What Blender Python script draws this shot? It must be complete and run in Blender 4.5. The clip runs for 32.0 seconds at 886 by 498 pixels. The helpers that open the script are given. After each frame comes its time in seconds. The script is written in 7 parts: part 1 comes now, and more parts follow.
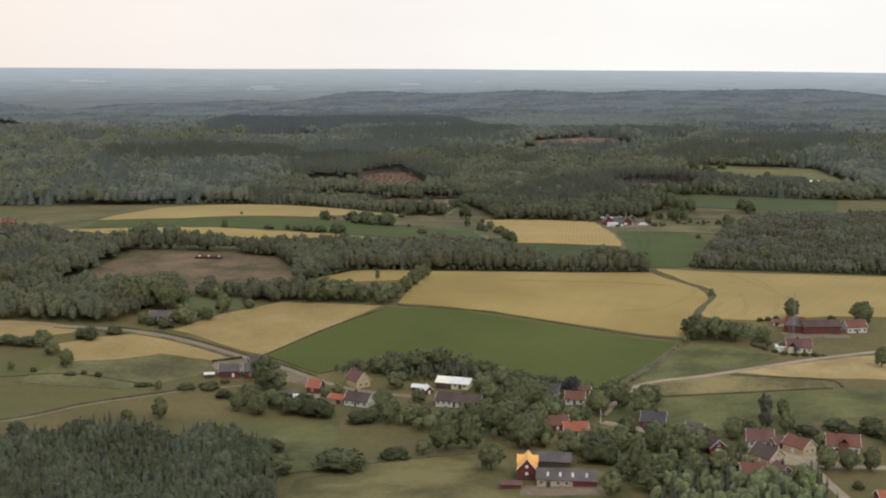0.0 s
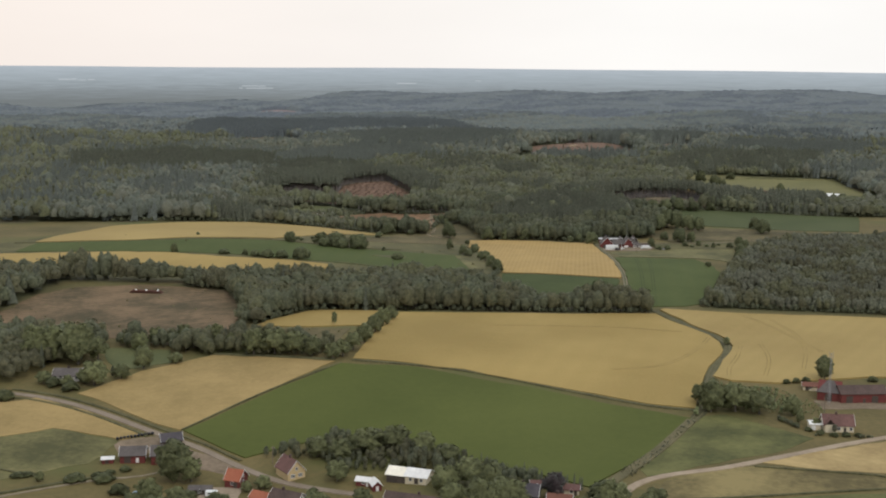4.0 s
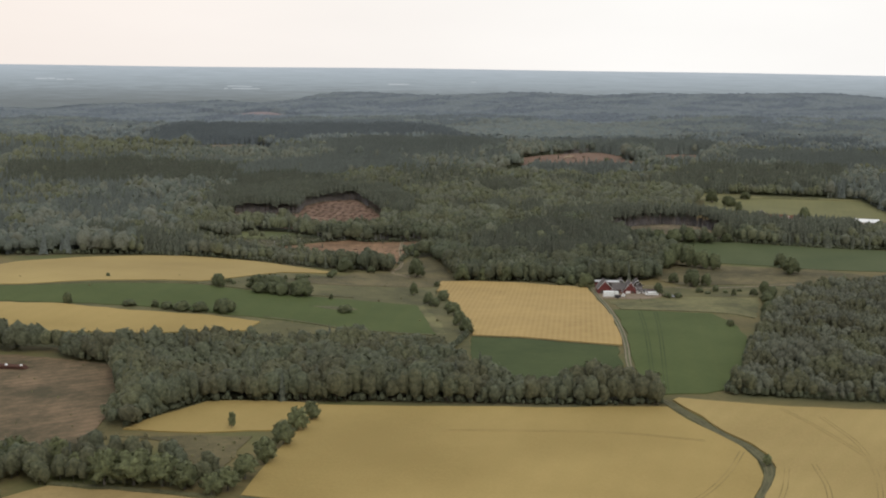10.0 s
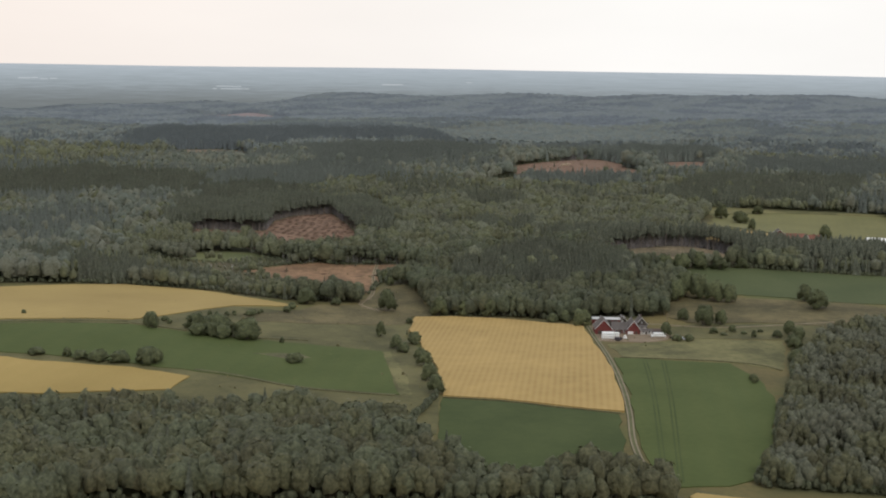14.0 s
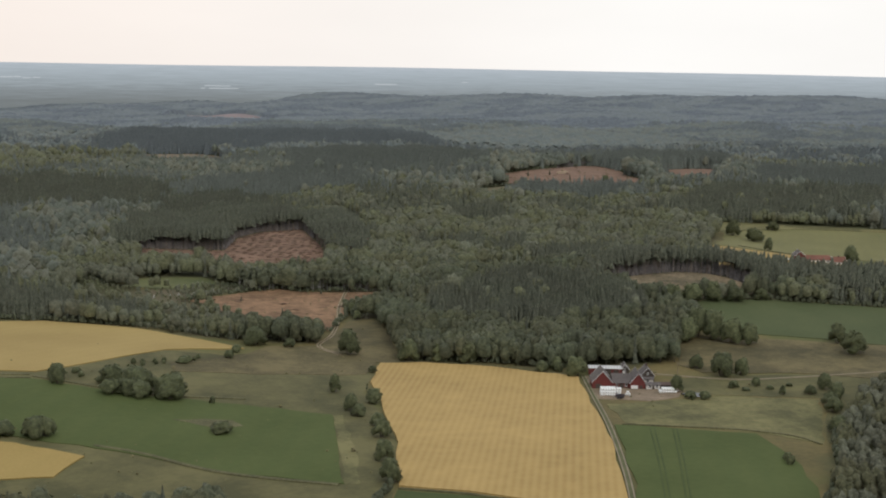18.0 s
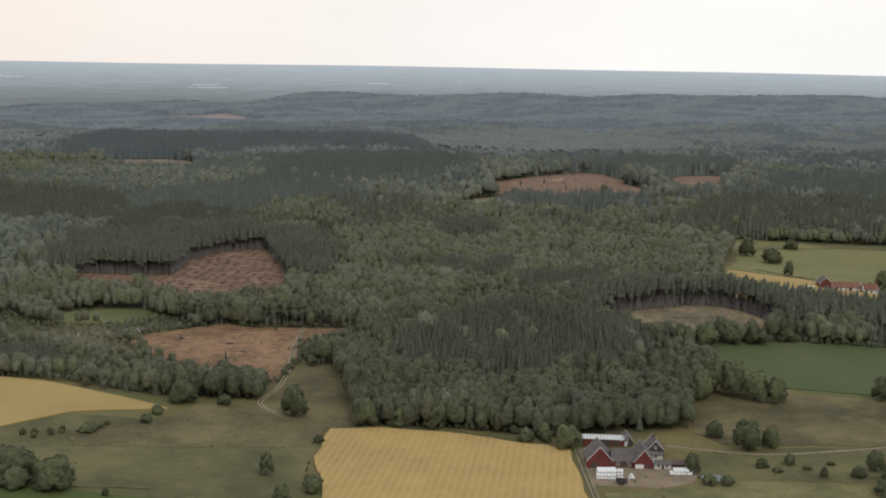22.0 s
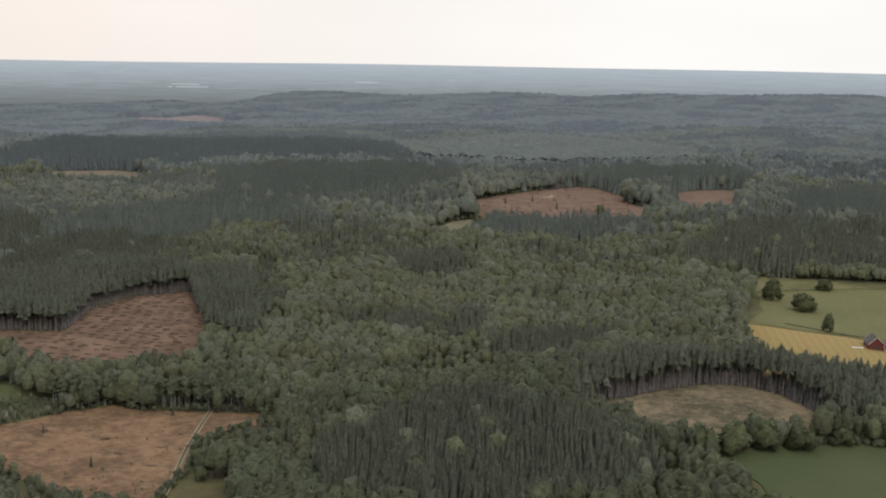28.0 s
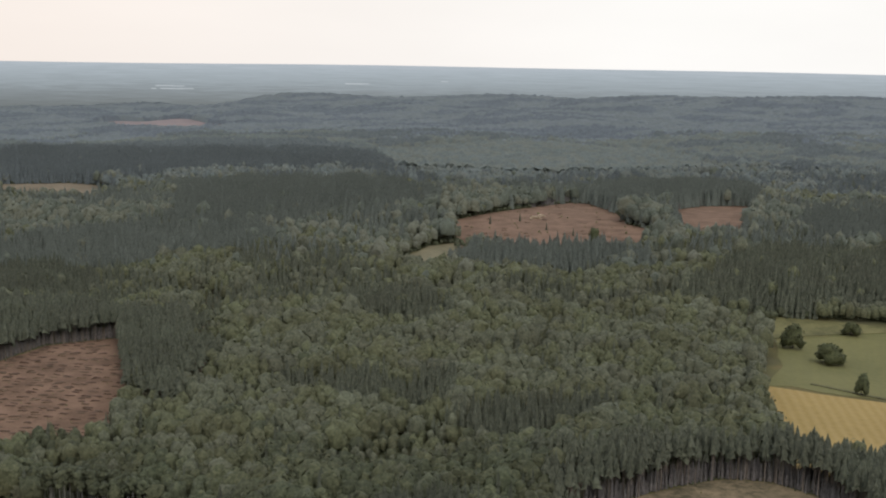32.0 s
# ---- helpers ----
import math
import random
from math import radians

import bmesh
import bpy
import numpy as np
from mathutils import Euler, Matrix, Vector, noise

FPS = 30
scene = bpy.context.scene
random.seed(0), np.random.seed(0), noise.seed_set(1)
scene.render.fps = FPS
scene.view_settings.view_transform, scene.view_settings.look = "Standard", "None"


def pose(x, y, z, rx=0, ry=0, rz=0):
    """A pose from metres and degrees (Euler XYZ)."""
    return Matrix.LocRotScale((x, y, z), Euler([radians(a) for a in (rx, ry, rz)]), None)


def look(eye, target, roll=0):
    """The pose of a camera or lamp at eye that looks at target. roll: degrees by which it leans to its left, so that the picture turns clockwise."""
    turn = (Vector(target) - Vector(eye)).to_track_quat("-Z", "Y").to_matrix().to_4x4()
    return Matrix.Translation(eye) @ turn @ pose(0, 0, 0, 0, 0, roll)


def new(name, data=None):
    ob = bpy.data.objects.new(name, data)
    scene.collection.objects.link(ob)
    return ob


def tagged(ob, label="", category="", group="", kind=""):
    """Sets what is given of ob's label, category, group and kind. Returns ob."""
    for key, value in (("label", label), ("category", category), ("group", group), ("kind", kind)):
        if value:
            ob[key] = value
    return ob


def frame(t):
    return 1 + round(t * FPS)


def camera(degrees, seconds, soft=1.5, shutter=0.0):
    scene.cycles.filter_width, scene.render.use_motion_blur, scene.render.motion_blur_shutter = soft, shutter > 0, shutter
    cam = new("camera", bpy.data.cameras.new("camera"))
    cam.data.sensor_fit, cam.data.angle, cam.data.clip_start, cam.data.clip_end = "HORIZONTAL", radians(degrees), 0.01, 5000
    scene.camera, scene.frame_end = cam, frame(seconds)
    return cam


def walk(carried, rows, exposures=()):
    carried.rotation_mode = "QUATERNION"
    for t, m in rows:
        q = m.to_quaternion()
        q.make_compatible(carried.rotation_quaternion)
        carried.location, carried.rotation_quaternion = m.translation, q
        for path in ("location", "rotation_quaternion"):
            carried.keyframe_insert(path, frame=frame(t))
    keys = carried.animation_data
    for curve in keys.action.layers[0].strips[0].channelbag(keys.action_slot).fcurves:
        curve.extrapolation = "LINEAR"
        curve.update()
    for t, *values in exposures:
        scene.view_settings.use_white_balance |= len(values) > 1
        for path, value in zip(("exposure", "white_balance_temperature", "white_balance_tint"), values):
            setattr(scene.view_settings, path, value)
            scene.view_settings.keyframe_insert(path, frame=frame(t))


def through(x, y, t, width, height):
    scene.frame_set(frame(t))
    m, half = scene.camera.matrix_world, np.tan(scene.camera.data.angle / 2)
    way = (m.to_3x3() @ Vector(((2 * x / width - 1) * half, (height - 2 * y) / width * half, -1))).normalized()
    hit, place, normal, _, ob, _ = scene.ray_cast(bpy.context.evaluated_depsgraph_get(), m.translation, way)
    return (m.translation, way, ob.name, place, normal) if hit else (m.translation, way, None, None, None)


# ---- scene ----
cam = camera(40, 32.0, soft=2.0)
walk(cam, [
    (0, look((0.29, 0.16, 146.24), (-57.57, 987.32, -2.66), 0.331)),
    (1, look((3.48, 30.68, 147.86), (-54.99, 1017.70, -1.75), 0.356)),
    (2, look((6.50, 61.35, 149.35), (-52.42, 1048.26, -0.81), 0.389)),
    (3, look((9.38, 92.16, 150.73), (-49.87, 1078.98, 0.13), 0.427)),
    (4, look((12.12, 123.08, 151.99), (-47.34, 1109.83, 1.06), 0.469)),
    (5, look((14.74, 154.09, 153.13), (-44.83, 1140.80, 1.95), 0.514)),
    (6, look((17.25, 185.18, 154.16), (-42.35, 1171.86, 2.81), 0.560)),
    (7, look((19.67, 216.32, 155.09), (-39.90, 1202.98, 3.60), 0.608)),
    (8, look((22.02, 247.51, 155.93), (-37.46, 1234.16, 4.34), 0.655)),
    (9, look((24.30, 278.72, 156.67), (-35.06, 1265.37, 5.00), 0.701)),
    (10, look((26.54, 309.95, 157.33), (-32.67, 1296.59, 5.58), 0.746)),
    (11, look((28.73, 341.17, 157.91), (-30.30, 1327.81, 6.08), 0.788)),
    (12, look((30.89, 372.38, 158.43), (-27.96, 1359.02, 6.50), 0.827)),
    (13, look((33.04, 403.57, 158.88), (-25.62, 1390.20, 6.83), 0.862)),
    (14, look((35.17, 434.73, 159.29), (-23.30, 1421.35, 7.09), 0.894)),
    (15, look((37.31, 465.84, 159.66), (-20.98, 1452.44, 7.27), 0.922)),
    (16, look((39.46, 496.90, 160.00), (-18.67, 1483.48, 7.39), 0.945)),
    (17, look((41.63, 527.91, 160.33), (-16.35, 1514.45, 7.45), 0.964)),
    (18, look((43.82, 558.85, 160.65), (-14.02, 1545.35, 7.47), 0.978)),
    (19, look((46.05, 589.72, 160.98), (-11.68, 1576.18, 7.46), 0.988)),
    (20, look((48.31, 620.52, 161.34), (-9.31, 1606.92, 7.43), 0.994)),
    (21, look((50.62, 651.24, 161.73), (-6.91, 1637.58, 7.41), 0.996)),
    (22, look((52.99, 681.89, 162.18), (-4.47, 1668.16, 7.40), 0.994)),
    (23, look((55.40, 712.45, 162.70), (-1.98, 1698.66, 7.45), 0.989)),
    (24, look((57.87, 742.94, 163.30), (0.56, 1729.08, 7.57), 0.981)),
    (25, look((60.41, 773.35, 164.00), (3.18, 1759.42, 7.78), 0.971)),
    (26, look((63.01, 803.69, 164.82), (5.87, 1789.68, 8.12), 0.960)),
    (27, look((65.67, 833.96, 165.78), (8.65, 1819.88, 8.61), 0.949)),
    (28, look((68.41, 864.15, 166.89), (11.54, 1850.02, 9.30), 0.938)),
    (29, look((71.21, 894.29, 168.18), (14.54, 1880.11, 10.21), 0.928)),
    (30, look((74.08, 924.37, 169.66), (17.67, 1910.15, 11.38), 0.920)),
    (31, look((77.02, 954.40, 171.36), (20.93, 1940.16, 12.86), 0.917)),
    (32, look((80.03, 984.39, 173.30), (24.36, 1970.16, 14.68), 0.918)),
])

# ---- light: a bright hazy overcast sky with a weak, wide sun ----
SUN_UP, SUN_TURN = 48.0, 150.0
world = bpy.data.worlds.new("world")
scene.world = world
world.use_nodes = True
wn = world.node_tree
wn.nodes.clear()


def wnode(kind, **sets):
    n = wn.nodes.new(kind)
    for k, v in sets.items():
        n.inputs[k].default_value = v
    return n


w_out = wnode("ShaderNodeOutputWorld")
w_bg = wnode("ShaderNodeBackground", Strength=1.0)
w_sky = wn.nodes.new("ShaderNodeTexSky")
w_sky.sky_type, w_sky.sun_disc = "NISHITA", False
w_sky.sun_elevation, w_sky.sun_rotation = radians(SUN_UP), radians(SUN_TURN)
w_sky.dust_density, w_sky.air_density = 6.0, 1.0
w_dim = wnode("ShaderNodeMix")
w_dim.data_type, w_dim.blend_type = "RGBA", "MULTIPLY"
w_dim.inputs["Factor"].default_value = 1.0
w_dim.inputs["B"].default_value = (0.1, 0.1, 0.1, 1)
w_hsv = wnode("ShaderNodeHueSaturation", Saturation=0.25)
w_geo = wn.nodes.new("ShaderNodeTexCoord")
w_sep = wn.nodes.new("ShaderNodeSeparateXYZ")
w_map = wn.nodes.new("ShaderNodeMapRange")
w_map.inputs["From Min"].default_value, w_map.inputs["From Max"].default_value = -0.42, 0.1
w_cloud = wnode("ShaderNodeMix")
w_cloud.data_type = "RGBA"
w_cloud.inputs["A"].default_value = (1.03, 0.93, 0.86, 1)
w_cloud.inputs["B"].default_value = (1.1, 1.08, 1.05, 1)
w_stretch = wn.nodes.new("ShaderNodeMapping")
w_stretch.inputs["Scale"].default_value = (1.0, 1.0, 4.0)
w_noise = wnode("ShaderNodeTexNoise", Scale=3.0, Detail=5.0, Roughness=0.5)
w_nmap = wn.nodes.new("ShaderNodeMapRange")
w_nmap.inputs["From Min"].default_value, w_nmap.inputs["From Max"].default_value = 0.3, 0.7
w_nmap.inputs["To Min"].default_value, w_nmap.inputs["To Max"].default_value = 0.97, 1.03
w_puff = wnode("ShaderNodeMix")
w_puff.data_type, w_puff.blend_type = "RGBA", "MULTIPLY"
w_puff.inputs["Factor"].default_value = 1.0
w_rise = wn.nodes.new("ShaderNodeMapRange")
w_rise.inputs["From Min"].default_value, w_rise.inputs["From Max"].default_value = 0.08, 0.55
w_over = wnode("ShaderNodeMix")
w_over.data_type = "RGBA"
w_over.inputs["B"].default_value = (0.86, 0.93, 1.02, 1)
w_mix = wnode("ShaderNodeMix")
w_mix.data_type = "RGBA"
w_mix.inputs["Factor"].default_value = 0.9
for a, b in (
    (w_sky.outputs["Color"], w_dim.inputs["A"]), (w_dim.outputs["Result"], w_hsv.inputs["Color"]),
    (w_geo.outputs["Generated"], w_sep.inputs["Vector"]), (w_sep.outputs["X"], w_map.inputs["Value"]),
    (w_map.outputs["Result"], w_cloud.inputs["Factor"]), (w_geo.outputs["Generated"], w_stretch.inputs["Vector"]),
    (w_stretch.outputs["Vector"], w_noise.inputs["Vector"]), (w_noise.outputs["Fac"], w_nmap.inputs["Value"]),
    (w_cloud.outputs["Result"], w_puff.inputs["A"]), (w_nmap.outputs["Result"], w_puff.inputs["B"]),
    (w_hsv.outputs["Color"], w_mix.inputs["A"]), (w_puff.outputs["Result"], w_over.inputs["A"]), (w_sep.outputs["Z"], w_rise.inputs["Value"]),
    (w_rise.outputs["Result"], w_over.inputs["Factor"]), (w_over.outputs["Result"], w_mix.inputs["B"]),
    (w_mix.outputs["Result"], w_bg.inputs["Color"]), (w_bg.outputs["Background"], w_out.inputs["Surface"]),
):
    wn.links.new(a, b)

sun = new("sun", bpy.data.lights.new("sun", "SUN"))
sun.data.energy, sun.data.angle, sun.data.color = 0.8, radians(12), (1.0, 0.96, 0.9)
_d = Vector((math.sin(radians(SUN_TURN)) * math.cos(radians(SUN_UP)), math.cos(radians(SUN_TURN)) * math.cos(radians(SUN_UP)), math.sin(radians(SUN_UP))))
sun.matrix_world = look(_d * 900, (0, 0, 0))

# ---- materials ----
def surface(name, dark, light, grain=1.0, patch=0.05, rough=0.9, bump=0.0, metal=0.0, patch_mix=0.5, tint=0.0, stripes=None, spec=0.3, coords="Object", sheen=0.0, single=1.0):
    """A procedural surface: grain and patches between two colours; tint: how far single pieces differ;
    stripes: (direction in degrees, metres apart, strength, colour)."""
    m = bpy.data.materials.new(name)
    m.use_nodes = True
    t = m.node_tree
    b = t.nodes["Principled BSDF"]
    b.inputs["Roughness"].default_value = rough
    b.inputs["Metallic"].default_value = metal
    b.inputs["Specular IOR Level"].default_value = spec
    # Pale greenish sheen: a veil of haze laid over the foliage.
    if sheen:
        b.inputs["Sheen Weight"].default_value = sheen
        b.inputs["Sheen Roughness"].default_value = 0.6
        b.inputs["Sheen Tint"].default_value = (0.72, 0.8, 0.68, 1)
    tc = t.nodes.new("ShaderNodeNewGeometry") if coords == "Position" else t.nodes.new("ShaderNodeTexCoord")
    fine, wide = t.nodes.new("ShaderNodeTexNoise"), t.nodes.new("ShaderNodeTexNoise")
    fine.inputs["Scale"].default_value, fine.inputs["Detail"].default_value = grain, 6.0
    fine.inputs["Roughness"].default_value = 0.65
    wide.inputs["Scale"].default_value, wide.inputs["Detail"].default_value = patch, 5.0
    for n in (fine, wide):
        t.links.new(tc.outputs[coords], n.inputs["Vector"])
    both = t.nodes.new("ShaderNodeMix")
    both.inputs["Factor"].default_value = patch_mix
    small = fine.outputs["Fac"]
    if 0.025 <= patch <= 0.06 and not tint:
        mid = t.nodes.new("ShaderNodeTexNoise")
        mid.inputs["Scale"].default_value, mid.inputs["Detail"].default_value, mid.inputs["Roughness"].default_value = 0.14, 7.0, 0.7
        t.links.new(tc.outputs[coords], mid.inputs["Vector"])
        blend = t.nodes.new("ShaderNodeMix")
        blend.inputs["Factor"].default_value = 0.55
        t.links.new(small, blend.inputs["A"])
        t.links.new(mid.outputs["Fac"], blend.inputs["B"])
        small = blend.outputs["Result"]
    t.links.new(small, both.inputs["A"])
    t.links.new(wide.outputs["Fac"], both.inputs["B"])
    span = t.nodes.new("ShaderNodeMapRange")
    span.inputs["From Min"].default_value, span.inputs["From Max"].default_value = (0.41, 0.59) if 0.025 <= patch <= 0.06 and not tint else (0.36, 0.64)
    t.links.new(both.outputs["Result"], span.inputs["Value"])
    mix = t.nodes.new("ShaderNodeMix")
    mix.data_type = "RGBA"
    mix.inputs["A"].default_value, mix.inputs["B"].default_value = (*dark, 1), (*light, 1)
    t.links.new(span.outputs["Result"], mix.inputs["Factor"])
    col = mix.outputs["Result"]
    if stripes:
        ang, apart, strength, colour = stripes
        turn = t.nodes.new("ShaderNodeMapping")
        turn.inputs["Rotation"].default_value = (0, 0, radians(ang))
        t.links.new(tc.outputs[coords], turn.inputs["Vector"])
        wave = t.nodes.new("ShaderNodeTexWave")
        wave.inputs["Scale"].default_value = math.tau / 20.0 / apart
        wave.inputs["Distortion"].default_value, wave.inputs["Detail"].default_value = 0.3, 1.0
        wave.inputs["Detail Scale"].default_value = 0.15
        t.links.new(turn.outputs["Vector"], wave.inputs["Vector"])
        amount = t.nodes.new("ShaderNodeMath")
        amount.operation = "MULTIPLY"
        amount.inputs[1].default_value = strength
        t.links.new(wave.outputs["Fac"], amount.inputs[0])
        lined = t.nodes.new("ShaderNodeMix")
        lined.data_type = "RGBA"
        lined.inputs["B"].default_value = (*colour, 1)
        t.links.new(amount.outputs["Value"], lined.inputs["Factor"])
        t.links.new(col, lined.inputs["A"])
        col = lined.outputs["Result"]
    if tint:
        geo, info, at = t.nodes.new("ShaderNodeNewGeometry"), t.nodes.new("ShaderNodeObjectInfo"), t.nodes.new("ShaderNodeAttribute")
        at.attribute_name = "tint"
        s1, s2 = t.nodes.new("ShaderNodeMath"), t.nodes.new("ShaderNodeMath")
        s1.operation = s2.operation = "ADD"
        own = t.nodes.new("ShaderNodeMath")
        own.operation = "MULTIPLY"
        own.inputs[1].default_value = single
        t.links.new(geo.outputs["Random Per Island"], own.inputs[0])
        t.links.new(own.outputs["Value"], s1.inputs[0])
        t.links.new(info.outputs["Random"], s1.inputs[1])
        t.links.new(s1.outputs["Value"], s2.inputs[0])
        t.links.new(at.outputs["Fac"], s2.inputs[1])
        rng = t.nodes.new("ShaderNodeMapRange")
        rng.inputs["From Min"].default_value, rng.inputs["From Max"].default_value = 0.5 * single - 0.1, 0.5 * single + 1.9
        rng.inputs["To Min"].default_value, rng.inputs["To Max"].default_value = 1 - tint, 1 + tint
        t.links.new(s2.outputs["Value"], rng.inputs["Value"])
        hue = t.nodes.new("ShaderNodeMapRange")
        hue.inputs["From Max"].default_value = 1.0
        hue.inputs["To Min"].default_value, hue.inputs["To Max"].default_value = 0.5 - 0.05 * tint, 0.5 + 0.03 * tint
        t.links.new(at.outputs["Fac"], hue.inputs["Value"])
        hsv = t.nodes.new("ShaderNodeHueSaturation")
        t.links.new(hue.outputs["Result"], hsv.inputs["Hue"])
        t.links.new(rng.outputs["Result"], hsv.inputs["Value"])
        t.links.new(col, hsv.inputs["Color"])
        col = hsv.outputs["Color"]
    t.links.new(col, b.inputs["Base Color"])
    if bump:
        bn = t.nodes.new("ShaderNodeBump")
        bn.inputs["Strength"].default_value, bn.inputs["Distance"].default_value = min(1.0, bump), max(0.05, bump)
        t.links.new(fine.outputs["Fac"], bn.inputs["Height"])
        t.links.new(bn.outputs["Normal"], b.inputs["Normal"])
    return m


def foliage(name, dark, light, grain, patch, tint, through=0.4, haze_sheen=0.35):
    """Leaves: matt, letting some light through, under a pale sheen that imitates haze."""
    # A stronger veil also lowers the contrast, as haze would flatten it.
    spread = 0.3 if haze_sheen < 0.05 else 0.2 if haze_sheen < 0.1 else 0.12
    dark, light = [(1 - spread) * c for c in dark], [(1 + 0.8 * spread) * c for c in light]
    m = surface(name, dark, light, 0.6, patch, 0.7, 0.9, patch_mix=0.15, tint=tint, sheen=haze_sheen, coords="Position", single=0.3)
    t = m.node_tree
    b, out = t.nodes["Principled BSDF"], t.nodes["Material Output"]
    thin, mix = t.nodes.new("ShaderNodeBsdfTranslucent"), t.nodes.new("ShaderNodeMixShader")
    mix.inputs["Fac"].default_value = through
    t.links.new(b.inputs["Base Color"].links[0].from_socket, thin.inputs["Color"])
    t.links.new(b.outputs["BSDF"], mix.inputs[1])
    t.links.new(thin.outputs["BSDF"], mix.inputs[2])
    t.links.new(mix.outputs["Shader"], out.inputs["Surface"])
    return m


LEAF = foliage("broadleaf_foliage", (0.072, 0.077, 0.041), (0.130, 0.136, 0.076), 0.5, 0.02, 0.3, 0.32, 0.04)
LEAF_PALE = foliage("birch_foliage", (0.091, 0.094, 0.060), (0.167, 0.167, 0.108), 0.5, 0.02, 0.3, 0.32, 0.04)
LEAF_OLIVE = foliage("olive_foliage", (0.074, 0.073, 0.034), (0.136, 0.131, 0.067), 0.5, 0.02, 0.3, 0.32, 0.04)
LEAF_GARDEN = foliage("garden_foliage", (0.117, 0.136, 0.057), (0.221, 0.242, 0.109), 0.5, 0.04, 0.32, 0.32, 0.04)
LEAF_BUSH = foliage("bush_foliage", (0.066, 0.077, 0.030), (0.123, 0.137, 0.057), 0.5, 0.04, 0.32, 0.32, 0.04)
LEAF_WOOD = foliage("wood_edge_foliage", (0.069, 0.077, 0.040), (0.128, 0.137, 0.076), 0.5, 0.02, 0.3, 0.32, 0.04)
LEAF_DARK = foliage("alder_foliage", (0.053, 0.060, 0.027), (0.099, 0.107, 0.051), 0.5, 0.02, 0.3, 0.32, 0.04)
LEAF_LONE = foliage("lone_tree_foliage", (0.078, 0.093, 0.040), (0.145, 0.165, 0.076), 0.5, 0.02, 0.3, 0.32, 0.04)
OLIVE_WOOD = foliage("wood_edge_olive_foliage", (0.078, 0.084, 0.041), (0.144, 0.146, 0.077), 0.5, 0.02, 0.3, 0.32, 0.04)
# LEAF_MID and OLIVE_MID are lightened for haze over the middle distance.
LEAF_MID = foliage("forest_foliage", (0.090, 0.093, 0.045), (0.157, 0.159, 0.083), 0.5, 0.015, 0.3, 0.32, 0.06)
OLIVE_MID = foliage("forest_olive_foliage", (0.092, 0.097, 0.058), (0.163, 0.164, 0.103), 0.5, 0.015, 0.3, 0.32, 0.06)
NEEDLE = foliage("spruce_needles", (0.074, 0.080, 0.052), (0.135, 0.139, 0.091), 0.5, 0.03, 0.2, 0.3, 0.06)
# Ever paler and bluer with distance: haze painted into the foliage colours.
LEAF_SLIGHT_HAZE = foliage("leaf_slight_haze", (0.104, 0.114, 0.083), (0.148, 0.161, 0.120), 0.5, 0.008, 0.14, 0.4, 0.16)
OLIVE_SLIGHT_HAZE = foliage("olive_slight_haze", (0.137, 0.141, 0.094), (0.196, 0.193, 0.139), 0.5, 0.008, 0.14, 0.4, 0.16)
NEEDLE_SLIGHT_HAZE = foliage("needle_slight_haze", (0.106, 0.119, 0.099), (0.167, 0.179, 0.148), 0.5, 0.008, 0.11, 0.4, 0.16)
LEAF_FAR = foliage("leaf_far_haze", (0.172, 0.196, 0.208), (0.250, 0.277, 0.300), 0.5, 0.006, 0.1, 0.4, 0.16)
OLIVE_FAR = foliage("olive_far_haze", (0.170, 0.197, 0.197), (0.249, 0.272, 0.286), 0.5, 0.006, 0.1, 0.4, 0.16)
NEEDLE_FAR = foliage("needle_far_haze", (0.130, 0.150, 0.173), (0.199, 0.223, 0.257), 0.5, 0.006, 0.1, 0.4, 0.16)
# Brown fill, added to lighten the dark gaps below the spruce crowns.
GAP_FILL = foliage("brown_gap_fill", (0.105, 0.092, 0.084), (0.175, 0.15, 0.138), 0.5, 0.03, 0.25, 0.3, 0.06)
# Haze painted in, between the slight and the far colours.
LEAF_HAZE = foliage("leaf_painted_haze", (0.136, 0.157, 0.147), (0.198, 0.222, 0.211), 0.5, 0.006, 0.14, 0.4, 0.16)
OLIVE_HAZE = foliage("olive_painted_haze", (0.155, 0.167, 0.142), (0.220, 0.231, 0.205), 0.5, 0.006, 0.14, 0.4, 0.16)
NEEDLE_HAZE = foliage("needle_painted_haze", (0.108, 0.124, 0.128), (0.167, 0.187, 0.194), 0.5, 0.006, 0.11, 0.4, 0.16)
PURPLE = foliage("copper_beech_foliage", (0.035, 0.024, 0.026), (0.085, 0.052, 0.052), 0.9, 0.05, 0.25)
BARK = surface("bark", (0.075, 0.065, 0.05), (0.17, 0.145, 0.115), 3.0, 0.4, 0.95, 0.2)
PALE_BARK = surface("pale_pine_bark", (0.14, 0.105, 0.08), (0.27, 0.215, 0.17), 2.0, 0.3, 0.95, 0.1)
WHITE_BARK = surface("birch_bark", (0.35, 0.33, 0.3), (0.8, 0.78, 0.74), 2.0, 0.6, 0.8)
BIRCH_STEM = surface("weathered_birch_bark", (0.17, 0.155, 0.13), (0.34, 0.315, 0.28), 2.0, 0.6, 0.85)
WHEAT = surface("ripe_wheat", (0.252, 0.173, 0.052), (0.357, 0.250, 0.084), 0.9, 0.011, 0.95, 0.1, stripes=(14, 12, 0.1, (0.24, 0.185, 0.055)), patch_mix=0.7)
WHEAT_E = surface("pale_ripe_barley", (0.268, 0.186, 0.064), (0.368, 0.264, 0.096), 0.9, 0.012, 0.95, 0.1, stripes=(28, 9, 0.16, (0.25, 0.19, 0.06)), patch_mix=0.65)
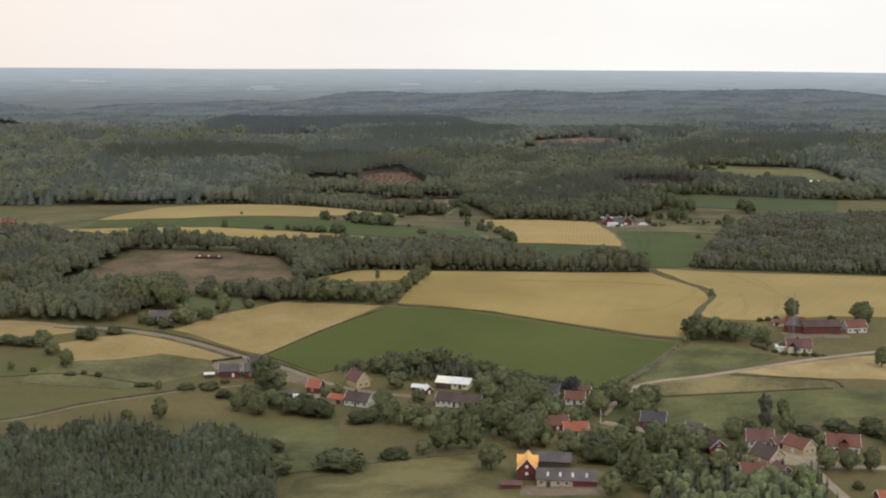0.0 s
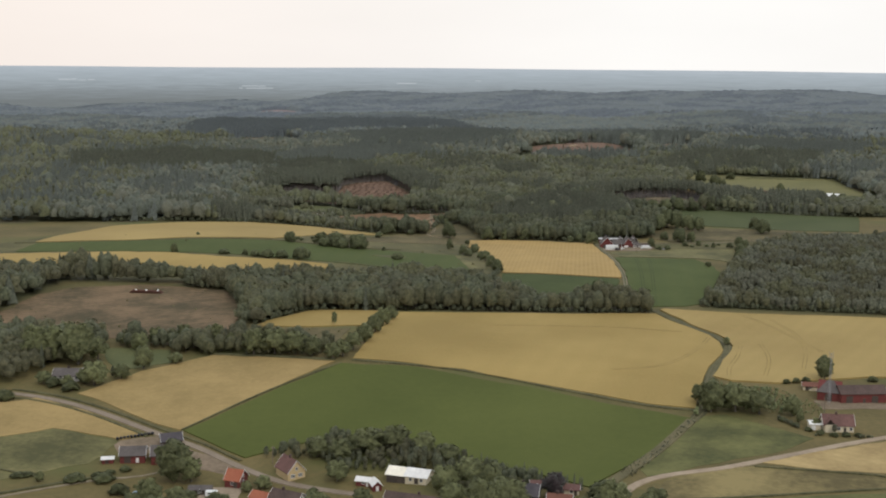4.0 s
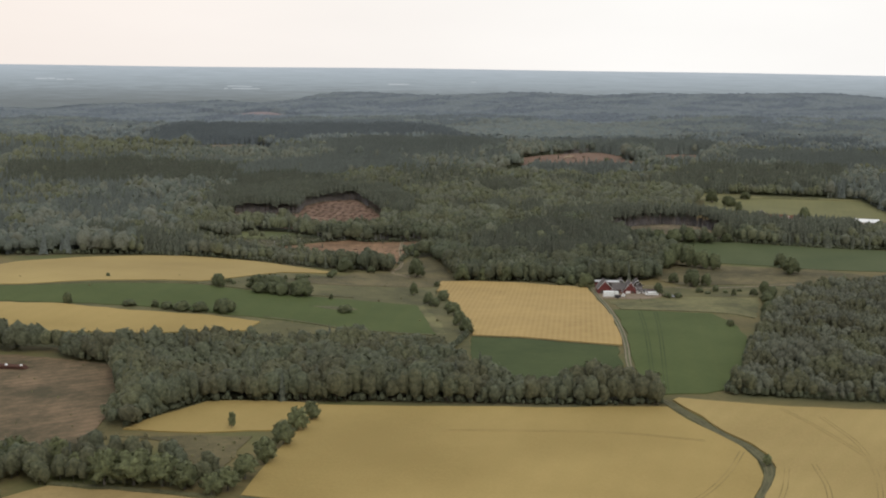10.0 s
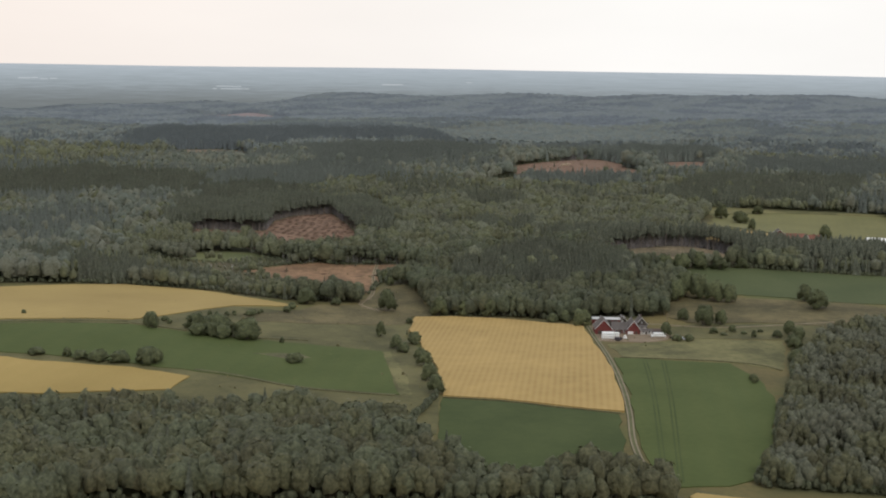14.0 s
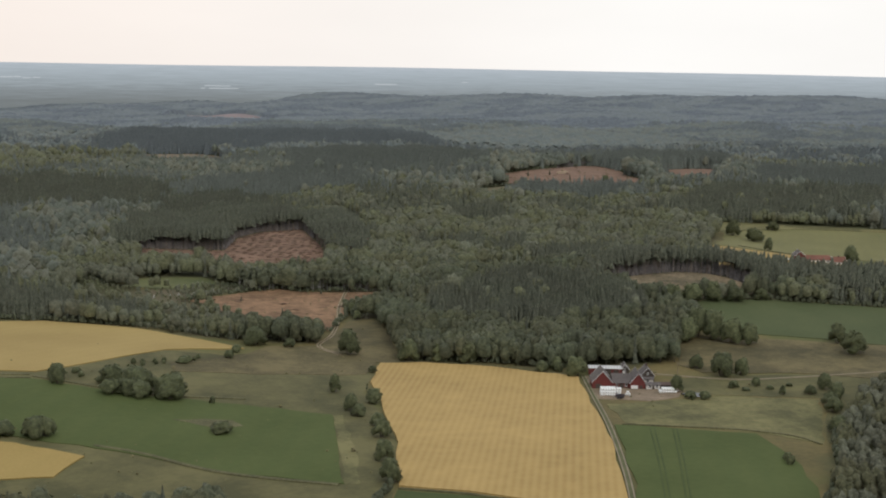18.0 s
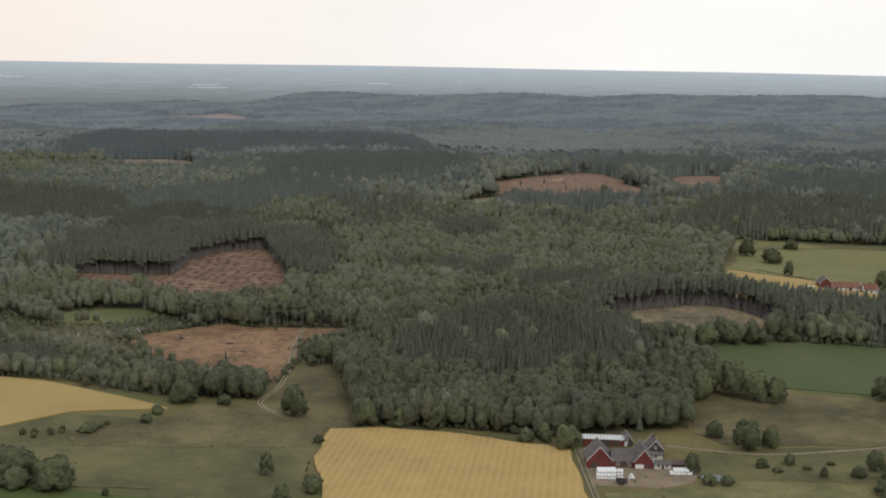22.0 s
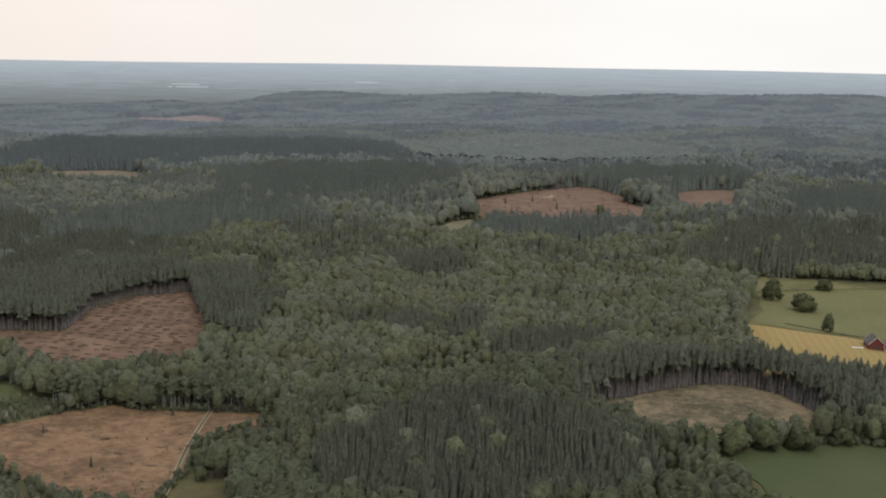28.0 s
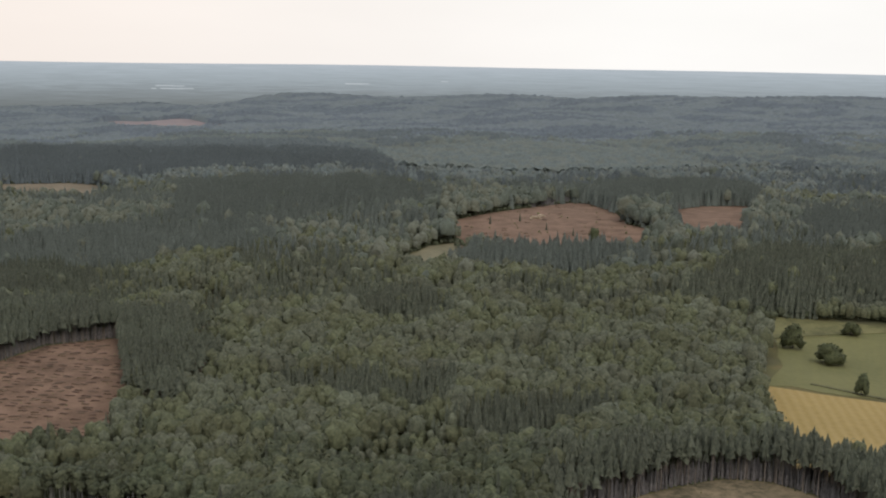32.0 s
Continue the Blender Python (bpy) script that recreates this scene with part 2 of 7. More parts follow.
HAY = surface("mown_hay", (0.245, 0.172, 0.066), (0.345, 0.240, 0.096), 0.5, 0.03, 0.95, 0.1, stripes=(62, 7, 0.14, (0.28, 0.2, 0.078)), patch_mix=0.5)
GOLD = surface("golden_rye", (0.285, 0.185, 0.062), (0.385, 0.255, 0.090), 0.12, 0.02, 0.95, 0.1, stripes=(3, 3.2, 0.26, (0.47, 0.335, 0.135)))
STUBBLE = surface("stubble", (0.279, 0.195, 0.084), (0.428, 0.310, 0.139), 0.4, 0.04, 0.95, 0.1, stripes=(-60, 6, 0.2, (0.25, 0.19, 0.08)))
CROP = surface("green_crop", (0.075, 0.087, 0.023), (0.098, 0.110, 0.030), 0.3, 0.012, 0.9, 0.05, patch_mix=0.7, spec=0.1)
CROP_BLUE = surface("bluish_green_crop", (0.065, 0.080, 0.026), (0.085, 0.101, 0.035), 0.3, 0.02, 0.9, 0.05, patch_mix=0.6, stripes=(3, 14, 0.12, (0.05, 0.075, 0.026)), spec=0.1)
DARK_CROP = surface("dark_green_crop", (0.05, 0.064, 0.024), (0.067, 0.082, 0.031), 0.3, 0.03, 0.9, 0.05, patch_mix=0.6, spec=0.1)
LUSH = surface("lush_grass", (0.075, 0.085, 0.032), (0.12, 0.122, 0.046), 0.4, 0.03, 0.9, 0.1)
MEADOW = surface("dry_meadow_grass", (0.059, 0.050, 0.021), (0.143, 0.113, 0.050), 0.5, 0.03, 0.95, 0.1)
ROUGH = surface("rough_margin_grass", (0.06, 0.065, 0.026), (0.12, 0.115, 0.05), 0.8, 0.1, 0.95, 0.2)
BRACKEN = surface("felled_ground_with_red_brown_brash", (0.116, 0.068, 0.042), (0.208, 0.125, 0.082), 0.6, 0.06, 0.98, 0.3)
BRASH = surface("dark_brash", (0.07, 0.046, 0.031), (0.15, 0.096, 0.063), 1.2, 0.2, 0.98, 0.3, tint=0.3)
HEATH = surface("felled_ground_with_grass", (0.072, 0.060, 0.033), (0.229, 0.169, 0.101), 0.28, 0.05, 0.98, 0.3, patch_mix=0.4)
OLD_FELL = surface("overgrown_felled_ground", (0.065, 0.050, 0.024), (0.211, 0.135, 0.075), 0.3, 0.03, 0.98, 0.2, patch_mix=0.5, stripes=(55, 6, 0.35, (0.075, 0.066, 0.03)))
BROWN_FELL = surface("felled_ground_with_bracken", (0.124, 0.072, 0.037), (0.260, 0.151, 0.082), 0.28, 0.035, 0.98, 0.3, patch_mix=0.4)
TAN_FELL = surface("old_felled_ground_with_dry_grass", (0.139, 0.107, 0.070), (0.221, 0.172, 0.115), 0.1, 0.02, 0.98, 0.1)
# Heath greyed towards pink: distance haze is in the colour.
HAZED_HEATH = surface("heather_bracken_painted_haze", (0.189, 0.151, 0.146), (0.252, 0.197, 0.185), 0.05, 0.01, 0.98)
# Bluer and greyer than near clearings; haze is mixed into the colour.
GREY_FELL = surface("haze_greyed_felled_ground", (0.13, 0.115, 0.066), (0.215, 0.18, 0.108), 0.2, 0.03, 0.98, 0.1)
PASTURE_EAST = surface("mown_olive_pasture", (0.121, 0.115, 0.041), (0.170, 0.153, 0.058), 0.4, 0.02, 0.95, 0.1, stripes=(12, 9, 0.12, (0.11, 0.112, 0.05)))
# A trace of haze is painted into this barley's colour.
EAST_GOLD = surface("ripe_barley_painted_thin_haze", (0.249, 0.172, 0.056), (0.327, 0.225, 0.079), 0.4, 0.02, 0.95, 0.1, stripes=(3, 5, 0.2, (0.43, 0.31, 0.15)))
DUST = surface("gravel_road", (0.25, 0.19, 0.13), (0.37, 0.29, 0.205), 1.0, 0.1, 0.95, 0.05)
ASPHALT = surface("worn_asphalt", (0.185, 0.142, 0.1), (0.268, 0.212, 0.156), 1.0, 0.1, 0.9)
DIRT = surface("bare_farmyard_earth", (0.12, 0.09, 0.056), (0.25, 0.185, 0.125), 0.5, 0.08, 0.95, 0.1)
RED_WOOD = surface("falu_red_boards", (0.115, 0.028, 0.024), (0.185, 0.05, 0.042), 2.0, 0.3, 0.85, stripes=(0, 0.3, 0.3, (0.09, 0.022, 0.018)))
WHITE_WALL = surface("white_render", (0.468, 0.442, 0.399), (0.663, 0.637, 0.595), 1.5, 0.2, 0.85)
YELLOW_WALL = surface("yellow_boards", (0.43, 0.32, 0.165), (0.58, 0.44, 0.245), 1.5, 0.2, 0.85)
CREAM_WALL = surface("cream_boards", (0.5, 0.43, 0.3), (0.68, 0.6, 0.44), 1.5, 0.2, 0.85)
STONE_WALL = surface("field_stone_wall", (0.25, 0.2, 0.13), (0.5, 0.41, 0.27), 1.6, 0.3, 0.95, 0.2)
DARK_WOOD = surface("dark_weathered_boards", (0.045, 0.035, 0.03), (0.1, 0.08, 0.065), 2.0, 0.3, 0.9)
TILE_RED = surface("red_clay_tiles", (0.132, 0.060, 0.040), (0.207, 0.092, 0.063), 1.2, 0.2, 0.85, stripes=(90, 0.35, 0.3, (0.14, 0.05, 0.035)))
TILE_ORANGE = surface("new_orange_tiles", (0.259, 0.083, 0.044), (0.346, 0.122, 0.068), 1.2, 0.2, 0.8, stripes=(90, 0.35, 0.25, (0.4, 0.1, 0.05)))
TILE_BROWN = surface("brown_tiles", (0.06, 0.042, 0.036), (0.12, 0.08, 0.066), 1.2, 0.2, 0.85, stripes=(90, 0.35, 0.25, (0.07, 0.04, 0.03)))
TILE_MAROON = surface("red_brown_tiles", (0.104, 0.056, 0.047), (0.176, 0.092, 0.077), 1.2, 0.2, 0.85, stripes=(90, 0.35, 0.25, (0.1, 0.05, 0.04)))
ROOF_GREY = surface("grey_fibre_cement_roof", (0.078, 0.066, 0.06), (0.142, 0.12, 0.108), 1.0, 0.15, 0.9, stripes=(0, 0.9, 0.2, (0.09, 0.085, 0.085)))
ROOF_DARK = surface("dark_metal_roof", (0.045, 0.038, 0.042), (0.085, 0.072, 0.077), 1.0, 0.15, 0.6)
ROOF_WHITE = surface("white_metal_roof", (0.62, 0.6, 0.57), (0.85, 0.82, 0.77), 0.8, 0.15, 0.5, stripes=(0, 0.9, 0.15, (0.55, 0.53, 0.5)))
ROOF_RIB = surface("ribbed_pale_roof", (0.3, 0.29, 0.28), (0.42, 0.41, 0.39), 0.8, 0.15, 0.6, stripes=(0, 1.5, 0.6, (0.75, 0.73, 0.7)))
LAID = surface("pressed_ripe_corn", (0.2, 0.145, 0.048), (0.3, 0.212, 0.075), 0.5, 0.05, 0.95)
TUFT = surface("dry_grass_tufts", (0.11, 0.105, 0.048), (0.19, 0.165, 0.08), 0.8, 0.1, 0.95, tint=0.2)
DULL_DUST = surface("trodden_earth_track", (0.17, 0.135, 0.09), (0.27, 0.22, 0.15), 1.0, 0.1, 0.95, 0.05)
SCRUBBY = surface("weedy_strip", (0.085, 0.076, 0.036), (0.155, 0.13, 0.066), 0.7, 0.12, 0.95, 0.2)
CROP_COOL = surface("cool_green_crop", (0.066, 0.079, 0.035), (0.086, 0.097, 0.044), 0.3, 0.02, 0.9, 0.05, patch_mix=0.6, spec=0.1)
RANK = surface("rough_upland_grass", (0.064, 0.060, 0.023), (0.125, 0.110, 0.044), 0.35, 0.03, 0.95, 0.2, patch_mix=0.55)
MARGIN = surface("rank_brown_margin_grass", (0.047, 0.045, 0.020), (0.130, 0.118, 0.054), 0.8, 0.1, 0.95, 0.2)
GREEN_SWARD = surface("green_pasture", (0.058, 0.062, 0.020), (0.144, 0.139, 0.048), 0.4, 0.03, 0.95, 0.1, patch_mix=0.6)
LAWN = surface("garden_lawn", (0.085, 0.094, 0.028), (0.14, 0.14, 0.046), 0.5, 0.06, 0.95, 0.1)
TAN_SWARD = surface("dry_tan_pasture", (0.098, 0.078, 0.031), (0.246, 0.192, 0.079), 0.4, 0.025, 0.95, 0.1, patch_mix=0.6)
OLIVE_SWARD = surface("olive_pasture", (0.066, 0.062, 0.021), (0.182, 0.149, 0.058), 0.5, 0.03, 0.95, 0.1, patch_mix=0.65)
GRAZED = surface("grazed_pasture", (0.071, 0.068, 0.026), (0.171, 0.152, 0.062), 0.4, 0.03, 0.95, 0.1)
ROOF_CREAM = surface("cream_metal_roof", (0.72, 0.66, 0.54), (0.92, 0.86, 0.72), 0.8, 0.15, 0.5)
ROOF_YELLOW = surface("bright_yellow_orange_roof", (0.8, 0.4, 0.1), (0.98, 0.56, 0.18), 1.0, 0.2, 0.6, stripes=(90, 0.5, 0.2, (0.65, 0.3, 0.08)))
TRIM = surface("white_painted_trim", (0.6, 0.58, 0.55), (0.8, 0.78, 0.74), 2.0, 0.4, 0.7)
GLASS = surface("dark_window_glass", (0.02, 0.022, 0.025), (0.05, 0.055, 0.06), 2.0, 0.5, 0.08, spec=0.5)
PLASTIC = surface("white_bale_film", (0.68, 0.68, 0.65), (0.88, 0.87, 0.84), 1.5, 0.4, 0.45)
BLACK_FILM = surface("black_bale_film", (0.012, 0.012, 0.014), (0.035, 0.035, 0.04), 1.5, 0.4, 0.45)
STEEL = surface("galvanised_steel", (0.3, 0.3, 0.3), (0.5, 0.5, 0.5), 3.0, 0.5, 0.5, metal=0.6)
BLUE = surface("blue_tarpaulin", (0.2, 0.3, 0.42), (0.45, 0.55, 0.62), 1.5, 0.3, 0.6)
LOG = surface("log_ends_and_bark", (0.055, 0.025, 0.019), (0.132, 0.061, 0.041), 2.0, 0.4, 0.9)
PALE_LOG = surface("fresh_cut_log", (0.375, 0.285, 0.195), (0.562, 0.450, 0.330), 2.0, 0.4, 0.9)


def ground_surface():
    """Pasture, with the dark litter of the woods where trees stand."""
    m = surface("pasture_ground", (0.083, 0.07, 0.025), (0.166, 0.125, 0.048), 0.35, 0.016, 0.95, 0.1, patch_mix=0.62)
    t = m.node_tree
    b = t.nodes["Principled BSDF"]
    was = b.inputs["Base Color"].links[0].from_socket
    reach = t.nodes.new("ShaderNodeTexNoise")
    reach.inputs["Scale"].default_value, reach.inputs["Detail"].default_value = 0.011, 7.0
    reach.inputs["Roughness"].default_value = 0.62
    place = t.nodes.new("ShaderNodeNewGeometry")
    t.links.new(place.outputs["Position"], reach.inputs["Vector"])
    some = t.nodes.new("ShaderNodeMapRange")
    some.inputs["From Min"].default_value, some.inputs["From Max"].default_value = 0.47, 0.62
    t.links.new(reach.outputs["Fac"], some.inputs["Value"])
    green = t.nodes.new("ShaderNodeMix")
    green.data_type = "RGBA"
    green.inputs["B"].default_value = (0.092, 0.093, 0.029, 1)
    t.links.new(some.outputs["Result"], green.inputs["Factor"])
    t.links.new(was, green.inputs["A"])
    was = green.outputs["Result"]
    at = t.nodes.new("ShaderNodeAttribute")
    at.attribute_name = "wood"
    mix = t.nodes.new("ShaderNodeMix")
    mix.data_type = "RGBA"
    litter = t.nodes.new("ShaderNodeMix")
    litter.data_type = "RGBA"
    litter.inputs["A"].default_value, litter.inputs["B"].default_value = (0.07, 0.072, 0.03, 1), (0.115, 0.09, 0.052, 1)
    t.links.new(some.outputs["Result"], litter.inputs["Factor"])
    t.links.new(litter.outputs["Result"], mix.inputs["B"])
    t.links.new(at.outputs["Fac"], mix.inputs["Factor"])
    t.links.new(was, mix.inputs["A"])
    t.links.new(mix.outputs["Result"], b.inputs["Base Color"])
    return m


PASTURE = ground_surface()

# ---- the lie of the land ----
HILLS = [(-90, 1430, -13, 110), (50, 1400, 15, 80), (190, 1430, 8, 60), (-240, 1110, 7, 110), (-110, 540, -14, 110), (-60, 740, 7, 90),
         (230, 2150, 16, 220), (-20, 1240, -8, 130), (90, 990, 4, 80), (700, 4350, 30, 600), (-1700, 4300, -26, 900), (-300, 2800, 16, 330), (500, 3200, 14, 300),
         (200, 1590, 9, 55), (10, 1580, 5, 50), (60, 1830, 5, 60), (-130, 2210, 10, 130), (300, 1890, 8, 90), (-60, 1890, 4, 60), (-130, 1790, -5, 40), (60, 1500, -4, 40), (900, 2500, 18, 200), (-900, 2100, 16, 200)]


def land(x, y):
    """The height of the ground, for numbers or arrays."""
    x, y = np.asarray(x, float), np.asarray(y, float)
    z = np.zeros(np.broadcast(x, y).shape)
    for hx, hy, h, s in HILLS:
        z = z + h * np.exp(-((x - hx) ** 2 + (y - hy) ** 2) / (2.0 * s * s))
    far = np.clip((np.hypot(x, y) - 2350) / 800, 0, 1)
    z = z + far * (10 * np.sin(x / 170 + 1.3 * np.sin(y / 260)) * np.cos(y / 210 + 0.5) + 5 * np.sin(x / 83 + y / 120))
    step = np.clip((x + 900) / 230, 0, 1)
    z = z + step * step * (3 - 2 * step) * (17 + 21 * np.clip((-100 - x) / 500, 0, 1)) * np.exp(-((y - 4650) / 480) ** 2)
    return z


def inside(poly, x, y):
    """Which of the places lie in the outline."""
    x, y = np.asarray(x, float), np.asarray(y, float)
    hit = np.zeros(x.shape, bool)
    for (ax, ay), (bx, by) in zip(poly, poly[1:] + poly[:1]):
        if ay != by:
            hit ^= ((ay > y) != (by > y)) & (x < (bx - ax) * (y - ay) / (by - ay) + ax)
    return hit


# Fields and clearings: name, surface, height of the crop, label, category, outline.
OPEN = [
    ("wheat_field", WHEAT, 0.8, "large field of ripe yellow wheat", [(-60, 836), (-28, 838), (8, 843), (53, 849), (98, 857), (105, 837), (114, 820), (122, 803), (125, 786), (124, 767), (117, 746), (110, 728), (106, 712), (110, 727), (94, 657), (73, 662), (39, 680), (-12, 706), (-69, 720)]),
    ("barley_field", WHEAT_E, 0.8, "pale ripe barley field beside the track", [(105, 873), (142, 867), (225, 865), (272, 862), (420, 854), (400, 730), (224, 720), (186, 719), (140, 703), (118, 705), (110, 712), (117, 733), (125, 757), (131, 778), (131, 794), (127, 808), (119, 822), (112, 845), (102, 869)]),
    ("green_field", CROP, 0.5, "deep green crop field behind the village", [(-74, 713), (-36, 708), (33, 675), (90, 643), (70, 602), (41, 563), (0, 593), (-40, 619), (-64, 622), (-84, 611), (-98, 601), (-131, 628), (-104, 670)]),
    ("hay_field", HAY, 0.3, "mown yellow hay field by the road", [(-143, 729), (-109, 723), (-78, 717), (-107, 671), (-133, 629), (-145, 635), (-168, 652), (-193, 669), (-173, 703)]),
    ("hay_strip", WHEAT, 0.5, "narrow yellow field below the wood", [(-136, 794), (-126, 816), (-112, 839), (-89, 842), (-61, 839), (-59, 822), (-66, 797), (-73, 793), (-103, 789)]),
    ("hay_field", HAY, 0.3, "yellow hay field south of the road", [(-246, 631), (-230, 648), (-210, 661), (-182, 648), (-148, 622), (-154, 616), (-188, 625), (-208, 610), (-229, 601)]),
    ("hay_field", HAY, 0.3, "yellow-green mown field beside the road", [(-380, 672), (-317, 676), (-276, 676), (-248, 670), (-246, 655), (-263, 641), (-297, 632), (-380, 625)]),
    ("stubble_field", STUBBLE, 0.2, "pale stubble field beside the lane", [(109, 588), (140, 604), (194, 629), (260, 645), (320, 640), (300, 585), (214, 578), (178, 575), (134, 579)]),
    ("barley_field", WHEAT_E, 0.6, "long yellow field below the forest edge", [(-384, 1096), (-378, 1137), (-365, 1167), (-354, 1204), (-303, 1240), (-241, 1271), (-184, 1273), (-138, 1256), (-111, 1241), (-150, 1218), (-175, 1166), (-193, 1136), (-262, 1118), (-300, 1101)]),
    ("green_field", CROP_BLUE, 0.4, "bluish green crop field between hedges", [(-380, 1090), (-299, 1096), (-259, 1109), (-190, 1122), (-130, 1110), (-83, 1109), (-38, 1101), (-28, 1050), (-18, 999), (-37, 1003), (-71, 1009), (-114, 1026), (-160, 1035), (-198, 1040), (-237, 1043), (-380, 1046)]),
    ("wheat_strip", WHEAT, 0.6, "narrow yellow field above the wood", [(-400, 1036), (-310, 1040), (-262, 1040), (-206, 1028), (-158, 1027), (-125, 1017), (-128, 992), (-185, 975), (-239, 972), (-293, 972), (-400, 976)]),
    ("rye_field", GOLD, 0.9, "golden rye field with harvest lines beside the farm", [(-29, 1220), (-5, 1224), (33, 1215), (80, 1192), (83, 1150), (86.7, 1094), (87.8, 1020), (86.8, 973), (60, 980), (29, 992), (3, 997), (-3, 1056), (-18, 1128), (-29, 1174)]),
    ("green_field", DARK_CROP, 0.4, "dark green strip of crop below the rye", [(3, 993), (29, 988), (60, 976), (84, 969), (82, 884), (72, 886), (49, 876), (25, 881), (6, 915)]),
    ("green_field", CROP_BLUE, 0.4, "bluish green crop field with wheel lines", [(91.6, 1095), (153, 1085), (161, 1051), (162, 1011), (145, 933), (131, 892), (119, 883), (95, 878), (89.6, 925), (91.4, 975), (92.4, 1020)]),
    ("pasture", GRAZED, 0.15, "grazed grass pasture beside the farmyard", [(91, 1136), (98, 1137), (147, 1153), (196, 1150), (179, 1072), (157, 1088), (97, 1099)]),
    ("green_field", CROP_COOL, 0.4, "rounded deep green field before the spruces", [(154, 1353), (174, 1364), (211, 1373), (255, 1376), (311, 1378), (360, 1375), (330, 1265), (270, 1269), (228, 1284), (200, 1289), (170, 1296), (168, 1328)]),
    ("meadow", MEADOW, 0.3, "dry brownish meadow behind the farm", [(144, 1274), (190, 1281), (226, 1276), (270, 1269), (300, 1240), (241, 1192), (204, 1202), (147, 1203), (136, 1219)]),
    ("clearing", HEATH, 0.2, "grassy felled knoll below a row of spruces", [(103, 1406), (126, 1420), (140, 1431), (164, 1446), (183, 1445), (198, 1432), (216, 1394), (194, 1372), (164, 1364), (134, 1358), (114, 1376)]),
    ("barley_field", EAST_GOLD, 0.7, "small golden field beside the red farm", [(209, 1589), (222, 1585), (235, 1582), (249, 1581), (268, 1581), (308, 1567), (330, 1465), (265, 1465), (230, 1462), (196, 1458), (200, 1520)]),
    ("pasture", PASTURE_EAST, 0.15, "pale green pasture with mown rows", [(212, 1591), (224, 1594), (237, 1588), (251, 1587), (271, 1590), (430, 1576), (430, 1749), (315, 1741), (290, 1735), (267, 1726), (242, 1719), (231, 1646)]),
    ("meadow", GRAZED, 0.3, "dry meadow under the forest edge", [(209, 1773), (246, 1775), (273, 1769), (297, 1763), (319, 1756), (430, 1762), (430, 1750), (316, 1744), (291, 1738), (268, 1732), (241, 1722), (222, 1742)]),
    ("clearing", BRACKEN, 0.2, "red-brown clearing with ploughed rows of brash", [(-268, 1546), (-272, 1561), (-203, 1573), (-205, 1629), (-192, 1668), (-156, 1692), (-138, 1640), (-118, 1587), (-112, 1560), (-112, 1518), (-136, 1500), (-174, 1490), (-223, 1490), (-256, 1500)]),
    ("clearing", BROWN_FELL, 0.2, "red-brown felled slope with a forest track", [(-183, 1389), (-172, 1412), (-150, 1439), (-132, 1453), (-118, 1447), (-89, 1445), (-53, 1436), (-50, 1414), (-66, 1411), (-74, 1394), (-69, 1360), (-72, 1310), (-95, 1312), (-122, 1330), (-148, 1350), (-165, 1374)]),
    ("clearing", BRACKEN, 0.2, "red-brown felled hilltop with scattered trees", [(21, 2133), (66, 2201), (112, 2264), (144, 2311), (165, 2301), (185, 2212), (189, 2130), (217, 2081), (184, 1971), (124, 1969), (78, 1973), (38, 1996)]),
    ("clearing", BRACKEN, 0.2, "small red-brown clearing before tall pines", [(244, 2251), (286, 2318), (343, 2345), (331, 2252), (279, 2043), (229, 2036)]),
    ("clearing", GREY_FELL, 0.2, "small grassy clearing in the forest", [(-19, 1919), (10, 2010), (35, 2027), (45, 1988), (47, 1927), (11, 1882)]),
    ("clearing", TAN_FELL, 0.2, "far tan clearing in dark forest", [(-560, 2430), (-525, 2437), (-466, 2455), (-432, 2444), (-357, 2350), (-353, 2304), (-425, 2325), (-480, 2330), (-540, 2390)]),
    ("clearing", HAZED_HEATH, 4.0, "distant brown heath among forest", [(-885, 3698), (-875, 4198), (-667, 3929), (-568, 3883), (-642, 3820), (-744, 3571)]),
    ("meadow", LUSH, 0.3, "small dark green glade in the woods", [(-246, 1436), (-232, 1450), (-212, 1464), (-188, 1470), (-180, 1455), (-196, 1430), (-216, 1416), (-236, 1416)]),
    ("meadow", MEADOW, 0.25, "brownish meadow along the forest lane", [(-139, 1186), (-106, 1228), (-103, 1240), (-100, 1255), (-71, 1264), (-66, 1309), (-64, 1336), (-46, 1339), (-33, 1298), (-17, 1230), (-6, 1226), (-32, 1223), (-34, 1192), (-130, 1165)]),
    ("clearing", OLD_FELL, 0.2, "wide brown clearing below the wood", [(-300, 802), (-298, 885), (-281, 910), (-235, 922), (-180, 908), (-155, 848), (-148, 797), (-149, 768), (-180, 759), (-218, 769)]),
    ("meadow", MEADOW, 0.25, "rough meadow triangle between hedges", [(-134, 784), (-79, 785), (-82, 740), (-92, 735), (-115, 778)]),
    ("meadow", LUSH, 0.2, "small green paddock among trees", [(-206, 744), (-190, 744), (-168, 739), (-161, 717), (-187, 704)]),
    ("pasture", GRAZED, 0.15, "olive pasture beside the hay field", [(-232, 602), (-208, 611), (-188, 626), (-155, 615), (-160, 590), (-190, 565), (-240, 560)]),
]
UPLAND = [(-420, 1090), (-304, 1207), (-125, 1219), (-30, 1195), (-30, 1150), (-6, 1079), (1, 1011), (0, 935), (-47, 956), (-206, 940), (-420, 950)]
FARMYARD = [(60, 1130), (140, 1130), (210, 1150), (260, 1215), (136, 1222), (84, 1215), (60, 1206)]
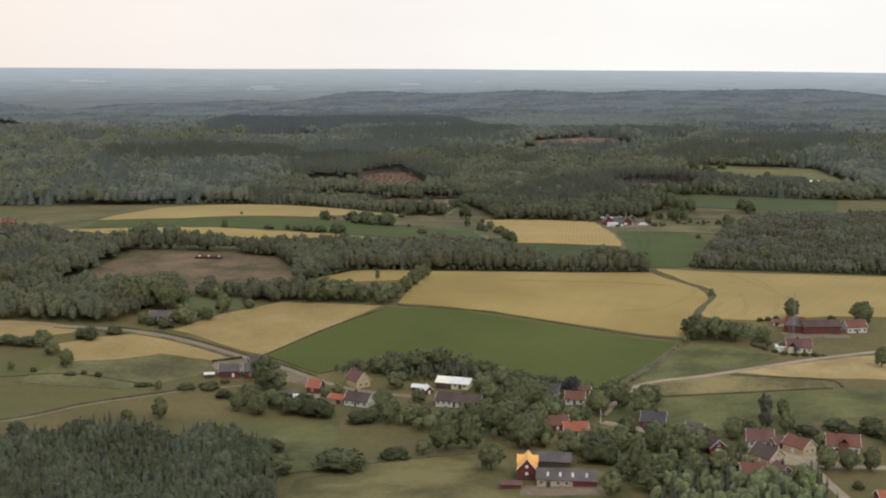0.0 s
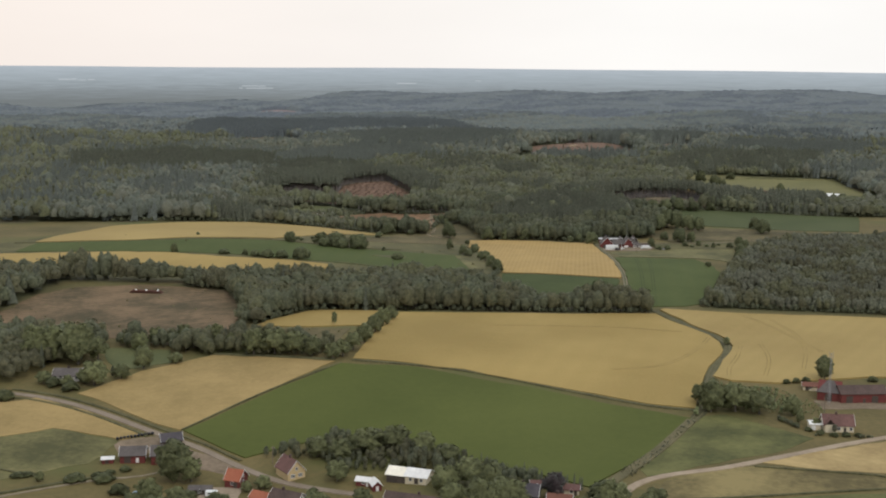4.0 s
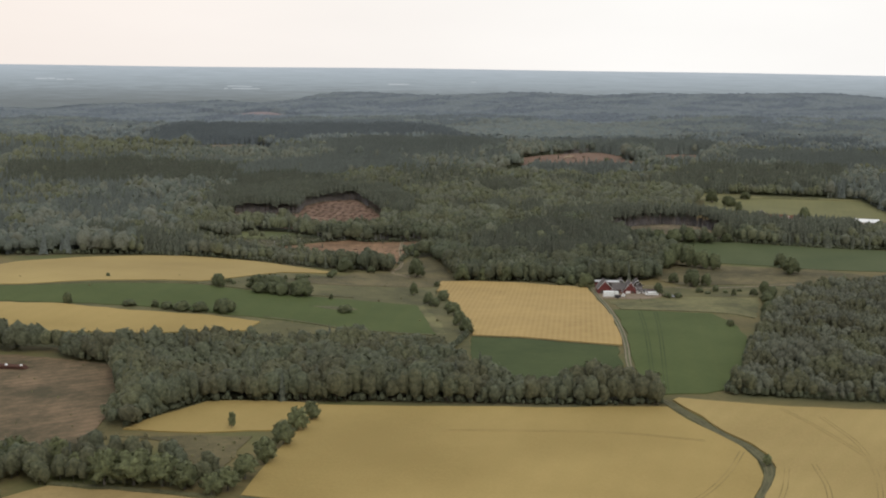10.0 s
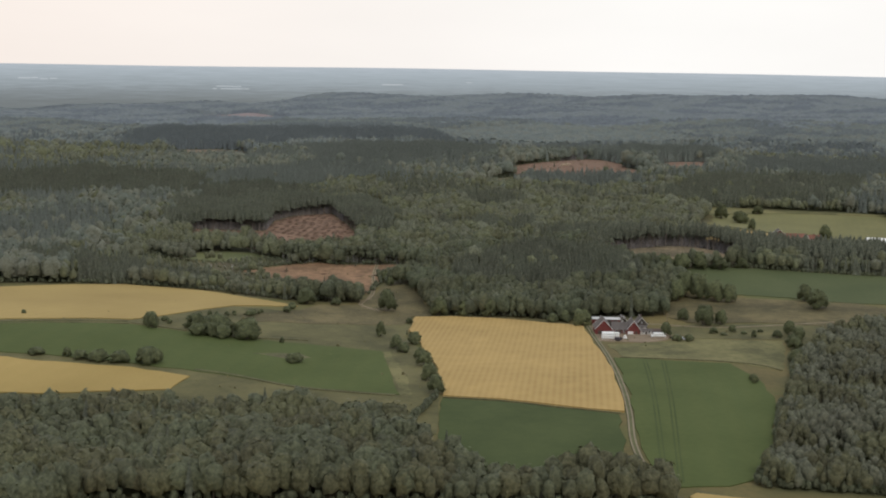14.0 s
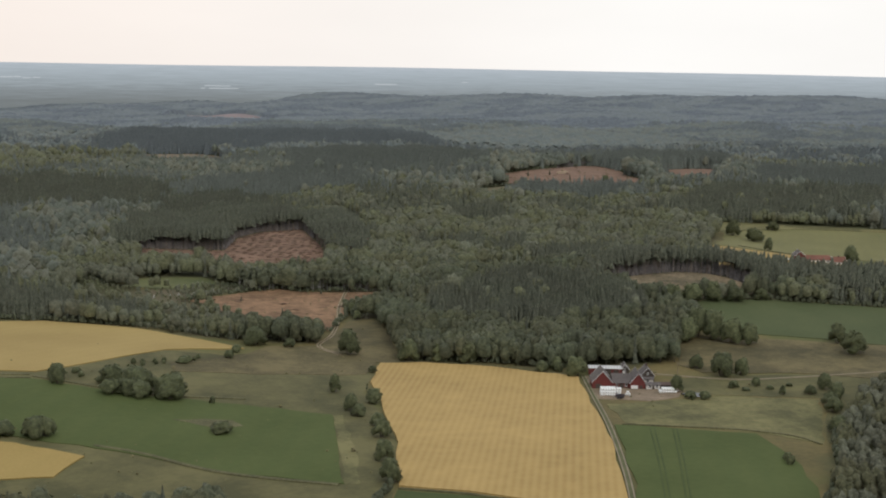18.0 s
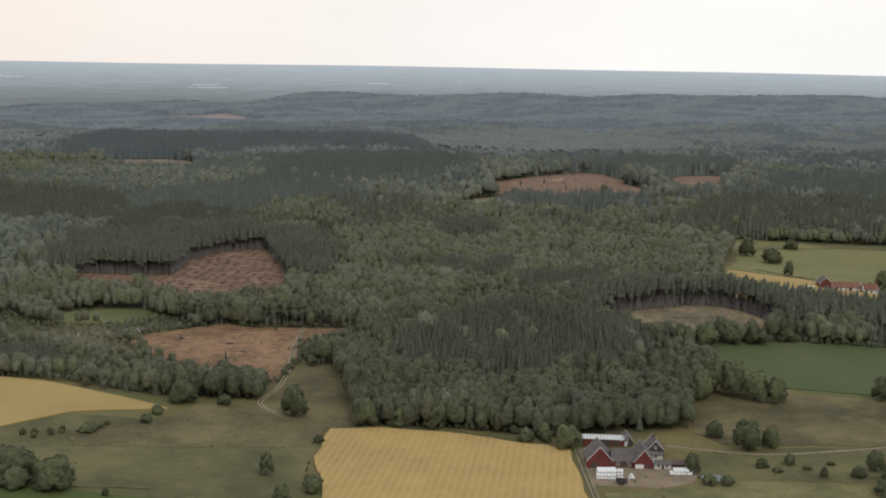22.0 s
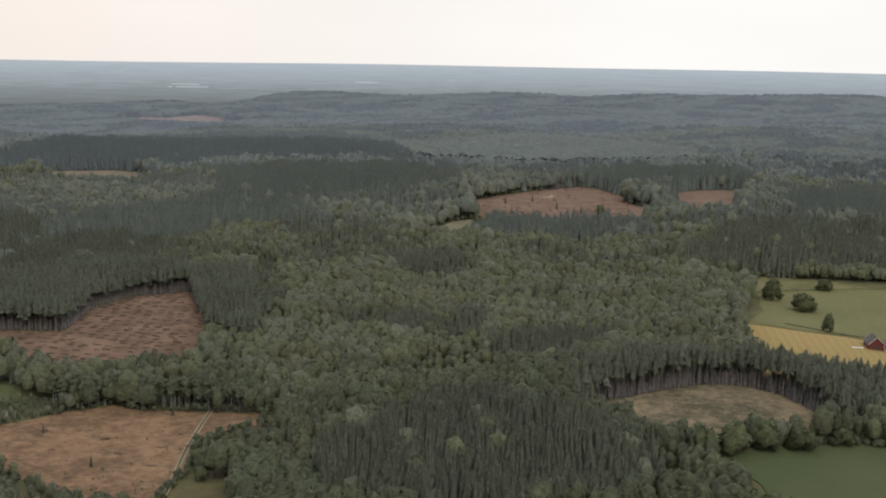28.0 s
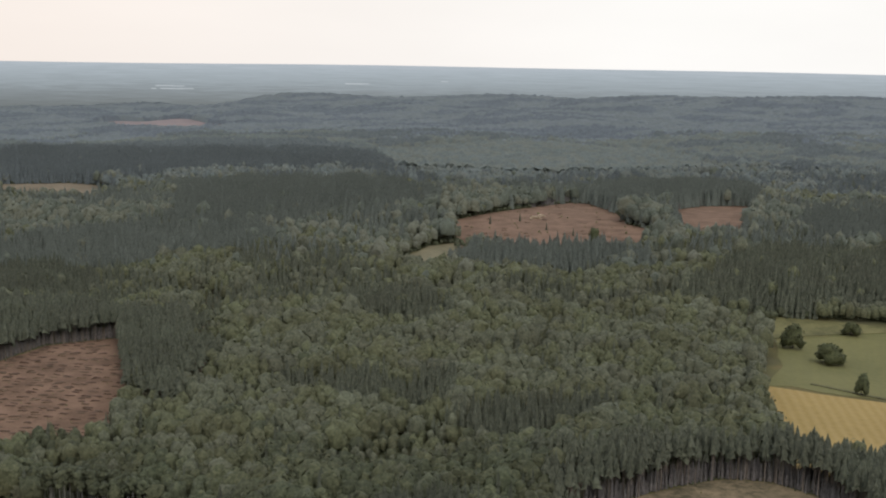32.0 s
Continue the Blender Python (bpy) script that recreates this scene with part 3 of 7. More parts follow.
BELT = [(-158, 860), (-134, 794), (-115, 837), (-59, 843), (-5, 848), (96, 860), (94, 872), (84, 880), (49, 871), (26, 876), (4, 905), (-13, 942), (-47, 952), (-115, 950), (-206, 936), (-250, 940), (-307, 930), (-214, 926)]
BIRCH_EDGE = [(-178, 1426), (-148, 1441), (-128, 1455), (-81, 1446), (-53, 1437), (-50, 1450), (-82, 1462), (-128, 1468), (-180, 1442)]
WEST_GARDENS = [(-420, 690), (-330, 672), (-253, 677), (-232, 677), (-224, 691), (-222, 713), (-205, 716), (-205, 745), (-212, 772), (-222, 766), (-262, 768), (-300, 785), (-420, 790)]
HEDGE_WOOD = [(-170, 728), (-138, 730), (-100, 728), (-84, 724), (-78, 735), (-92, 752), (-126, 762), (-153, 757), (-198, 756), (-203, 750)]
BELT_WEST = [(-298, 930), (-250, 942), (-420, 950), (-640, 980), (-640, 730), (-330, 730), (-303, 800)]
EAST_WOOD = [(130, 883), (146, 926), (160, 985), (176, 1030), (187, 1082), (193, 1105), (232, 1175), (285, 1205), (362, 1215), (620, 1240), (620, 850), (300, 868), (217, 878)]
NORTH_WOOD = [(-1400, 1120), (-369, 1243), (-249, 1270), (-176, 1280), (-123, 1266), (-72, 1268), (-73, 1309), (-72, 1345), (-46, 1341), (-33, 1298), (-18, 1228), (26, 1225), (59, 1216), (81, 1210), (141, 1226), (144, 1274), (160, 1300), (150, 1356), (311, 1378), (600, 1390), (2600, 1800), (2600, 4800), (-2600, 4800), (-2600, 1500)]
SPRUCE = [
    [(-8, 1300), (-9, 1335), (10, 1370), (50, 1396), (89, 1384), (115, 1372), (128, 1340), (126, 1306), (102, 1290), (58, 1282), (24, 1288)],
    [(88, 1398), (111, 1400), (149, 1415), (175, 1420), (192, 1416), (208, 1390), (263, 1392), (330, 1412), (340, 1462), (263, 1458), (201, 1454), (150, 1464), (100, 1450)],
    [(-292, 1545), (-190, 1556), (-190, 1640), (-170, 1675), (-157, 1675), (-150, 1623), (-130, 1575), (-84, 1560), (-78, 1650), (-120, 1730), (-250, 1735), (-310, 1650)],
    [(-293, 2325), (-245, 2402), (-183, 2434), (-100, 2425), (-40, 2356), (9, 2236), (3, 2159), (-37, 2138), (-90, 2165), (-102, 2101), (-111, 2063), (-166, 2054), (-215, 2064), (-242, 2103)],
    [(-596, 2410), (-523, 2425), (-454, 2440), (-359, 2470), (-290, 2599), (-203, 2583), (-121, 2596), (-84, 2682), (-146, 2793), (-225, 2916), (-388, 2948), (-615, 3126), (-648, 2863), (-649, 2566)],
    [(33, 1947), (50, 1973), (125, 1988), (171, 1975), (189, 1928), (174, 1868), (137, 1874), (79, 1873), (33, 1874)],
    [(192, 1816), (226, 1861), (265, 1919), (380, 1962), (469, 1975), (396, 1780), (323, 1777), (280, 1780), (227, 1773), (199, 1780)],
    [(-291, 1673), (-335, 1805), (-298, 1853), (-255, 1874), (-212, 1850), (-216, 1800), (-247, 1769)],
    [(-40, 1591), (8, 1586), (52, 1587), (57, 1568), (51, 1549), (11, 1539), (-27, 1551)],
    [(-288, 1276), (-251, 1272), (-176, 1284), (-190, 1335), (-243, 1338), (-338, 1320)],
    [(142, 2255), (176, 2195), (247, 2262), (350, 2325), (371, 2459), (321, 2508), (183, 2439)],
    [(-560, 1700), (-340, 1760), (-330, 1930), (-520, 1990), (-640, 1850)],
    [(330, 2000), (560, 2080), (600, 2250), (360, 2180)],
    [(-300, 3050), (100, 3100), (200, 3250), (-200, 3300)],
    [(-352, 1936), (-330, 1998), (-276, 2044), (-208, 2040), (-139, 2048), (-119, 1999), (-150, 1945), (-192, 1927), (-248, 1857), (-314, 1849)],
    [(53, 1523), (70, 1543), (108, 1543), (134, 1529), (128, 1498), (106, 1493), (69, 1492)],
    [(-36, 1780), (-14, 1802), (33, 1794), (45, 1757), (26, 1716), (-9, 1728)],
]
SHRUBBY = [[(-262, 1352), (-165, 1352), (-165, 1372), (-183, 1389), (-172, 1412), (-150, 1440), (-180, 1455), (-196, 1430), (-216, 1412), (-240, 1405), (-270, 1430)], [(-80, 1296), (-62, 1296), (-58, 1350), (-34, 1395), (-45, 1436), (-80, 1440)]]
EAST_FARM = [(196, 1458), (310, 1470), (430, 1480), (430, 1762), (228, 1767), (205, 1768), (236, 1715), (226, 1660), (206, 1592)]
CLEAR = [row[4] for row in OPEN] + [UPLAND, FARMYARD, EAST_FARM]


def ground():
    """One sheet, finer where the camera passes."""
    xs = np.r_[np.linspace(-4850, -700, 40)[:-1], np.arange(-700, 700, 14.0), np.linspace(700, 4850, 40)]
    ys = np.r_[np.linspace(-4850, 240, 24)[:-1], np.arange(240, 2500, 14.0), np.linspace(2500, 4860, 60)]
    gx, gy = np.meshgrid(xs, ys)
    v = np.stack([gx.ravel(), gy.ravel(), land(gx, gy).ravel()], 1)
    n, r = len(xs), len(ys)
    i = (np.arange(r - 1)[:, None] * n + np.arange(n - 1)).ravel()
    f = np.stack([i, i + 1, i + n + 1, i + n], 1)
    me = bpy.data.meshes.new("ground")
    me.from_pydata(v.tolist(), [], f.tolist())
    wood = np.zeros(len(v))
    for poly in (BELT, BELT_WEST, EAST_WOOD, NORTH_WOOD):
        wood[inside(poly, v[:, 0], v[:, 1])] = 1
    for poly in CLEAR:
        wood[inside(poly, v[:, 0], v[:, 1])] = 0
    me.attributes.new("wood", "FLOAT", "POINT").data.foreach_set("value", wood.astype(np.float32))
    me.polygons.foreach_set("use_smooth", np.ones(len(f), bool))
    me.materials.append(PASTURE)
    tagged(new("ground", me), "mottled pasture and woodland ground", "ground", kind="structure")


ground()


def even(points, step, closed=False, wobble=0.0, seed=0):
    """Points along a line at even steps, with a slight natural wobble."""
    rnd = random.Random(seed)
    out = []
    for a, b in zip(points, points[1:] + (points[:1] if closed else [])):
        n = max(1, round(math.dist(a, b) / step))
        for k in range(n):
            u = k / n
            w = wobble if k else 0
            out.append((a[0] + (b[0] - a[0]) * u + rnd.uniform(-w, w), a[1] + (b[1] - a[1]) * u + rnd.uniform(-w, w)))
    if not closed:
        out.append(points[-1])
    return out


def glide(points, step):
    """A smooth curve through the points."""
    p = [Vector(a) for a in points]
    p = [2 * p[0] - p[1]] + p + [2 * p[-1] - p[-2]]
    out = []
    for a, b, c, d in zip(p, p[1:], p[2:], p[3:]):
        n = max(2, round((c - b).length / step))
        for k in range(n):
            u = k / n
            out.append(0.5 * ((2 * b) + (c - a) * u + (2 * a - 5 * b + 4 * c - d) * u * u + (3 * b - a - 3 * c + d) * u ** 3))
    out.append(p[-2])
    return out


def field(name, mat, high, label, outline, seed):
    """A crop standing on the land, with a real edge."""
    big = max(abs(a[1] - outline[0][1]) for a in outline) > 130
    step = 14 if big else 9
    pts = even(outline, step, True, 1.1, seed)
    bm = bmesh.new()
    bm.faces.new([bm.verts.new((x, y, 0)) for x, y in pts])
    lo = [min(c) for c in zip(*pts)]
    hi = [max(c) for c in zip(*pts)]
    for axis in (0, 1):
        c = lo[axis] + step
        while c < hi[axis]:
            co, no = [0, 0, 0], [0, 0, 0]
            co[axis], no[axis] = c, 1
            bmesh.ops.bisect_plane(bm, geom=bm.verts[:] + bm.edges[:] + bm.faces[:], plane_co=co, plane_no=no, dist=0.001)
            c += step
    for v in bm.verts:
        v.co.z = float(land(v.co.x, v.co.y)) + high
    bmesh.ops.triangulate(bm, faces=bm.faces[:])
    bmesh.ops.recalc_face_normals(bm, faces=bm.faces[:])
    if sum(f.normal.z for f in bm.faces) < 0:
        bmesh.ops.reverse_faces(bm, faces=bm.faces[:])
    rim = [e for e in bm.edges if e.is_boundary]
    ext = bmesh.ops.extrude_edge_only(bm, edges=rim)
    for v in ext["geom"]:
        if isinstance(v, bmesh.types.BMVert):
            v.co.z -= high + 1.0
    me = bpy.data.meshes.new(name)
    bm.to_mesh(me)
    bm.free()
    me.materials.append(mat)
    tagged(new(name, me), label, name.replace("_", " ").split()[-1], kind="structure")


for n, (name, mat, high, label, outline) in enumerate(OPEN):
    field(name, mat, high, label, outline, n)


# Reaches of pasture and lawn that differ from the rest: surface, label, outline.
SWARDS = [
    (RANK, "rough pasture with scattered scrub beside the farm", [(132, 1160), (150, 1156), (200, 1152), (182, 1075), (190, 1072), (215, 1140), (262, 1215), (200, 1200), (150, 1196), (128, 1190)]),
    (RANK, "rough olive upland pasture with thistles", [(-420, 1090), (-304, 1207), (-125, 1219), (-30, 1195), (-30, 1150), (-6, 1079), (1, 1011), (4, 935), (-47, 952), (-206, 938), (-420, 948)]),
    (MARGIN, "unsown weedy patch in the green crop", [(-106, 1074), (-93, 1079), (-80, 1080), (-73, 1072), (-83, 1066)]),
    (GRAZED, "worn strip of grass beside the green crop", [(-38, 1100), (-33, 1102), (-20, 1043), (-12, 1000), (-18, 999), (-26, 1042)]),
    (GREEN_SWARD, "olive green pasture east of the village", [(68, 543), (110, 549), (155, 556), (173, 559), (161, 516), (130, 504), (100, 495), (69, 493), (64, 519)]),
    (GREEN_SWARD, "olive pasture between the scrub and the lane", [(61, 587), (80, 632), (92, 645), (106, 650), (137, 619), (122, 603), (93, 587), (64, 573)]),
    (TAN_SWARD, "dry tan pasture between two margins", [(50, 534), (75, 577), (109, 584), (153, 577), (151, 559), (106, 552), (69, 547)]),
    (LAWN, "green garden lawn behind the long house", [(-32, 534), (-14, 535), (-8, 508), (-12, 474), (-24, 484)]),
    (LAWN, "green lawn among the village trees", [(42, 467), (64, 469), (64, 437), (58, 418), (44, 424)]),
    (GREEN_SWARD, "greener hollow in the brown pasture", [(-103, 516), (-77, 530), (-72, 489), (-75, 454), (-85, 445), (-103, 489)]),
    (OLIVE_SWARD, "olive pasture with tan blotches before the stone barn", [(-81, 400), (-81, 438), (-46, 467), (-27, 470), (10, 455), (38, 440), (44, 400)]),
]
for n, (mat, label, outline) in enumerate(SWARDS):
    field("pasture", mat, 0.46 if mat is MARGIN else 0.16 if "worn" in label else 0.1, label, outline, 60 + n)


def ribbon(name, points, width, mat, label, category, lift=0.32, crown=0.0, parent=None, offset=0.0):
    """A road, track or margin laid along the land."""
    line = glide(points, 6.0)
    verts, faces = [], []
    for k, p in enumerate(line):
        a, b = line[max(0, k - 1)], line[min(len(line) - 1, k + 1)]
        d = (b - a).normalized()
        side = Vector((d.y, -d.x))
        for u in (-1, -0.85, 0, 0.85, 1):
            q = p + side * (offset + u * width / 2)
            top = lift + crown * (1 - u * u)
            verts.append((q.x, q.y, float(land(q.x, q.y)) + (top if abs(u) < 1 else -0.3)))
        if k:
            i = 5 * k
            faces += [(i - 5 + j, i - 4 + j, i + 1 + j, i + j) for j in range(4)]
    me = bpy.data.meshes.new(name)
    me.from_pydata(verts, [], faces)
    me.materials.append(mat)
    ob = new(name, me)
    if parent:
        ob.parent = parent
        return ob
    return tagged(ob, label, category, kind="structure")


ROADS = [
    ("road", [(-420, 655), (-312, 665), (-260, 669), (-227, 666), (-202, 660), (-176, 647), (-141, 624), (-119, 610), (-99, 593), (-79, 578), (-60, 569), (-44, 563)], 3.7, ASPHALT, "pale worn country road through the village"),
    ("lane", [(40, 520), (60, 566), (95, 582), (125, 598), (153, 614), (196, 635), (239, 651), (330, 690)], 4.0, DUST, "pale gravel lane to the eastern farm"),
    ("lane", [(-230, 490), (-213, 509), (-197, 535), (-174, 557), (-153, 573), (-130, 584), (-119, 606)], 1.3, DULL_DUST, "narrow gravel lane past the red barns"),
    ("lane", [(120, 1200), (159, 1189), (193, 1194), (238, 1207), (290, 1225)], 1.5, DULL_DUST, "farm lane across the dry meadow"),
    ("road", [(40, 510), (54, 498), (78, 472), (92, 456), (108, 458), (112, 450), (125, 445), (165, 447), (240, 470)], 5.0, DUST, "gravel village street between houses"),
    ("lane", [(112, 453), (113, 437), (115, 418), (118, 395), (125, 360)], 4.5, DUST, "gravel lane leaving the village"),
]
for name, pts, width, mat, label in ROADS:
    ribbon(name, pts, width, mat, label, name)
TRACKS = [
    ([(97, 869), (100.0, 863.0), (108.5, 841.0), (116.5, 821.0), (124.5, 805.5), (128.0, 790.0), (127.5, 772.5), (121.0, 751.5), (113.5, 730.5), (108.0, 712.0), (113, 728), (107, 705), (98, 660), (90, 640)], "two-rut field track bending between crops"),
    ([(90, 876), (87, 927), (89, 971), (90, 1020), (89, 1094), (85.4, 1158), (83, 1195)], "two-rut farm track beside the rye"),
    ([(-55, 1240), (-71, 1263), (-68, 1294), (-70, 1335), (-76, 1381), (-79, 1419), (-81, 1460)], "two-rut forest track up the felled slope"),
]
for pts, label in TRACKS:
    bed = ribbon("track", pts, 5.4 if "bending" in label else 3.4, MEADOW if "forest" in label else MARGIN if "bending" in label else ROUGH, label, "track", 0.32)
    for side in (-1, 1):
        ribbon("rut", pts, 0.65, DUST if "forest" in label else SCRUBBY if "bending" in label else DULL_DUST, "", "", 0.37, 0.0, bed, side * 0.95)
MARGINS = [
    ([(-69, 719), (-12, 705), (39, 679), (73, 661), (94, 655)], 3.5), ([(-74, 714), (-107, 670), (-132, 629)], 1.4),
    ([(-143, 731), (-109, 725), (-78, 719)], 4.0), ([(105, 875), (142, 863), (225, 857)], 4.0),
    ([(-190, 1127), (-130, 1114), (-83, 1120)], 3.0), ([(-400, 1092), (-300, 1096), (-218, 1116), (-190, 1124)], 2.4), ([(-126, 1031), (-104, 1025), (-68, 1008), (-20, 998)], 3.4), ([(-300, 1098), (-259, 1111), (-193, 1130)], 3.5), ([(3, 995), (29, 990), (60, 978), (85, 971)], 2.0),
    # The strip south of the road paints the shadow of its ditch.
    ([(90, 641), (70, 600), (45, 560)], 7.0), ([(-225, 671), (-202, 665), (-176, 652), (-141, 629), (-119, 615), (-99, 598)], 2.0), ([(-260, 664), (-227, 661), (-202, 655), (-176, 642), (-145, 621)], 2.0),
    ([(-231, 493), (-214, 512), (-198, 538), (-175, 560), (-154, 576)], 2.2), ([(65, 547), (103, 551), (149, 559)], 1.8), ([(106, 583), (134, 577), (153, 572), (154, 561)], 1.8), ([(-250, 567), (-219, 582), (-173, 573)], 1.5), ([(-87, 446), (-45, 465), (-5, 473)], 3.0), ([(95, 1096), (142, 1092), (168, 1084), (178, 1072)], 2.0), ([(-29, 1222), (-5, 1227), (33, 1218), (80, 1196)], 3.0), ([(236, 1603), (265, 1591), (287, 1590)], 4.0),
]
for pts, width in MARGINS:
    ribbon("field_margin", pts, 0.75 * width, SCRUBBY if width > 6 else MARGIN, "strip of rough dark grass or painted ditch shade along a field edge", "margin", 0.5, 0.12)

# Wheel lines in the green field beside the farm track.
for near, mid, end in ((94, 103, 107), (95.8, 104.8, 108.8), (100, 111, 117), (101.8, 112.8, 118.8)):
    ribbon("wheel_line", [(end, 1090), (mid, 1010), (near, 884)], 0.75, DARK_CROP, "dark wheel line pressed in the crop", "wheel line", 0.46)
# Pressed wheel lines in the ripe corn.
for line in ([(150, 862), (159, 839), (169, 804), (177, 769)], [(121, 796), (111, 769), (98, 743), (83, 725), (61, 716)], [(135, 777), (129, 753), (121, 729), (118, 713)], [(147, 784), (146, 759), (142, 737), (136, 715)],
             [(-3, 802), (37, 809), (73, 813), (108, 808)], [(166, 850), (172, 810), (168, 770), (158, 730)]):
    for side in (-0.9, 0.9):
        ribbon("wheel_line", line, 0.55, LAID, "dull wheel line pressed in ripe corn", "wheel line", 0.85, 0.0, None, side)


# Pale glowing roofs of distant towns on the ring: bearing in degrees, height, width, thickness.
TOWNS = [(-12.0, 59, 56, 2.4), (-11.5, 58.5, 34, 2.2), (-11.75, 50, 70, 2.6), (-11.2, 50.5, 40, 2.2), (-12.4, 50, 14, 2.6), (-20.0, 80, 40, 3.2), (-19.6, 81, 22, 3.4), (-19.25, 78, 26, 2.4), (-18.87, 79, 24, 3.0), (-5.04, 72, 58, 3.2), (-4.6, 73, 18, 2.4), (-1.68, 84, 22, 2.4)]


def backdrop():
    """The far plain and its woods, a glowing ring at the horizon with painted haze."""
    m = bpy.data.materials.new("glowing_painted_haze")
    m.use_nodes = True
    t = m.node_tree
    t.nodes.clear()
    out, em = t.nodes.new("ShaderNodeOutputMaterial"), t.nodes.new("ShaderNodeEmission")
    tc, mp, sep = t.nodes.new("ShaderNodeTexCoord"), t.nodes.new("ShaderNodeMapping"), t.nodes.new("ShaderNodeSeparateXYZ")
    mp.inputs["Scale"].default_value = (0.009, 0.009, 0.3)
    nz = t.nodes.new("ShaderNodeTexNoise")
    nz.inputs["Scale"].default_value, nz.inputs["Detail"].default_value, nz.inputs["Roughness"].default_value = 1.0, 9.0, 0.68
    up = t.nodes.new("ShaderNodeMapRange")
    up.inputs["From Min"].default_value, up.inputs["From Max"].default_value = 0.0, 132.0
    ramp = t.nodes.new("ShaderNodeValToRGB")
    # Haze graded by height into the ring's own glow, palest at the top.
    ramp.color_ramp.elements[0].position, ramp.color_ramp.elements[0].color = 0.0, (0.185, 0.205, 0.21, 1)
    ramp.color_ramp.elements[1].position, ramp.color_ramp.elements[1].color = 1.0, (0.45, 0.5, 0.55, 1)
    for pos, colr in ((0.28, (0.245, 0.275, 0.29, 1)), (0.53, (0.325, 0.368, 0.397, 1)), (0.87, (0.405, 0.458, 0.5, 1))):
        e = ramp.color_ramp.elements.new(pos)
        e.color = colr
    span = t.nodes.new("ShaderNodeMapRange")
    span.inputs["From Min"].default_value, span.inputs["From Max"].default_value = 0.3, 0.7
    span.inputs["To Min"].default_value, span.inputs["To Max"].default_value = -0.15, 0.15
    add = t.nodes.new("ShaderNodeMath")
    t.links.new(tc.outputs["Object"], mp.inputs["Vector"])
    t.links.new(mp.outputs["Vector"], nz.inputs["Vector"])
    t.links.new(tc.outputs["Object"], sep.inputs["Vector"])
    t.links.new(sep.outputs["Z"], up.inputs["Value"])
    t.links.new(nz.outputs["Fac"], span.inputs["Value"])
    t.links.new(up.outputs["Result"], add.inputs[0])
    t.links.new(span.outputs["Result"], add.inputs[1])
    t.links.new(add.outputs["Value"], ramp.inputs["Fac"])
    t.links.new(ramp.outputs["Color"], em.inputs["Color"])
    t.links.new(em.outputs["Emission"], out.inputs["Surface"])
    pale = bpy.data.materials.new("glowing_distant_roofs")
    pale.use_nodes = True
    pt = pale.node_tree
    pt.nodes.clear()
    pe, po = pt.nodes.new("ShaderNodeEmission"), pt.nodes.new("ShaderNodeOutputMaterial")
    # The roofs give off their own pale light, like the ring.
    pe.inputs["Color"].default_value = (0.5, 0.54, 0.57, 1)
    pt.links.new(pe.outputs["Emission"], po.inputs["Surface"])
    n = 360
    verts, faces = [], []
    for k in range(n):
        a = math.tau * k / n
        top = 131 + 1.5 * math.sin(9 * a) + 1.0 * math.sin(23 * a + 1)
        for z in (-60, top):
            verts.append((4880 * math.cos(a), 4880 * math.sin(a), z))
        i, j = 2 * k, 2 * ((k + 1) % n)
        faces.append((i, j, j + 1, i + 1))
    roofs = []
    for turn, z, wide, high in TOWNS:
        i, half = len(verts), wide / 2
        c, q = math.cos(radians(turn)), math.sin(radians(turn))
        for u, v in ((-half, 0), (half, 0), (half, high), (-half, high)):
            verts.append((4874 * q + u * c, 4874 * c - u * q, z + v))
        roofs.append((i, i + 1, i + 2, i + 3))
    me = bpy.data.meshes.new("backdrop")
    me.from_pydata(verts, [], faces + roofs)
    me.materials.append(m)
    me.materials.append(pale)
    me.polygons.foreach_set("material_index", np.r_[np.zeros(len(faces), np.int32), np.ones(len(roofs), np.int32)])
    tagged(new("backdrop", me), "glowing backdrop of a distant plain with painted blue haze", "backdrop", kind="structure")


backdrop()

# ---- trees ----
def ico():
    g = (1 + 5 ** 0.5) / 2
    v = np.array([(-1, g, 0), (1, g, 0), (-1, -g, 0), (1, -g, 0), (0, -1, g), (0, 1, g), (0, -1, -g), (0, 1, -g), (g, 0, -1), (g, 0, 1), (-g, 0, -1), (-g, 0, 1)]) / math.hypot(1, g)
    f = np.array([(0, 11, 5), (0, 5, 1), (0, 1, 7), (0, 7, 10), (0, 10, 11), (1, 5, 9), (5, 11, 4), (11, 10, 2), (10, 7, 6), (7, 1, 8),
                  (3, 9, 4), (3, 4, 2), (3, 2, 6), (3, 6, 8), (3, 8, 9), (4, 9, 5), (2, 4, 11), (6, 2, 10), (8, 6, 7), (9, 8, 1)])
    return v, f


ICO_V, ICO_F = ico()
ICO_V = ICO_V[:, [0, 2, 1]] * np.array([1, -1, 1])
ICO_TOP = np.array([f for f in ICO_F if ICO_V[f][:, 2].mean() > -0.6])


class Shape:
    """Triangles gathered in arrays, each with a material slot."""

    def __init__(self):
        self.v, self.f, self.m, self.n = [], [], [], 0

    def add(self, v, f, m=0):
        self.v.append(np.asarray(v, float))
        self.f.append(np.asarray(f, int) + self.n)
        self.m.append(np.full(len(f), m))
        self.n += len(v)
        return self

    def done(self):
        return np.concatenate(self.v), np.concatenate(self.f), np.concatenate(self.m)


def rod(a, b, r0, r1, sides=5):
    """A tapered stem from a to b."""
    a, b = np.array(a, float), np.array(b, float)
    d = (b - a) / np.linalg.norm(b - a)
    s = np.cross(d, (0.3, 1, 0.1))
    s /= np.linalg.norm(s)
    u = np.cross(d, s)
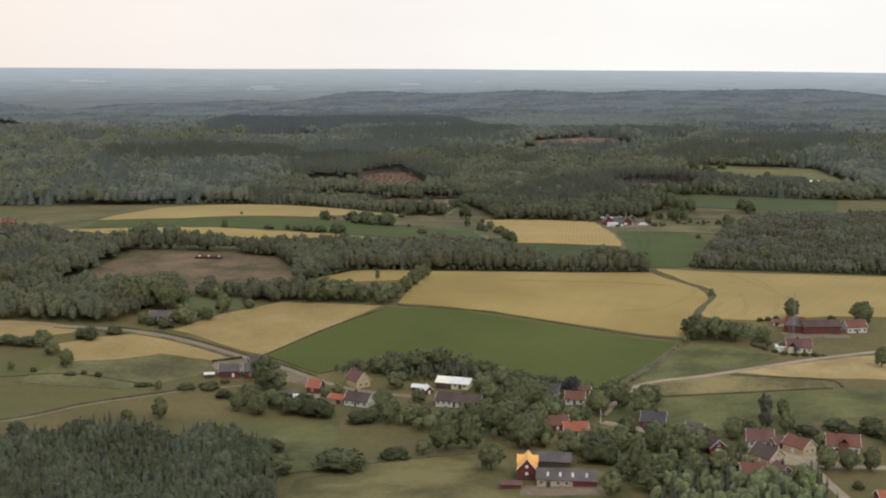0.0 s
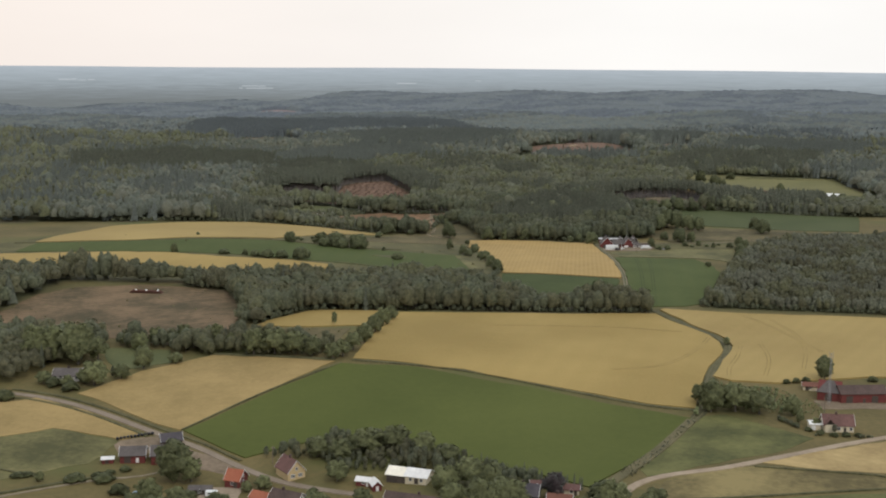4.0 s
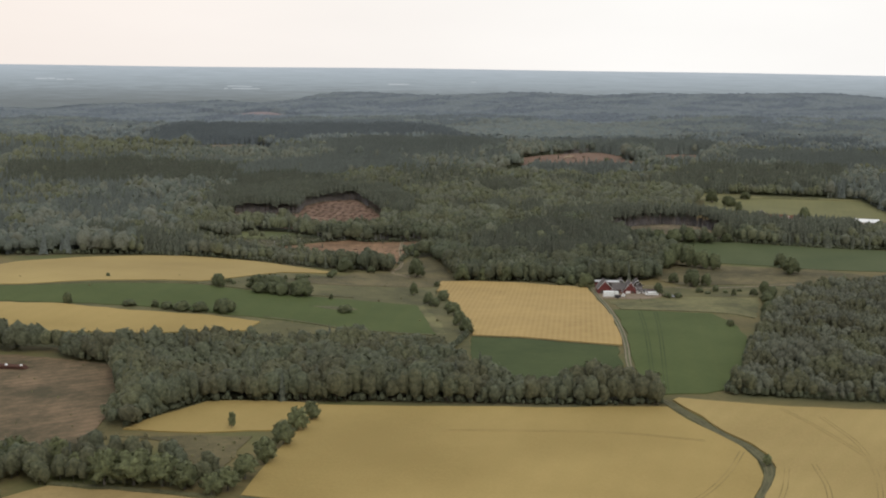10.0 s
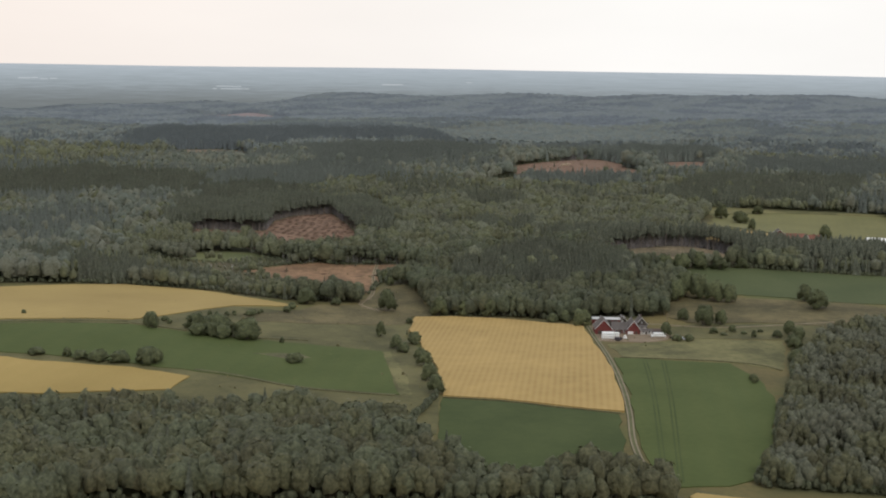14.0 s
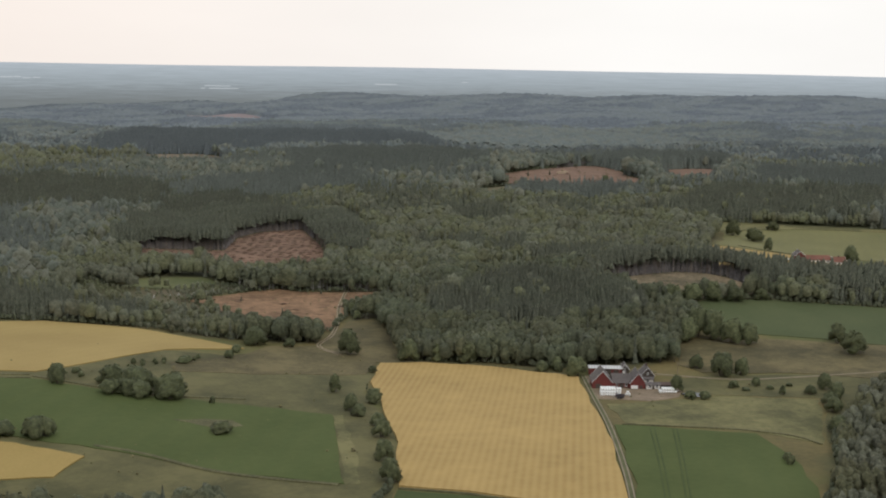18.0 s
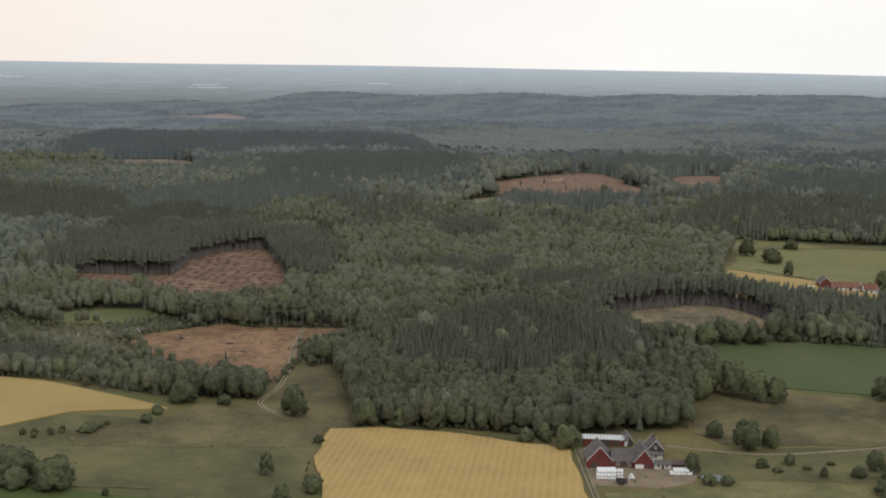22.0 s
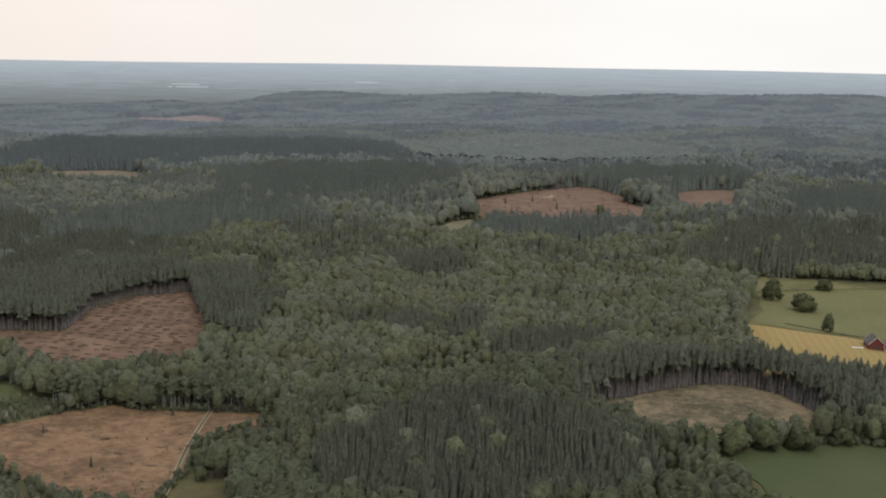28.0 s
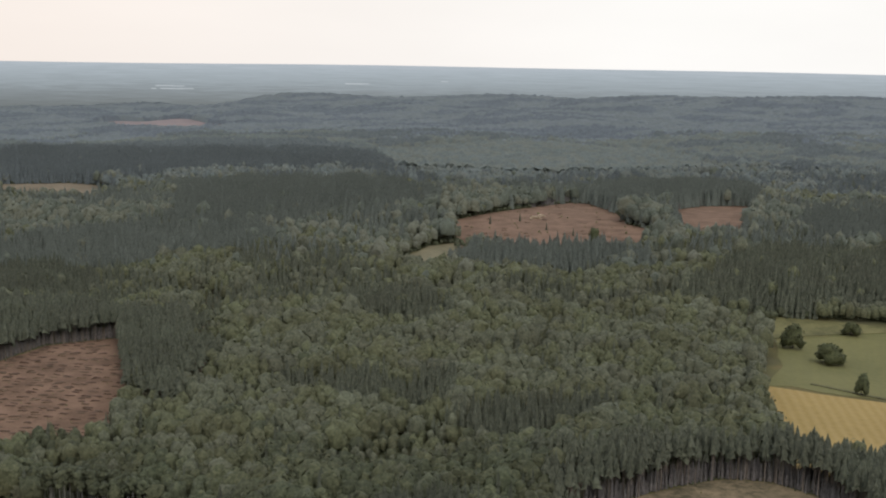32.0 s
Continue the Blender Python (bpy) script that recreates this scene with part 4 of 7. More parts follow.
    ang = np.arange(sides) * math.tau / sides
    ring = np.cos(ang)[:, None] * s + np.sin(ang)[:, None] * u
    v = np.concatenate([a + r0 * ring, b + r1 * ring])
    f = []
    for k in range(sides):
        j = (k + 1) % sides
        f += [(k, j, sides + j), (k, sides + j, sides + k)]
    return v, f


def clump(rng, centre, size, flat=0.8):
    v = ICO_V * (1 + rng.uniform(-0.34, 0.3, (12, 1))) * size
    a = rng.uniform(0, math.tau)
    c, s = math.cos(a), math.sin(a)
    v = v @ np.array([[c, s, 0], [-s, c, 0], [0, 0, 1]])
    v[:, 2] *= flat
    return v + centre, ICO_TOP


def leaves(rng, centre, radii, count, size, tilt=0.5):
    """Small leaf sprays lying loosely over a crown, some of them standing off it."""
    d = rng.normal(size=(count, 3))
    d /= np.linalg.norm(d, axis=1)[:, None]
    d[:, 2] = np.abs(d[:, 2]) * 0.9 + 0.1 * d[:, 2]
    p = centre + d * radii * rng.uniform(0.82, 1.12, (count, 1))
    a = np.cross(d, rng.normal(size=(count, 3)))
    a /= np.linalg.norm(a, axis=1)[:, None]
    b = np.cross(d, a)
    a += d * rng.uniform(-tilt, tilt, (count, 1))
    b += d * rng.uniform(-tilt, tilt, (count, 1))
    s = size * rng.uniform(0.6, 1.3, (count, 1))
    v = np.stack([p + a * s, p - 0.5 * a * s + 0.8 * b * s, p - 0.5 * a * s - 0.8 * b * s], 1).reshape(-1, 3)
    return v, np.arange(3 * count).reshape(-1, 3)


def hull(rng, lumps, around, rings, centre, rough=0.07):
    """The leafy outside of a crown that is made of round lumps (x, y, z, radius)."""
    lumps = np.asarray(lumps, float)
    el = np.radians(rings)[:, None]
    az = math.tau * np.arange(around) / around + 0.5 * math.tau / around * (np.arange(len(rings)) % 2)[:, None]
    d = np.stack([np.cos(el) * np.cos(az), np.cos(el) * np.sin(az), np.broadcast_to(np.sin(el), az.shape)], -1).reshape(-1, 3)
    d = np.concatenate([d, [(0, 0, 1)]])
    c = lumps[:, :3] - centre
    b = d @ c.T
    q = lumps[:, 3] ** 2 - (c * c).sum(1) + b * b
    reach = np.where(q > 0, b + np.sqrt(np.maximum(q, 0)), 0.05).max(1)
    v = centre + d * (reach * (1 + rng.uniform(-rough, rough, len(d))))[:, None]
    f = []
    n = len(rings)
    for k in range(n - 1):
        for j in range(around):
            a, e = k * around + j, k * around + (j + 1) % around
            g, h = a + around, e + around
            f += [(a, e, h), (a, h, g)] if k % 2 else [(a, e, g), (e, h, g)]
    top = n * around
    f += [((n - 1) * around + j, (n - 1) * around + (j + 1) % around, top) for j in range(around)]
    return v, f


def broadleaf(rng, level):
    """A tree one unit high and about 0.6 wide: a lumpy leafy crown with loose sprays. Slots: foliage, bark."""
    s = Shape()
    if level == 0:
        s.add(*rod((0, 0, -0.03), (0, 0, 0.45), 0.017, 0.01, 3), 1)
    bulge = rng.uniform(0.9, 1.12)
    lumps = [(0, 0, 0.46, 0.24 * bulge), (0, 0, 0.72, 0.17)]
    for k in range(11):
        a = 2.4 * k + rng.uniform(-0.5, 0.5)
        u = (k + 0.5) / 11
        w = 0.2 * bulge * math.cos(0.9 * u)
        lumps.append((w * math.cos(a), w * math.sin(a), 0.26 + 0.58 * u + rng.uniform(-0.05, 0.05), rng.uniform(0.075, 0.14)))
    centre = np.array((0, 0, 0.46))
    around, rings = ((9, (-45, -10, 24, 56)), (7, (-35, 8, 48)), (5, (-25, 12, 50)), (5, (-10, 40)))[level]
    s.add(*hull(rng, lumps, around, rings, centre, (0.13, 0.12, 0.1, 0.08)[level]))
    s.add(*leaves(rng, centre + (0, 0, 0.04), np.array((0.3, 0.3, 0.4)) * bulge, (46, 15, 5, 1)[level], (0.058, 0.075, 0.1, 0.1)[level]))
    return s.done()


def spruce(rng, level, bare=0.06):
    """A spruce one unit high and about 0.22 wide; bare: how much of the stem shows."""
    s = Shape()
    tiers, arms = ((5, 4), (4, 3), (2, 3), (1, 4))[level]
    if level < 2 or bare > 0.2:
        s.add(*rod((0, 0, -0.03), (0, 0, 0.8 if level < 2 else bare + 0.1), (0.011, 0.011, 0.016, 0.02)[level], (0.004, 0.004, 0.014, 0.018)[level], 3), 1)
    for k in range(tiers):
        u = k / tiers
        low, wide = bare + (1 - bare) * u, 0.115 * (1 - u) ** 0.7 * rng.uniform(0.85, 1.15)
        high = min(1.0, low + (1 - bare) * (2.0 / tiers if tiers > 1 else 1))
        n = 2 * arms
        a = np.arange(n) * math.tau / n + rng.uniform(0, 3)
        odd = np.arange(n) % 2 == 1
        r = wide * np.where(odd, 0.5, 1.0) * rng.uniform(0.75, 1.25, n)
        z = low - np.where(odd, 0.0, 0.035) + rng.uniform(-0.02, 0.02, n)
        v = np.concatenate([np.stack([r * np.cos(a), r * np.sin(a), z], 1), [(0, 0, high)]])
        s.add(v, [(j, (j + 1) % n, n) for j in range(n)])
    return s.done()


def pine(rng, level):
    """A tall pine with a long bare stem and a high crown."""
    s = Shape()
    s.add(*rod((0, 0, -0.03), (0, 0, 0.8), 0.013, 0.006, 4 if level == 0 else 3), 1)
    n = (7, 4, 2, 1)[level]
    for k in range(n):
        a = 2.4 * k
        s.add(*clump(rng, (0.05 * math.cos(a), 0.05 * math.sin(a), 0.58 + 0.36 * (k + 0.5) / n), rng.uniform(0.085, 0.12) * (1.0 if level < 2 else 1.5), 0.75))
    return s.done()


def outward(v):
    """Soft directions away from the heart of a crown one unit high."""
    if np.abs(v[:, 0]).max() < 0.2:
        n = v * np.array((9.0, 9.0, 0.0)) + np.array((0, 0, 0.6))
    else:
        n = (v - np.array((0, 0, 0.38))) * np.array((1.0, 1.0, 0.8))
    return n / np.maximum(np.linalg.norm(n, axis=1), 1e-6)[:, None]


def shading(v, f):
    """Directions between those of the lumps of a crown and of the crown as a whole."""
    away = outward(v)
    if np.abs(v[:, 0]).max() < 0.2:
        return away
    own = np.zeros_like(v)
    flat = np.cross(v[f[:, 1]] - v[f[:, 0]], v[f[:, 2]] - v[f[:, 0]])
    for k in range(3):
        np.add.at(own, f[:, k], flat)
    own /= np.maximum(np.linalg.norm(own, axis=1), 1e-9)[:, None]
    loose = (np.bincount(f.ravel(), minlength=len(v)) < 2)[:, None]
    n = np.where(loose, 0.6 * away + 0.4 * own, 0.5 * own + 0.5 * away)
    return n / np.maximum(np.linalg.norm(n, axis=1), 1e-6)[:, None]


def gather(name, batches, mats, label, category, smooth=False, soft=False):
    """One mesh out of many placed shapes. batches: (shape, places, heights, widths, tints)."""
    vs, fs, ms, ts, ns, n = [], [], [], [], [], 0
    for (v, f, m), p, high, wide, turn, tint in batches:
        k = len(p)
        if not k:
            continue
        c, s = np.cos(turn)[:, None], np.sin(turn)[:, None]
        x = (v[:, 0] * c - v[:, 1] * s) * wide[:, None] + p[:, :1]
        y = (v[:, 0] * s + v[:, 1] * c) * wide[:, None] + p[:, 1:2]
        z = v[:, 2] * high[:, None] + p[:, 2:3]
        vs.append(np.stack([x, y, z], -1).reshape(-1, 3))
        fs.append((f[None] + (n + np.arange(k) * len(v))[:, None, None]).reshape(-1, 3))
        ms.append(np.tile(m, k))
        o = shading(v, f)
        ns.append(np.stack([o[:, 0] * c - o[:, 1] * s, o[:, 0] * s + o[:, 1] * c, np.broadcast_to(o[:, 2], c.shape[:1] + o.shape[:1])], -1).reshape(-1, 3))
        ts.append(np.repeat(tint, len(v)))
        n += k * len(v)
    if not vs:
        return None
    v, f, m, t = (np.concatenate(a) for a in (vs, fs, ms, ts))
    me = bpy.data.meshes.new(name)
    me.vertices.add(len(v))
    me.vertices.foreach_set("co", v.astype(np.float32).ravel())
    me.loops.add(3 * len(f))
    me.loops.foreach_set("vertex_index", f.astype(np.int32).ravel())
    me.polygons.add(len(f))
    me.polygons.foreach_set("loop_start", np.arange(0, 3 * len(f), 3, dtype=np.int32))
    me.polygons.foreach_set("material_index", m.astype(np.int32))
    me.polygons.foreach_set("use_smooth", np.full(len(f), smooth or soft))
    me.attributes.new("tint", "FLOAT", "POINT").data.foreach_set("value", t.astype(np.float32))
    for mat in mats:
        me.materials.append(mat)
    me.update(calc_edges=True)
    if soft:
        me.normals_split_custom_set_from_vertices(np.concatenate(ns).astype(np.float32))
    ob = new(name, me)
    return tagged(ob, label, category, kind="stuff")


RNG = np.random.default_rng(7)
BROAD = [[broadleaf(RNG, lv) for _ in range(6)] for lv in range(4)]
SPRUCES = [[spruce(RNG, lv) for _ in range(4)] for lv in range(4)]
TALL = [[spruce(RNG, lv, (0.58, 0.54, 0.28, 0.14)[lv]) for _ in range(4)] for lv in range(4)]
PINES = [[pine(RNG, lv) for _ in range(4)] for lv in range(4)]


def smooth_noise(x, y, size, seed):
    """Soft blotches between 0 and 1."""
    r = np.random.default_rng(seed)
    out = np.zeros(len(x))
    for k in range(5):
        a, ph = r.uniform(0, math.tau), r.uniform(0, math.tau)
        f = math.tau / size * (0.6 + 0.35 * k)
        out += np.sin(f * (x * math.cos(a) + y * math.sin(a)) + ph + 1.5 * np.sin(0.6 * f * (y * math.cos(a) - x * math.sin(a))))
    return np.clip(0.5 + out / 5, 0, 1)


def nearness(x, y):
    """How near a flight up the middle of the land comes to a place, roughly."""
    lateral = np.abs(x - 80 + 0.058 * (y - 984))
    return np.maximum(np.maximum(430.0, y - 984), lateral / 0.364)


HOUSES = []
OLIVES = {LEAF_DARK: LEAF_WOOD, LEAF_GARDEN: LEAF_GARDEN, LEAF_BUSH: LEAF_BUSH, LEAF_SLIGHT_HAZE: OLIVE_SLIGHT_HAZE, LEAF_FAR: OLIVE_FAR, LEAF_HAZE: OLIVE_HAZE, LEAF_MID: OLIVE_MID, LEAF_WOOD: OLIVE_WOOD}
LOW_GROWTH = [[(-660, 2230), (-370, 2210), (-385, 2345), (-600, 2355)], [(-236, 1285), (-78, 1285), (-76, 1335), (-150, 1352), (-190, 1385), (-236, 1390)], [(-160, 1831), (-142, 1842), (-117, 1807), (-88, 1685), (-67, 1648), (-93, 1636), (-116, 1697), (-131, 1775)], [(-1, 1482), (16, 1504), (45, 1516), (76, 1487), (49, 1467), (22, 1451)]]
PALE_GROWTH = [(-162, 2919), (72, 3082), (328, 3220), (380, 2691), (228, 2650), (75, 2448), (9, 2417), (-80, 2637)]


def ragged(x, y):
    """Places shifted a little, so that the edges of stands wander."""
    return x + 7 * np.sin(y / 19 + 2 * np.sin(x / 31)) + 4 * np.sin(y / 7.3 + x / 11), y + 8 * np.sin(x / 17 + 2 * np.cos(y / 37)) + 4 * np.sin(x / 8.1 - y / 13)


def scatter(poly, step, seed, wavy=False):
    lo, hi = np.min(poly, 0), np.max(poly, 0)
    r = np.random.default_rng(seed)
    gx, gy = np.meshgrid(np.arange(lo[0], hi[0], step), np.arange(lo[1], hi[1], step))
    x = gx.ravel() + r.uniform(-0.45, 0.45, gx.size) * step
    y = gy.ravel() + r.uniform(-0.45, 0.45, gx.size) * step
    wx, wy = ragged(x, y) if wavy else (x, y)
    keep = inside(poly, wx, wy)
    x, y = x[keep], y[keep]
    for hx, hy, hr in HOUSES:
        out = np.hypot(x - hx, y - hy) < hr
        x, y = x[~out], y[~out]
    for c in CLEAR:
        if max(a[0] for a in c) > lo[0] and min(a[0] for a in c) < hi[0]:
            out = inside(c, x, y)
            x, y = x[~out], y[~out]
    return x, y


def stand(name, poly, label, kind, step, levels, seed, high=15.0, skip=(), mats=None, slim=1.0):
    """A wood over an outline: kind broad, mixed, spruce, tall or pine; levels: which fineness and how near."""
    r = np.random.default_rng(seed)
    batches = []
    for level, near, far in levels:
        grow = (1.0, 1.0, 1.12, 2.0)[level]
        x, y = scatter(poly, step * grow, seed + level, name == "conifer_stand")
        d = nearness(x, y) * (1 + r.normal(0, 0.07, len(x)))
        seen = np.abs(x + 0.058 * y) < 0.364 * 1.04 * np.maximum(y, 0) + 130
        keep = (d >= near) & (d < far) & seen & ((d < 2700) | (r.uniform(0, 1, len(x)) < 0.5))
        keep &= y < 2770
        keep &= ~(inside(LOW_GROWTH[1], x, y) & (r.uniform(0, 1, len(x)) < 0.4))
        for other in skip:
            keep &= ~inside(other, *ragged(x, y))
        x, y = x[keep], y[keep]
        n = len(x)
        p = np.stack([x, y, land(x, y) - 0.2], 1)
        vary = smooth_noise(x, y, 260, 3)
        tint = np.clip(0.74 * smooth_noise(x, y, 70, 5) + r.uniform(0, 0.26, n), 0, 1)
        turn = r.uniform(0, math.tau, n)
        leafy = (y < 1760) & (x > -330) & (x < 260)
        pale = inside(PALE_GROWTH, *ragged(x, y))
        tint = np.where(pale, np.clip(tint + 0.35, 0, 1), tint)
        share = {"broad": 0.02, "young": 0.22, "hedge": 0.55, "mixed": np.where(leafy, 0.05, np.where(pale, 0.04, np.clip((vary - 0.42) * 5.0, 0.05, 0.8))), "spruce": 0.985, "tall": 0.995, "pine": 1.0}[kind]
        conifer = r.uniform(0, 1, n) < share
        pick = r.integers(0, 100, n)
        olive = smooth_noise(x, y, 60, 21) + r.normal(0, 0.07, n) > 0.52
        lift = 1.0 + 0.12 * level * (level > 1)
        tall = r.normal(1, 0.14, n).clip(0.62, 1.38) * high * lift * (0.7 + 0.36 * smooth_noise(x, y, 120, 11) + 0.24 * smooth_noise(x, y, 40, 12)) * np.where(pale, 0.6, 1.0)
        for low in LOW_GROWTH:
            tall = np.where(inside(low, x, y), 0.6 * tall, tall)
        for low in SHRUBBY:
            tall = np.where(inside(low, x, y), 0.3 * tall, tall)
        tall = np.where(conifer, np.minimum(tall, 1.18 * high * lift), tall)
        pool = {"tall": TALL, "pine": PINES}.get(kind, SPRUCES)[level]
        for k, shape in enumerate(pool):
            q = conifer & (pick % len(pool) == k)
            batches.append((("c", shape), p[q], tall[q] * 1.05, tall[q] * (1.1, 1.35, 1.8, 3.0)[level] * (0.8 if kind == "mixed" and level == 3 else 1.0), turn[q], tint[q]))
        pool = BROAD[level]
        for k, shape in enumerate(pool):
            q = ~conifer & (pick % len(pool) == k)
            for sort, some in (("b", q & ~olive), ("o", q & olive)):
                w = tall[some] * r.uniform(0.58, 1.05, int(some.sum())) * slim * (0.86 + 0.4 * smooth_noise(x[some], y[some], 90, 13)) * (1.0, 1.0, 1.08, 1.75)[level]
                batches.append(((sort, shape), p[some], tall[some] * 0.95, w, turn[some], tint[some]))
    out = []
    for (sort, (v, f, m)), *rest in batches:
        out.append(((v, f, {"c": m + 2, "b": m, "o": np.where(m == 0, 4, m)}[sort]), *rest))
    bark = PALE_BARK if kind in ("tall", "pine") else BARK
    gather(name, out, (mats or [LEAF, BARK, NEEDLE, bark]) + [OLIVES[mats[0]] if mats and mats[0] in OLIVES else LEAF_OLIVE], label, "forest", True, True)


NEAR = [(0, 0, 490), (1, 490, 1000), (2, 1000, 1800), (3, 1800, 9000)]
stand("woodland_belt", BELT, "belt of mixed green woodland between fields", "broad", 4.1, NEAR, 20, 14.2)
stand("woodland_belt", BELT_WEST, "dense mixed wood west of the felled ground", "mixed", 4.6, NEAR, 30, 14.0)
stand("birch_wood", EAST_WOOD, "young pale-green birch wood", "broad", 3.8, [(1, 0, 900), (2, 900, 9000)], 40, 10.0, mats=[LEAF_PALE, PALE_BARK, NEEDLE, BARK], slim=0.78)
KINDS = ["spruce", "tall", "tall"] + ["spruce"] * 14
NAMES = ["spruce stand on a rounded hill", "tall dark spruce stand with bare lower stems", "pine stand with pale stems round a clearing", "dark spruce plantation"]
# Stands farther off get foliage with more haze in its colour.
for n, (poly, kind) in enumerate(zip(SPRUCE, KINDS)):
    stand("conifer_stand", poly, NAMES[min(n, 3)], kind, 2.35 if n < 1 else 3.0 if n < 3 else 3.6, NEAR, 50 + 5 * n, 17.5 if kind == "tall" else 15.5, skip=SPRUCE[:n], mats=[LEAF_HAZE, PALE_BARK, NEEDLE_HAZE, PALE_BARK] if min(a[1] for a in poly) > 2350 else [LEAF_SLIGHT_HAZE, PALE_BARK, NEEDLE_SLIGHT_HAZE, PALE_BARK] if min(a[1] for a in poly) > 1800 else [LEAF_MID, PALE_BARK, NEEDLE, PALE_BARK] if kind == "tall" else [LEAF_MID, BARK, NEEDLE, BARK])
stand("mixed_forest", NORTH_WOOD, "mixed edge of the forest, birch and oak", "mixed", 4.3, NEAR[:1], 120, 14.5, skip=SPRUCE + [BIRCH_EDGE], mats=[LEAF_WOOD, BARK, NEEDLE, BARK])
stand("mixed_forest", NORTH_WOOD, "wide mixed forest of spruce, birch and oak", "mixed", 4.9, NEAR[1:2], 120, 14.5, skip=SPRUCE + [BIRCH_EDGE], mats=[LEAF_MID, BARK, NEEDLE, BARK])
# The haze in the leaf colours thickens by steps of distance.
stand("distant_forest", NORTH_WOOD, "distant dark mixed forest, slightly hazed in colour", "mixed", 5.7, [(2, 1000, 1400)], 140, 14.5, skip=SPRUCE + [BIRCH_EDGE], mats=[LEAF_SLIGHT_HAZE, PALE_BARK, NEEDLE_SLIGHT_HAZE, BARK])
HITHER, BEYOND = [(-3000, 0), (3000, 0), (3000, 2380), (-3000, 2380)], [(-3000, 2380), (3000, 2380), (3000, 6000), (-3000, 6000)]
stand("distant_forest", NORTH_WOOD, "distant mixed forest with thin haze painted in", "mixed", 5.9, [(2, 1400, 1800)], 142, 14.5, skip=SPRUCE + [HITHER], mats=[LEAF_HAZE, PALE_BARK, NEEDLE_HAZE, BARK])
stand("distant_forest", NORTH_WOOD, "distant mixed forest beside the farmland", "mixed", 5.9, [(2, 1400, 1800), (3, 1800, 9000)], 142, 14.5, skip=SPRUCE + [BEYOND], mats=[LEAF_MID, BARK, NEEDLE_SLIGHT_HAZE, BARK])
stand("distant_forest", NORTH_WOOD, "far forest with painted blue-green haze", "mixed", 6.2, NEAR[3:], 140, 14.5, skip=SPRUCE + [HITHER], mats=[LEAF_HAZE, PALE_BARK, NEEDLE_HAZE, BARK])

def far_canopy():
    """The closed canopy of the farthest woods: one sheet of many small crowns, rounded or pointed."""
    ys = [2695.0]
    while ys[-1] < 4800:
        ys.append(ys[-1] + 3.4 + 5.0 * (ys[-1] - 2695) / 2100)
    az = np.radians(np.arange(-34.0, 27.0, 0.105))
    gy, ga = np.meshgrid(np.array(ys), az, indexing="ij")
    x = (78 + np.tan(ga) * (gy - 984)).ravel()
    y = gy.ravel()
    rows, cols = gy.shape
    r = np.random.default_rng(151)
    x = x + r.uniform(-0.8, 0.8, len(x))
    vary = smooth_noise(x, y, 260, 3)
    rx, ry = ragged(x, y)
    pale = inside(PALE_GROWTH, rx, ry)
    deep = np.clip((y - 2900) / 500, 0, 1)
    vary = (1 - deep) * vary + deep * (0.8 * smooth_noise(x, 2.4 * y, 460, 31) + 0.2 * smooth_noise(x, 1.6 * y, 150, 32))
    conifer = (vary > 0.53) & ~pale
    for poly in SPRUCE:
        conifer |= inside(poly, rx, ry)
    cell = np.where(conifer, 6.0, 8.6)
    best, own = np.full(len(x), -1.0), np.zeros(len(x))
    ix, iy = np.floor(x / cell), np.floor(y / cell)
    for dx in (-1, 0, 1):
        for dy in (-1, 0, 1):
            cx, cy = ix + dx, iy + dy
            h1, h2, h3 = (np.abs(np.sin(cx * p + cy * q) * 43758.5453) % 1.0 for p, q in ((12.9898, 78.233), (39.346, 11.135), (73.156, 52.235)))
            away = np.hypot(x - (cx + 0.15 + 0.7 * h1) * cell, y - (cy + 0.15 + 0.7 * h2) * cell) / (0.78 * cell)
            lump = np.where(conifer, 1.15 * (1 - away), 1 - away * away) - 0.55 * h3
            own = np.where(lump > best, h3, own)
            best = np.maximum(best, lump)
    best = np.clip(best, -0.5, 1)
    tall = 16.5 * (0.7 + 0.36 * smooth_noise(x, y, 120, 11) + 0.3 * smooth_noise(x, y, 40, 12)) * np.where(pale, 0.6, 1.0)
    high = tall * 0.7 + best * np.where(conifer, 8.0, 6.6)
    for c in CLEAR:
        high = np.where(inside(c, x, y), -0.5, high)
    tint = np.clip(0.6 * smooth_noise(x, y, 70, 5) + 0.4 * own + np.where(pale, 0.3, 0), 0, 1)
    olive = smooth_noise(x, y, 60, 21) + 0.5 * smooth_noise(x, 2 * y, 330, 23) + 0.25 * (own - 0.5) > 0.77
    # Farther crowns switch to the haziest painted colours.
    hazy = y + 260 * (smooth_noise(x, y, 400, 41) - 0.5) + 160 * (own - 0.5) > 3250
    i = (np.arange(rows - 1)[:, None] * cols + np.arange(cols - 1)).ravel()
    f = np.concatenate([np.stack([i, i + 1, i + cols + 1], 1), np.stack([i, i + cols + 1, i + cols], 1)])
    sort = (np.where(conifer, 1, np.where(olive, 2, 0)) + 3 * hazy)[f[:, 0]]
    me = bpy.data.meshes.new("distant_forest")
    me.vertices.add(len(x))
    me.vertices.foreach_set("co", np.stack([x, y, land(x, y) + high], 1).astype(np.float32).ravel())
    me.loops.add(3 * len(f))
    me.loops.foreach_set("vertex_index", f.astype(np.int32).ravel())
    me.polygons.add(len(f))
    me.polygons.foreach_set("loop_start", np.arange(0, 3 * len(f), 3, dtype=np.int32))
    me.polygons.foreach_set("material_index", sort.astype(np.int32))
    me.polygons.foreach_set("use_smooth", np.ones(len(f), bool))
